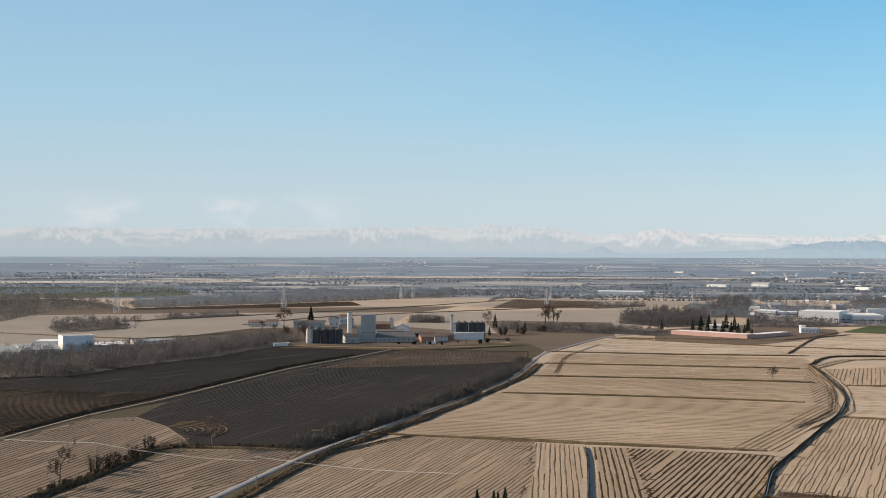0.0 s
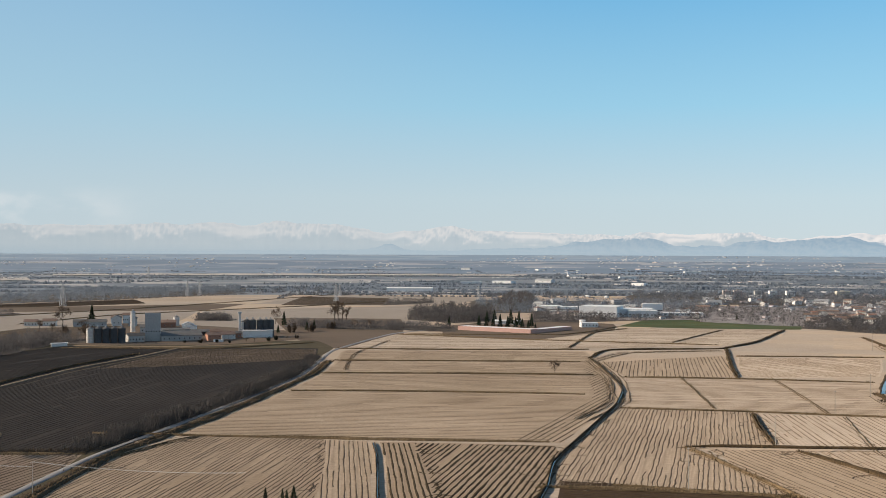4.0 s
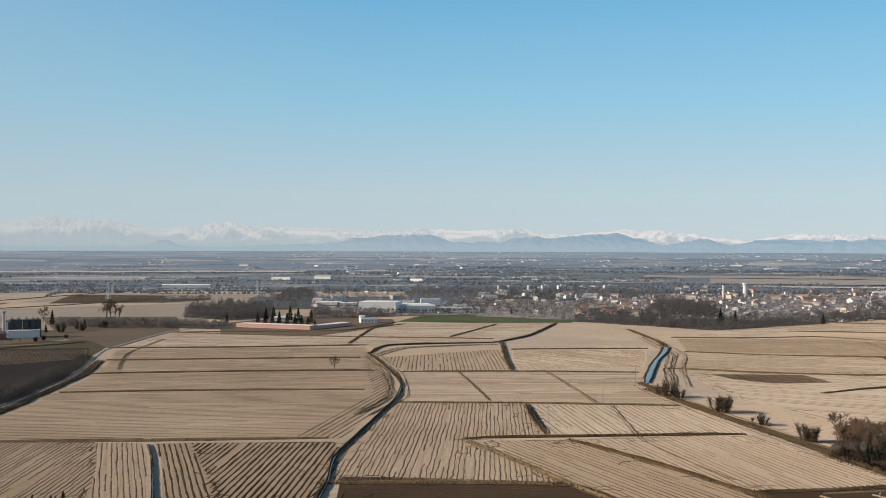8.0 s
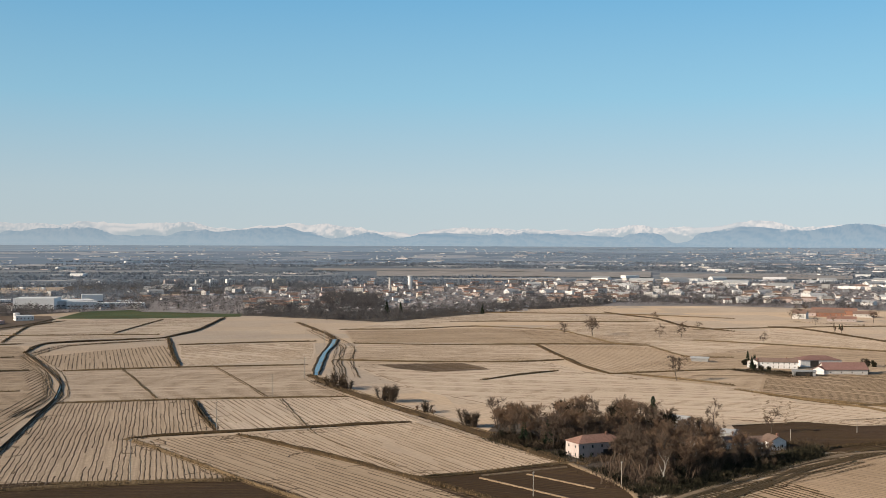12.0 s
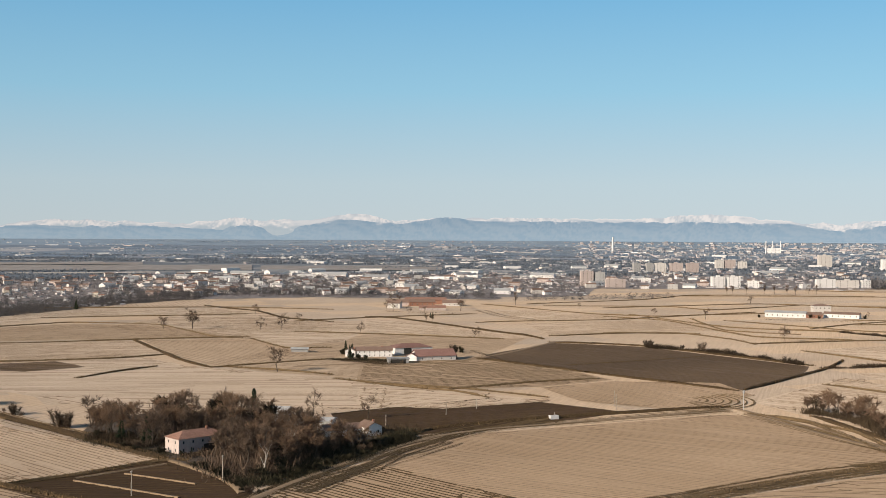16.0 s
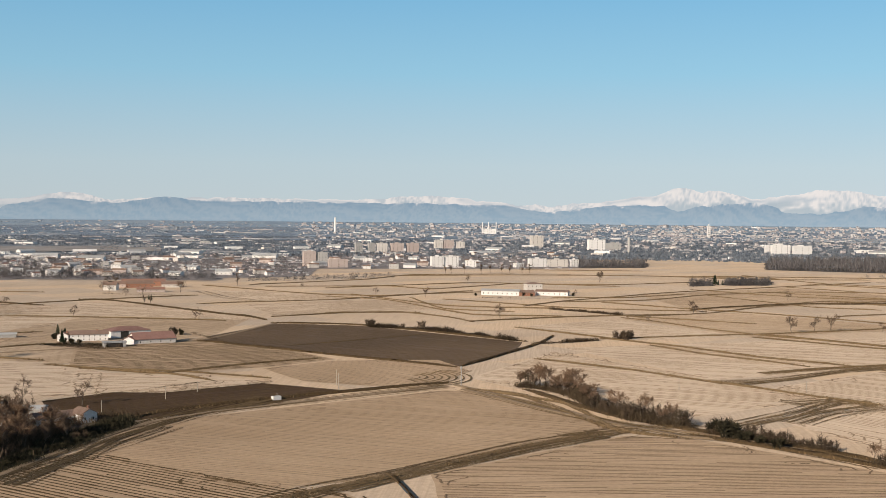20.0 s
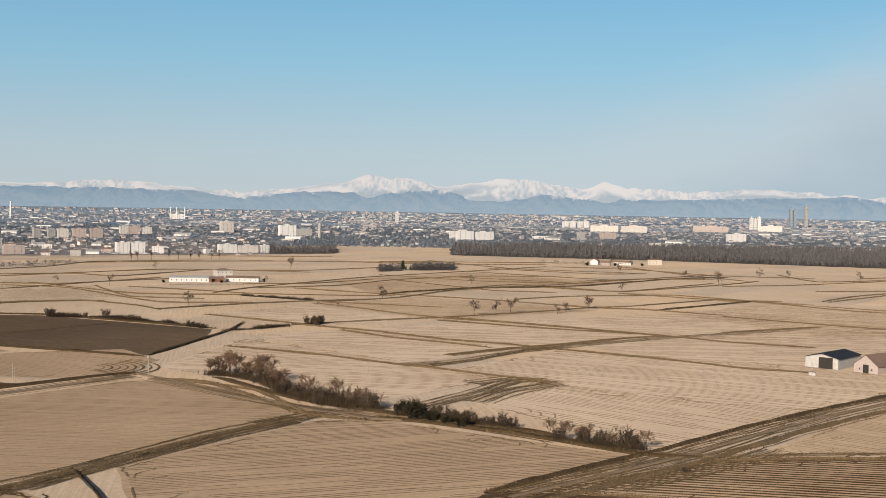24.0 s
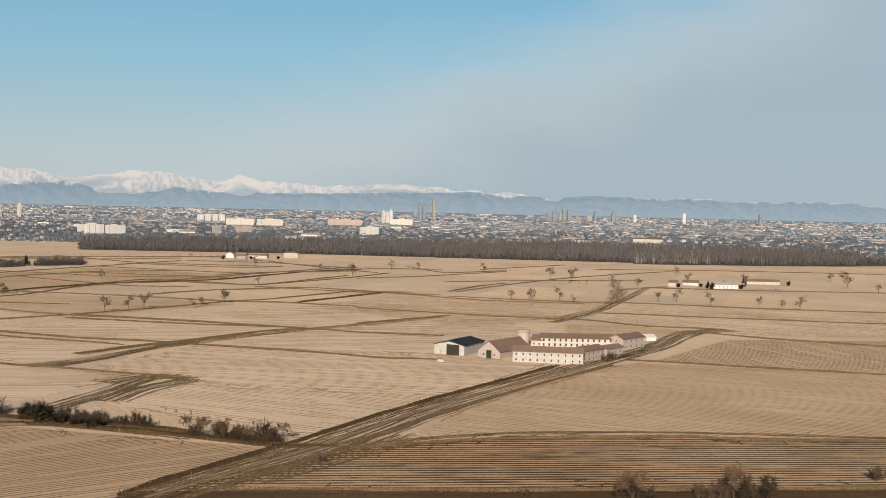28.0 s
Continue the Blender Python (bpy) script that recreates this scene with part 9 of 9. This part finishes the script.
wood([(-88, 953), (-38, 954), (-76, 977)], 11, 3, 3, FAR_WOOD, 'leafless grey-brown woodland')
wood([(-36, 1265), (0, 1256), (-3, 1319), (-34, 1317)], 95, 7, 6, FAR_WOOD, 'leafless grey-brown woodland', twigs=22)
wood([(-311, 1297), (-237, 1378), (-242, 1428), (-309, 1352)], 114, 6, 5, FAR_WOOD, 'leafless grey-brown woodland', twigs=20)
wood([(196, 1573), (274, 1641), (282, 1693), (216, 1672)], 76, 7, 6, FAR_WOOD, 'leafless grey-brown woodland')
wood([(-513, 1165), (-466, 1260), (-486, 1529), (-393, 1532), (-579, 1848), (-808, 1836)], 494, 11, 7, FAR_WOOD, 'leafless grey-brown woodland', twigs=20)
wood_row([(-393, 1532), (-240, 1669), (-141, 1807), (14, 1971), (155, 2138)], 9, 9, 8, FAR_WOOD, 'leafless grey-brown woodland')
wood([(-405, 1578), (-187, 1764), (14, 2021), (16, 2315), (-276, 2057), (-465, 1811)], 798, 10, 8, DIM_WOOD_HAZED, 'leafless grey-brown woodland', twigs=16)
wood([(1751, 484), (1821, 395), (2026, 437), (1947, 534)], 323, 11, 5, POPLAR_WOOD, 'plantation of bare poplars', slim=True, twigs=18)
wood([(1853, 219), (1819, -80), (1755, -293), (1666, -587), (1622, -664), (1662, -949), (2138, -1197), (2321, -949), (2482, -584), (2387, -171), (2310, 109), (2201, 255)], 7980, 15, 6, POPLAR_WOOD, 'broad belt of bare poplar plantations', slim=True, twigs=18)
wood([(1662, -949), (1778, -1278), (2163, -1554), (1971, -1114)], 304, 12, 6, POPLAR_WOOD, 'broad belt of bare poplar plantations', slim=True, twigs=18)
wood([(1628, -565), (1627, -683), (1868, -779), (1892, -661)], 228, 11, 4, BARK_PALE, 'stand of pale-trunked birches', slim=True, twigs=5)
row_of(['fir'], [(1396, 222), (1387, 211)], 6, 9)
wood([(1387, 209), (1411, 162), (1501, 172), (1474, 219)], 114, 7, 6, FAR_WOOD, 'leafless grey-brown woodland', twigs=22)
wood([(1345, 240), (1373, 219), (1457, 232), (1437, 257)], 57, 7, 6, FAR_WOOD, 'leafless grey-brown woodland')
wood_row([(1205, 721), (1276, 669), (1376, 626)], 5, 6, 6, FAR_WOOD, 'long hedge of bare scrub')
wood_row([(1184, 709), (1254, 657), (1355, 608)], 5, 5, 6, FAR_WOOD, 'long hedge of bare scrub')
plant('tall', 1479, 587, 10.5, RND)
plant('tall', 1484, 581, 10.5, RND)
plant('tall', 1495, 566, 10.5, RND)
plant('tall', 1509, 548, 10.6, RND)
plant('tall', 1517, 538, 10.6, RND)
plant('tall', 1527, 525, 10.6, RND)
plant('tall', 1534, 516, 10.7, RND)
plant('tall', 1545, 502, 10.7, RND)
plant('tall', 1551, 494, 10.7, RND)
wood_row([(1355, -101), (1338, -128)], 9, 6, 5, FAR_WOOD, 'leafless grey-brown woodland')
wood_row([(1173, -342), (1158, -352)], 6, 5, 3, FAR_WOOD, 'leafless grey-brown woodland', slim=True)
wood_row([(1656, 71), (1644, 3)], 8, 5, 7, FAR_WOOD, 'leafless grey-brown woodland')
wood([(536, 1069), (552, 1040), (574, 990), (606, 920), (741, 961), (843, 994), (982, 1009), (1074, 1104), (865, 1069), (691, 1040), (665, 1172), (609, 1201)], 700, 8, 6, FAR_WOOD, 'bare trees along the village edge', twigs=24)
wood([(676, 1166), (703, 1068), (853, 1297), (828, 1397)], 420, 9, 6, FAR_WOOD, 'bare trees among the village houses', twigs=24)
wood([(480, 1180), (560, 1090), (640, 1130), (760, 1420), (620, 1520), (500, 1330)], 330, 8, 6, FAR_WOOD, 'bare trees and gardens between works and village', twigs=14, litter=YARD)
wood([(330, 1180), (500, 1235), (500, 1265), (330, 1230)], 70, 7, 5, FAR_WOOD, 'row of bare trees before the white halls', twigs=18)
wood([(-330, 790), (-205, 820), (-150, 975), (-205, 960), (-330, 850)], 150, 9, 6, FAR_WOOD, 'bare trees between the works and the fields', twigs=26)
wood([(-175, 975), (-120, 960), (-112, 1010), (-170, 1060)], 45, 8, 6, FAR_WOOD, 'bare trees beside the mill yard', twigs=26)
wood([(553, 1607), (875, 1457), (1010, 1690), (650, 1890)], 520, 11, 9, BELT_WOOD_HAZED, 'grey-brown bare wood behind the village', twigs=14)
wood([(298, 1194), (389, 1198), (421, 1298), (337, 1305)], 114, 9, 6, FAR_WOOD, 'leafless grey-brown woodland')
wood([(281, 1370), (556, 1367), (658, 1577), (354, 1726)], 494, 9, 7, DIM_WOOD_HAZED, 'leafless grey-brown woodland')
wood([(929, 1127), (1007, 1066), (1090, 914), (1171, 746), (1259, 802), (1187, 1014), (1016, 1233)], 380, 7, 6, FAR_WOOD, 'bare trees and gardens at the town edge', twigs=16, litter=YARD)
wood([(1020, 1058), (1171, 912), (1283, 999), (1121, 1163)], 228, 7, 6, FAR_WOOD, 'bare trees and gardens at the town edge', twigs=16, litter=YARD)
wood([(971, 1178), (1114, 925), (1645, 1367), (1380, 1675)], 900, 7, 5, FAR_WOOD, 'bare garden trees among town houses', twigs=11, litter=YARD)
wood([(1114, 925), (1315, 705), (1984, 1064), (1690, 1404)], 900, 7, 5, FAR_WOOD, 'bare garden trees among town houses', twigs=11, litter=YARD)
wood([(1498, 803), (1753, 481), (2420, 664), (2103, 1128)], 418, 7, 5, FAR_WOOD, 'bare garden trees among town houses', twigs=11, litter=YARD)
wood([(582, 1097), (860, 1034), (1343, 1614), (896, 1688)], 900, 7, 5, FAR_WOOD, 'bare garden trees among town houses', twigs=11, litter=YARD)
wood([(882, 1060), (1171, 912), (1775, 1383), (1292, 1553)], 900, 7, 5, FAR_WOOD, 'bare garden trees among town houses', twigs=11, litter=YARD)
wood([(319, 1236), (507, 1222), (660, 1591), (419, 1623)], 520, 7, 5, FAR_WOOD, 'bare garden trees among town houses', twigs=11, litter=YARD)

# ---------------------------------------------------------------- village, town and city
town(27.96, 32.27, 0.0557, 0.0414, 24, 'village')
town(26.89, 29.57, 0.0590, 0.0509, 14, 'village')
town(32.27, 39.76, 0.0531, 0.0357, 40, 'village')
town(39.77, 44.20, 0.0520, 0.0372, 26, 'village')
town(44.21, 52.09, 0.0510, 0.0329, 30, 'suburb')
town(22.38, 27.96, 0.0462, 0.0392, 14, 'suburb')
town(14.46, 22.25, 0.0564, 0.0445, 16, 'suburb')
town(41.90, 50.28, 0.0496, 0.0341, 28, 'suburb')
town(50.29, 60.18, 0.0504, 0.0359, 40, 'suburb')
town(61.80, 74.66, 0.0441, 0.0299, 34, 'suburb')
town(39.49, 42.39, 0.0478, 0.0362, 14, 'suburb')
town(44.37, 61.79, 0.0386, 0.0215, 24, 'works')
town(61.79, 79.98, 0.0310, 0.0116, 18, 'works')
town(79.87, 120.34, 0.0332, 0.0061, 34, 'works')
town(41.61, 52.08, 0.0386, 0.0271, 16, 'works')
town(10.23, 22.25, 0.0306, 0.0163, 10, 'works')
far_roofs(41.0, 62.0, 0.0400, 0.0180, 130, 0.0012, 'halls')
far_roofs(52.0, 80.0, 0.0330, 0.0090, 150, 0.0011, 'halls')
far_roofs(80.0, 123.0, 0.0280, 0.0050, 160, 0.0011, 'halls')
far_roofs(16.0, 41.0, 0.0300, 0.0100, 70, 0.0009, 'halls')
far_roofs(39.49, 50.28, 0.0478, 0.0332, 340, 0.0012, 'town')
far_roofs(50.29, 61.79, 0.0499, 0.0324, 400, 0.0012, 'town')
far_roofs(61.80, 74.66, 0.0427, 0.0262, 400, 0.0013, 'town')
far_roofs(26.89, 40.29, 0.0590, 0.0370, 300, 0.0013, 'town')
far_roofs(40.30, 52.09, 0.0496, 0.0329, 260, 0.0012, 'town')
far_roofs(14.46, 22.52, 0.0569, 0.0445, 60, 0.0018, 'town')
far_roofs(26.82, 35.47, 0.0600, 0.0332, 220, 0.0016, 'town')
far_roofs(22.62, 27.07, 0.0568, 0.0351, 60, 0.0017, 'town')
far_roofs(27.96, 40.29, 0.0600, 0.0403, 220, 0.0016, 'town')
far_roofs(40.30, 52.09, 0.0496, 0.0360, 190, 0.0015, 'town')
far_roofs(39.49, 61.79, 0.0505, 0.0390, 260, 0.0015, 'town')
far_roofs(39.49, 61.51, 0.0328, 0.0089, 330, 0.0009, 'town')
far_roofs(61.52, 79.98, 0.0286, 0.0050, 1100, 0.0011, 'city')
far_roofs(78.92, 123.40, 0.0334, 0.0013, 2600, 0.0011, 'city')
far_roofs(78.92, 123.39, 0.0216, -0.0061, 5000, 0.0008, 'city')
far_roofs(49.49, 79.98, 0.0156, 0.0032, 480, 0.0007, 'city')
far_roofs(0.22, 40.71, 0.0298, 0.0080, 420, 0.0007, 'plain')
far_roofs(-22.62, 62.0, 0.0150, 0.0035, 620, 0.0005, 'plain')
far_roofs(-22.62, 0.39, 0.0246, 0.0079, 300, 0.0007, 'plain')
far_roofs(11.58, 52.07, 0.0205, 0.0042, 320, 0.0006, 'plain')
far_roofs(40.29, 52.08, 0.0356, 0.0174, 90, 0.0010, 'plain')
far_roofs(14.46, 40.72, 0.0494, 0.0341, 70, 0.0012, 'plain')
far_lines(79.87, 120.33, 0.0346, -0.0036, 460)
far_lines(79.87, 120.34, 0.0332, 0.0048, 260)
far_lines(79.86, 120.32, 0.0222, -0.0045, 160)
far_lines(39.49, 79.98, 0.0293, 0.0041, 760)
far_lines(-23.76, -0.04, 0.0352, 0.0080, 240)
far_lines(-23.76, 20.20, 0.0137, 0.0041, 150)
far_lines(1.09, 34.16, 0.0406, 0.0076, 300)
far_lines(20.47, 40.71, 0.0376, 0.0076, 220)
far_lines(31.83, 52.07, 0.0296, 0.0042, 240)
far_lines(49.50, 79.98, 0.0341, 0.0050, 260)
far_lines(87.17, 107.37, 0.0378, 0.0024, 60)
far_lines(79.87, 95.16, 0.0279, 0.0216, 60)
far_lines(87.28, 108.56, 0.0210, 0.0117, 60)
far_lines(103.24, 120.36, 0.0237, 0.0140, 70)
far_lines(79.86, 92.49, 0.0204, 0.0151, 50)
far_lines(105.91, 120.35, 0.0156, 0.0079, 60)
far_lines(79.87, 87.29, 0.0315, 0.0283, 30)
far_lines(100.13, 123.41, 0.0344, 0.0021, 60)

# ---------------------------------------------------------------- weeds and wheel marks on the field edges
tagged(pydata("weeds", *WEEDS, WEED), "dry brown weeds along the field edges", "weeds", kind="stuff")
tagged(pydata("wheel_ruts", *RUTS, tilled(HEADLAND, 0.0)), "muddy tractor wheel ruts along the field edges", "wheel ruts", kind="stuff")
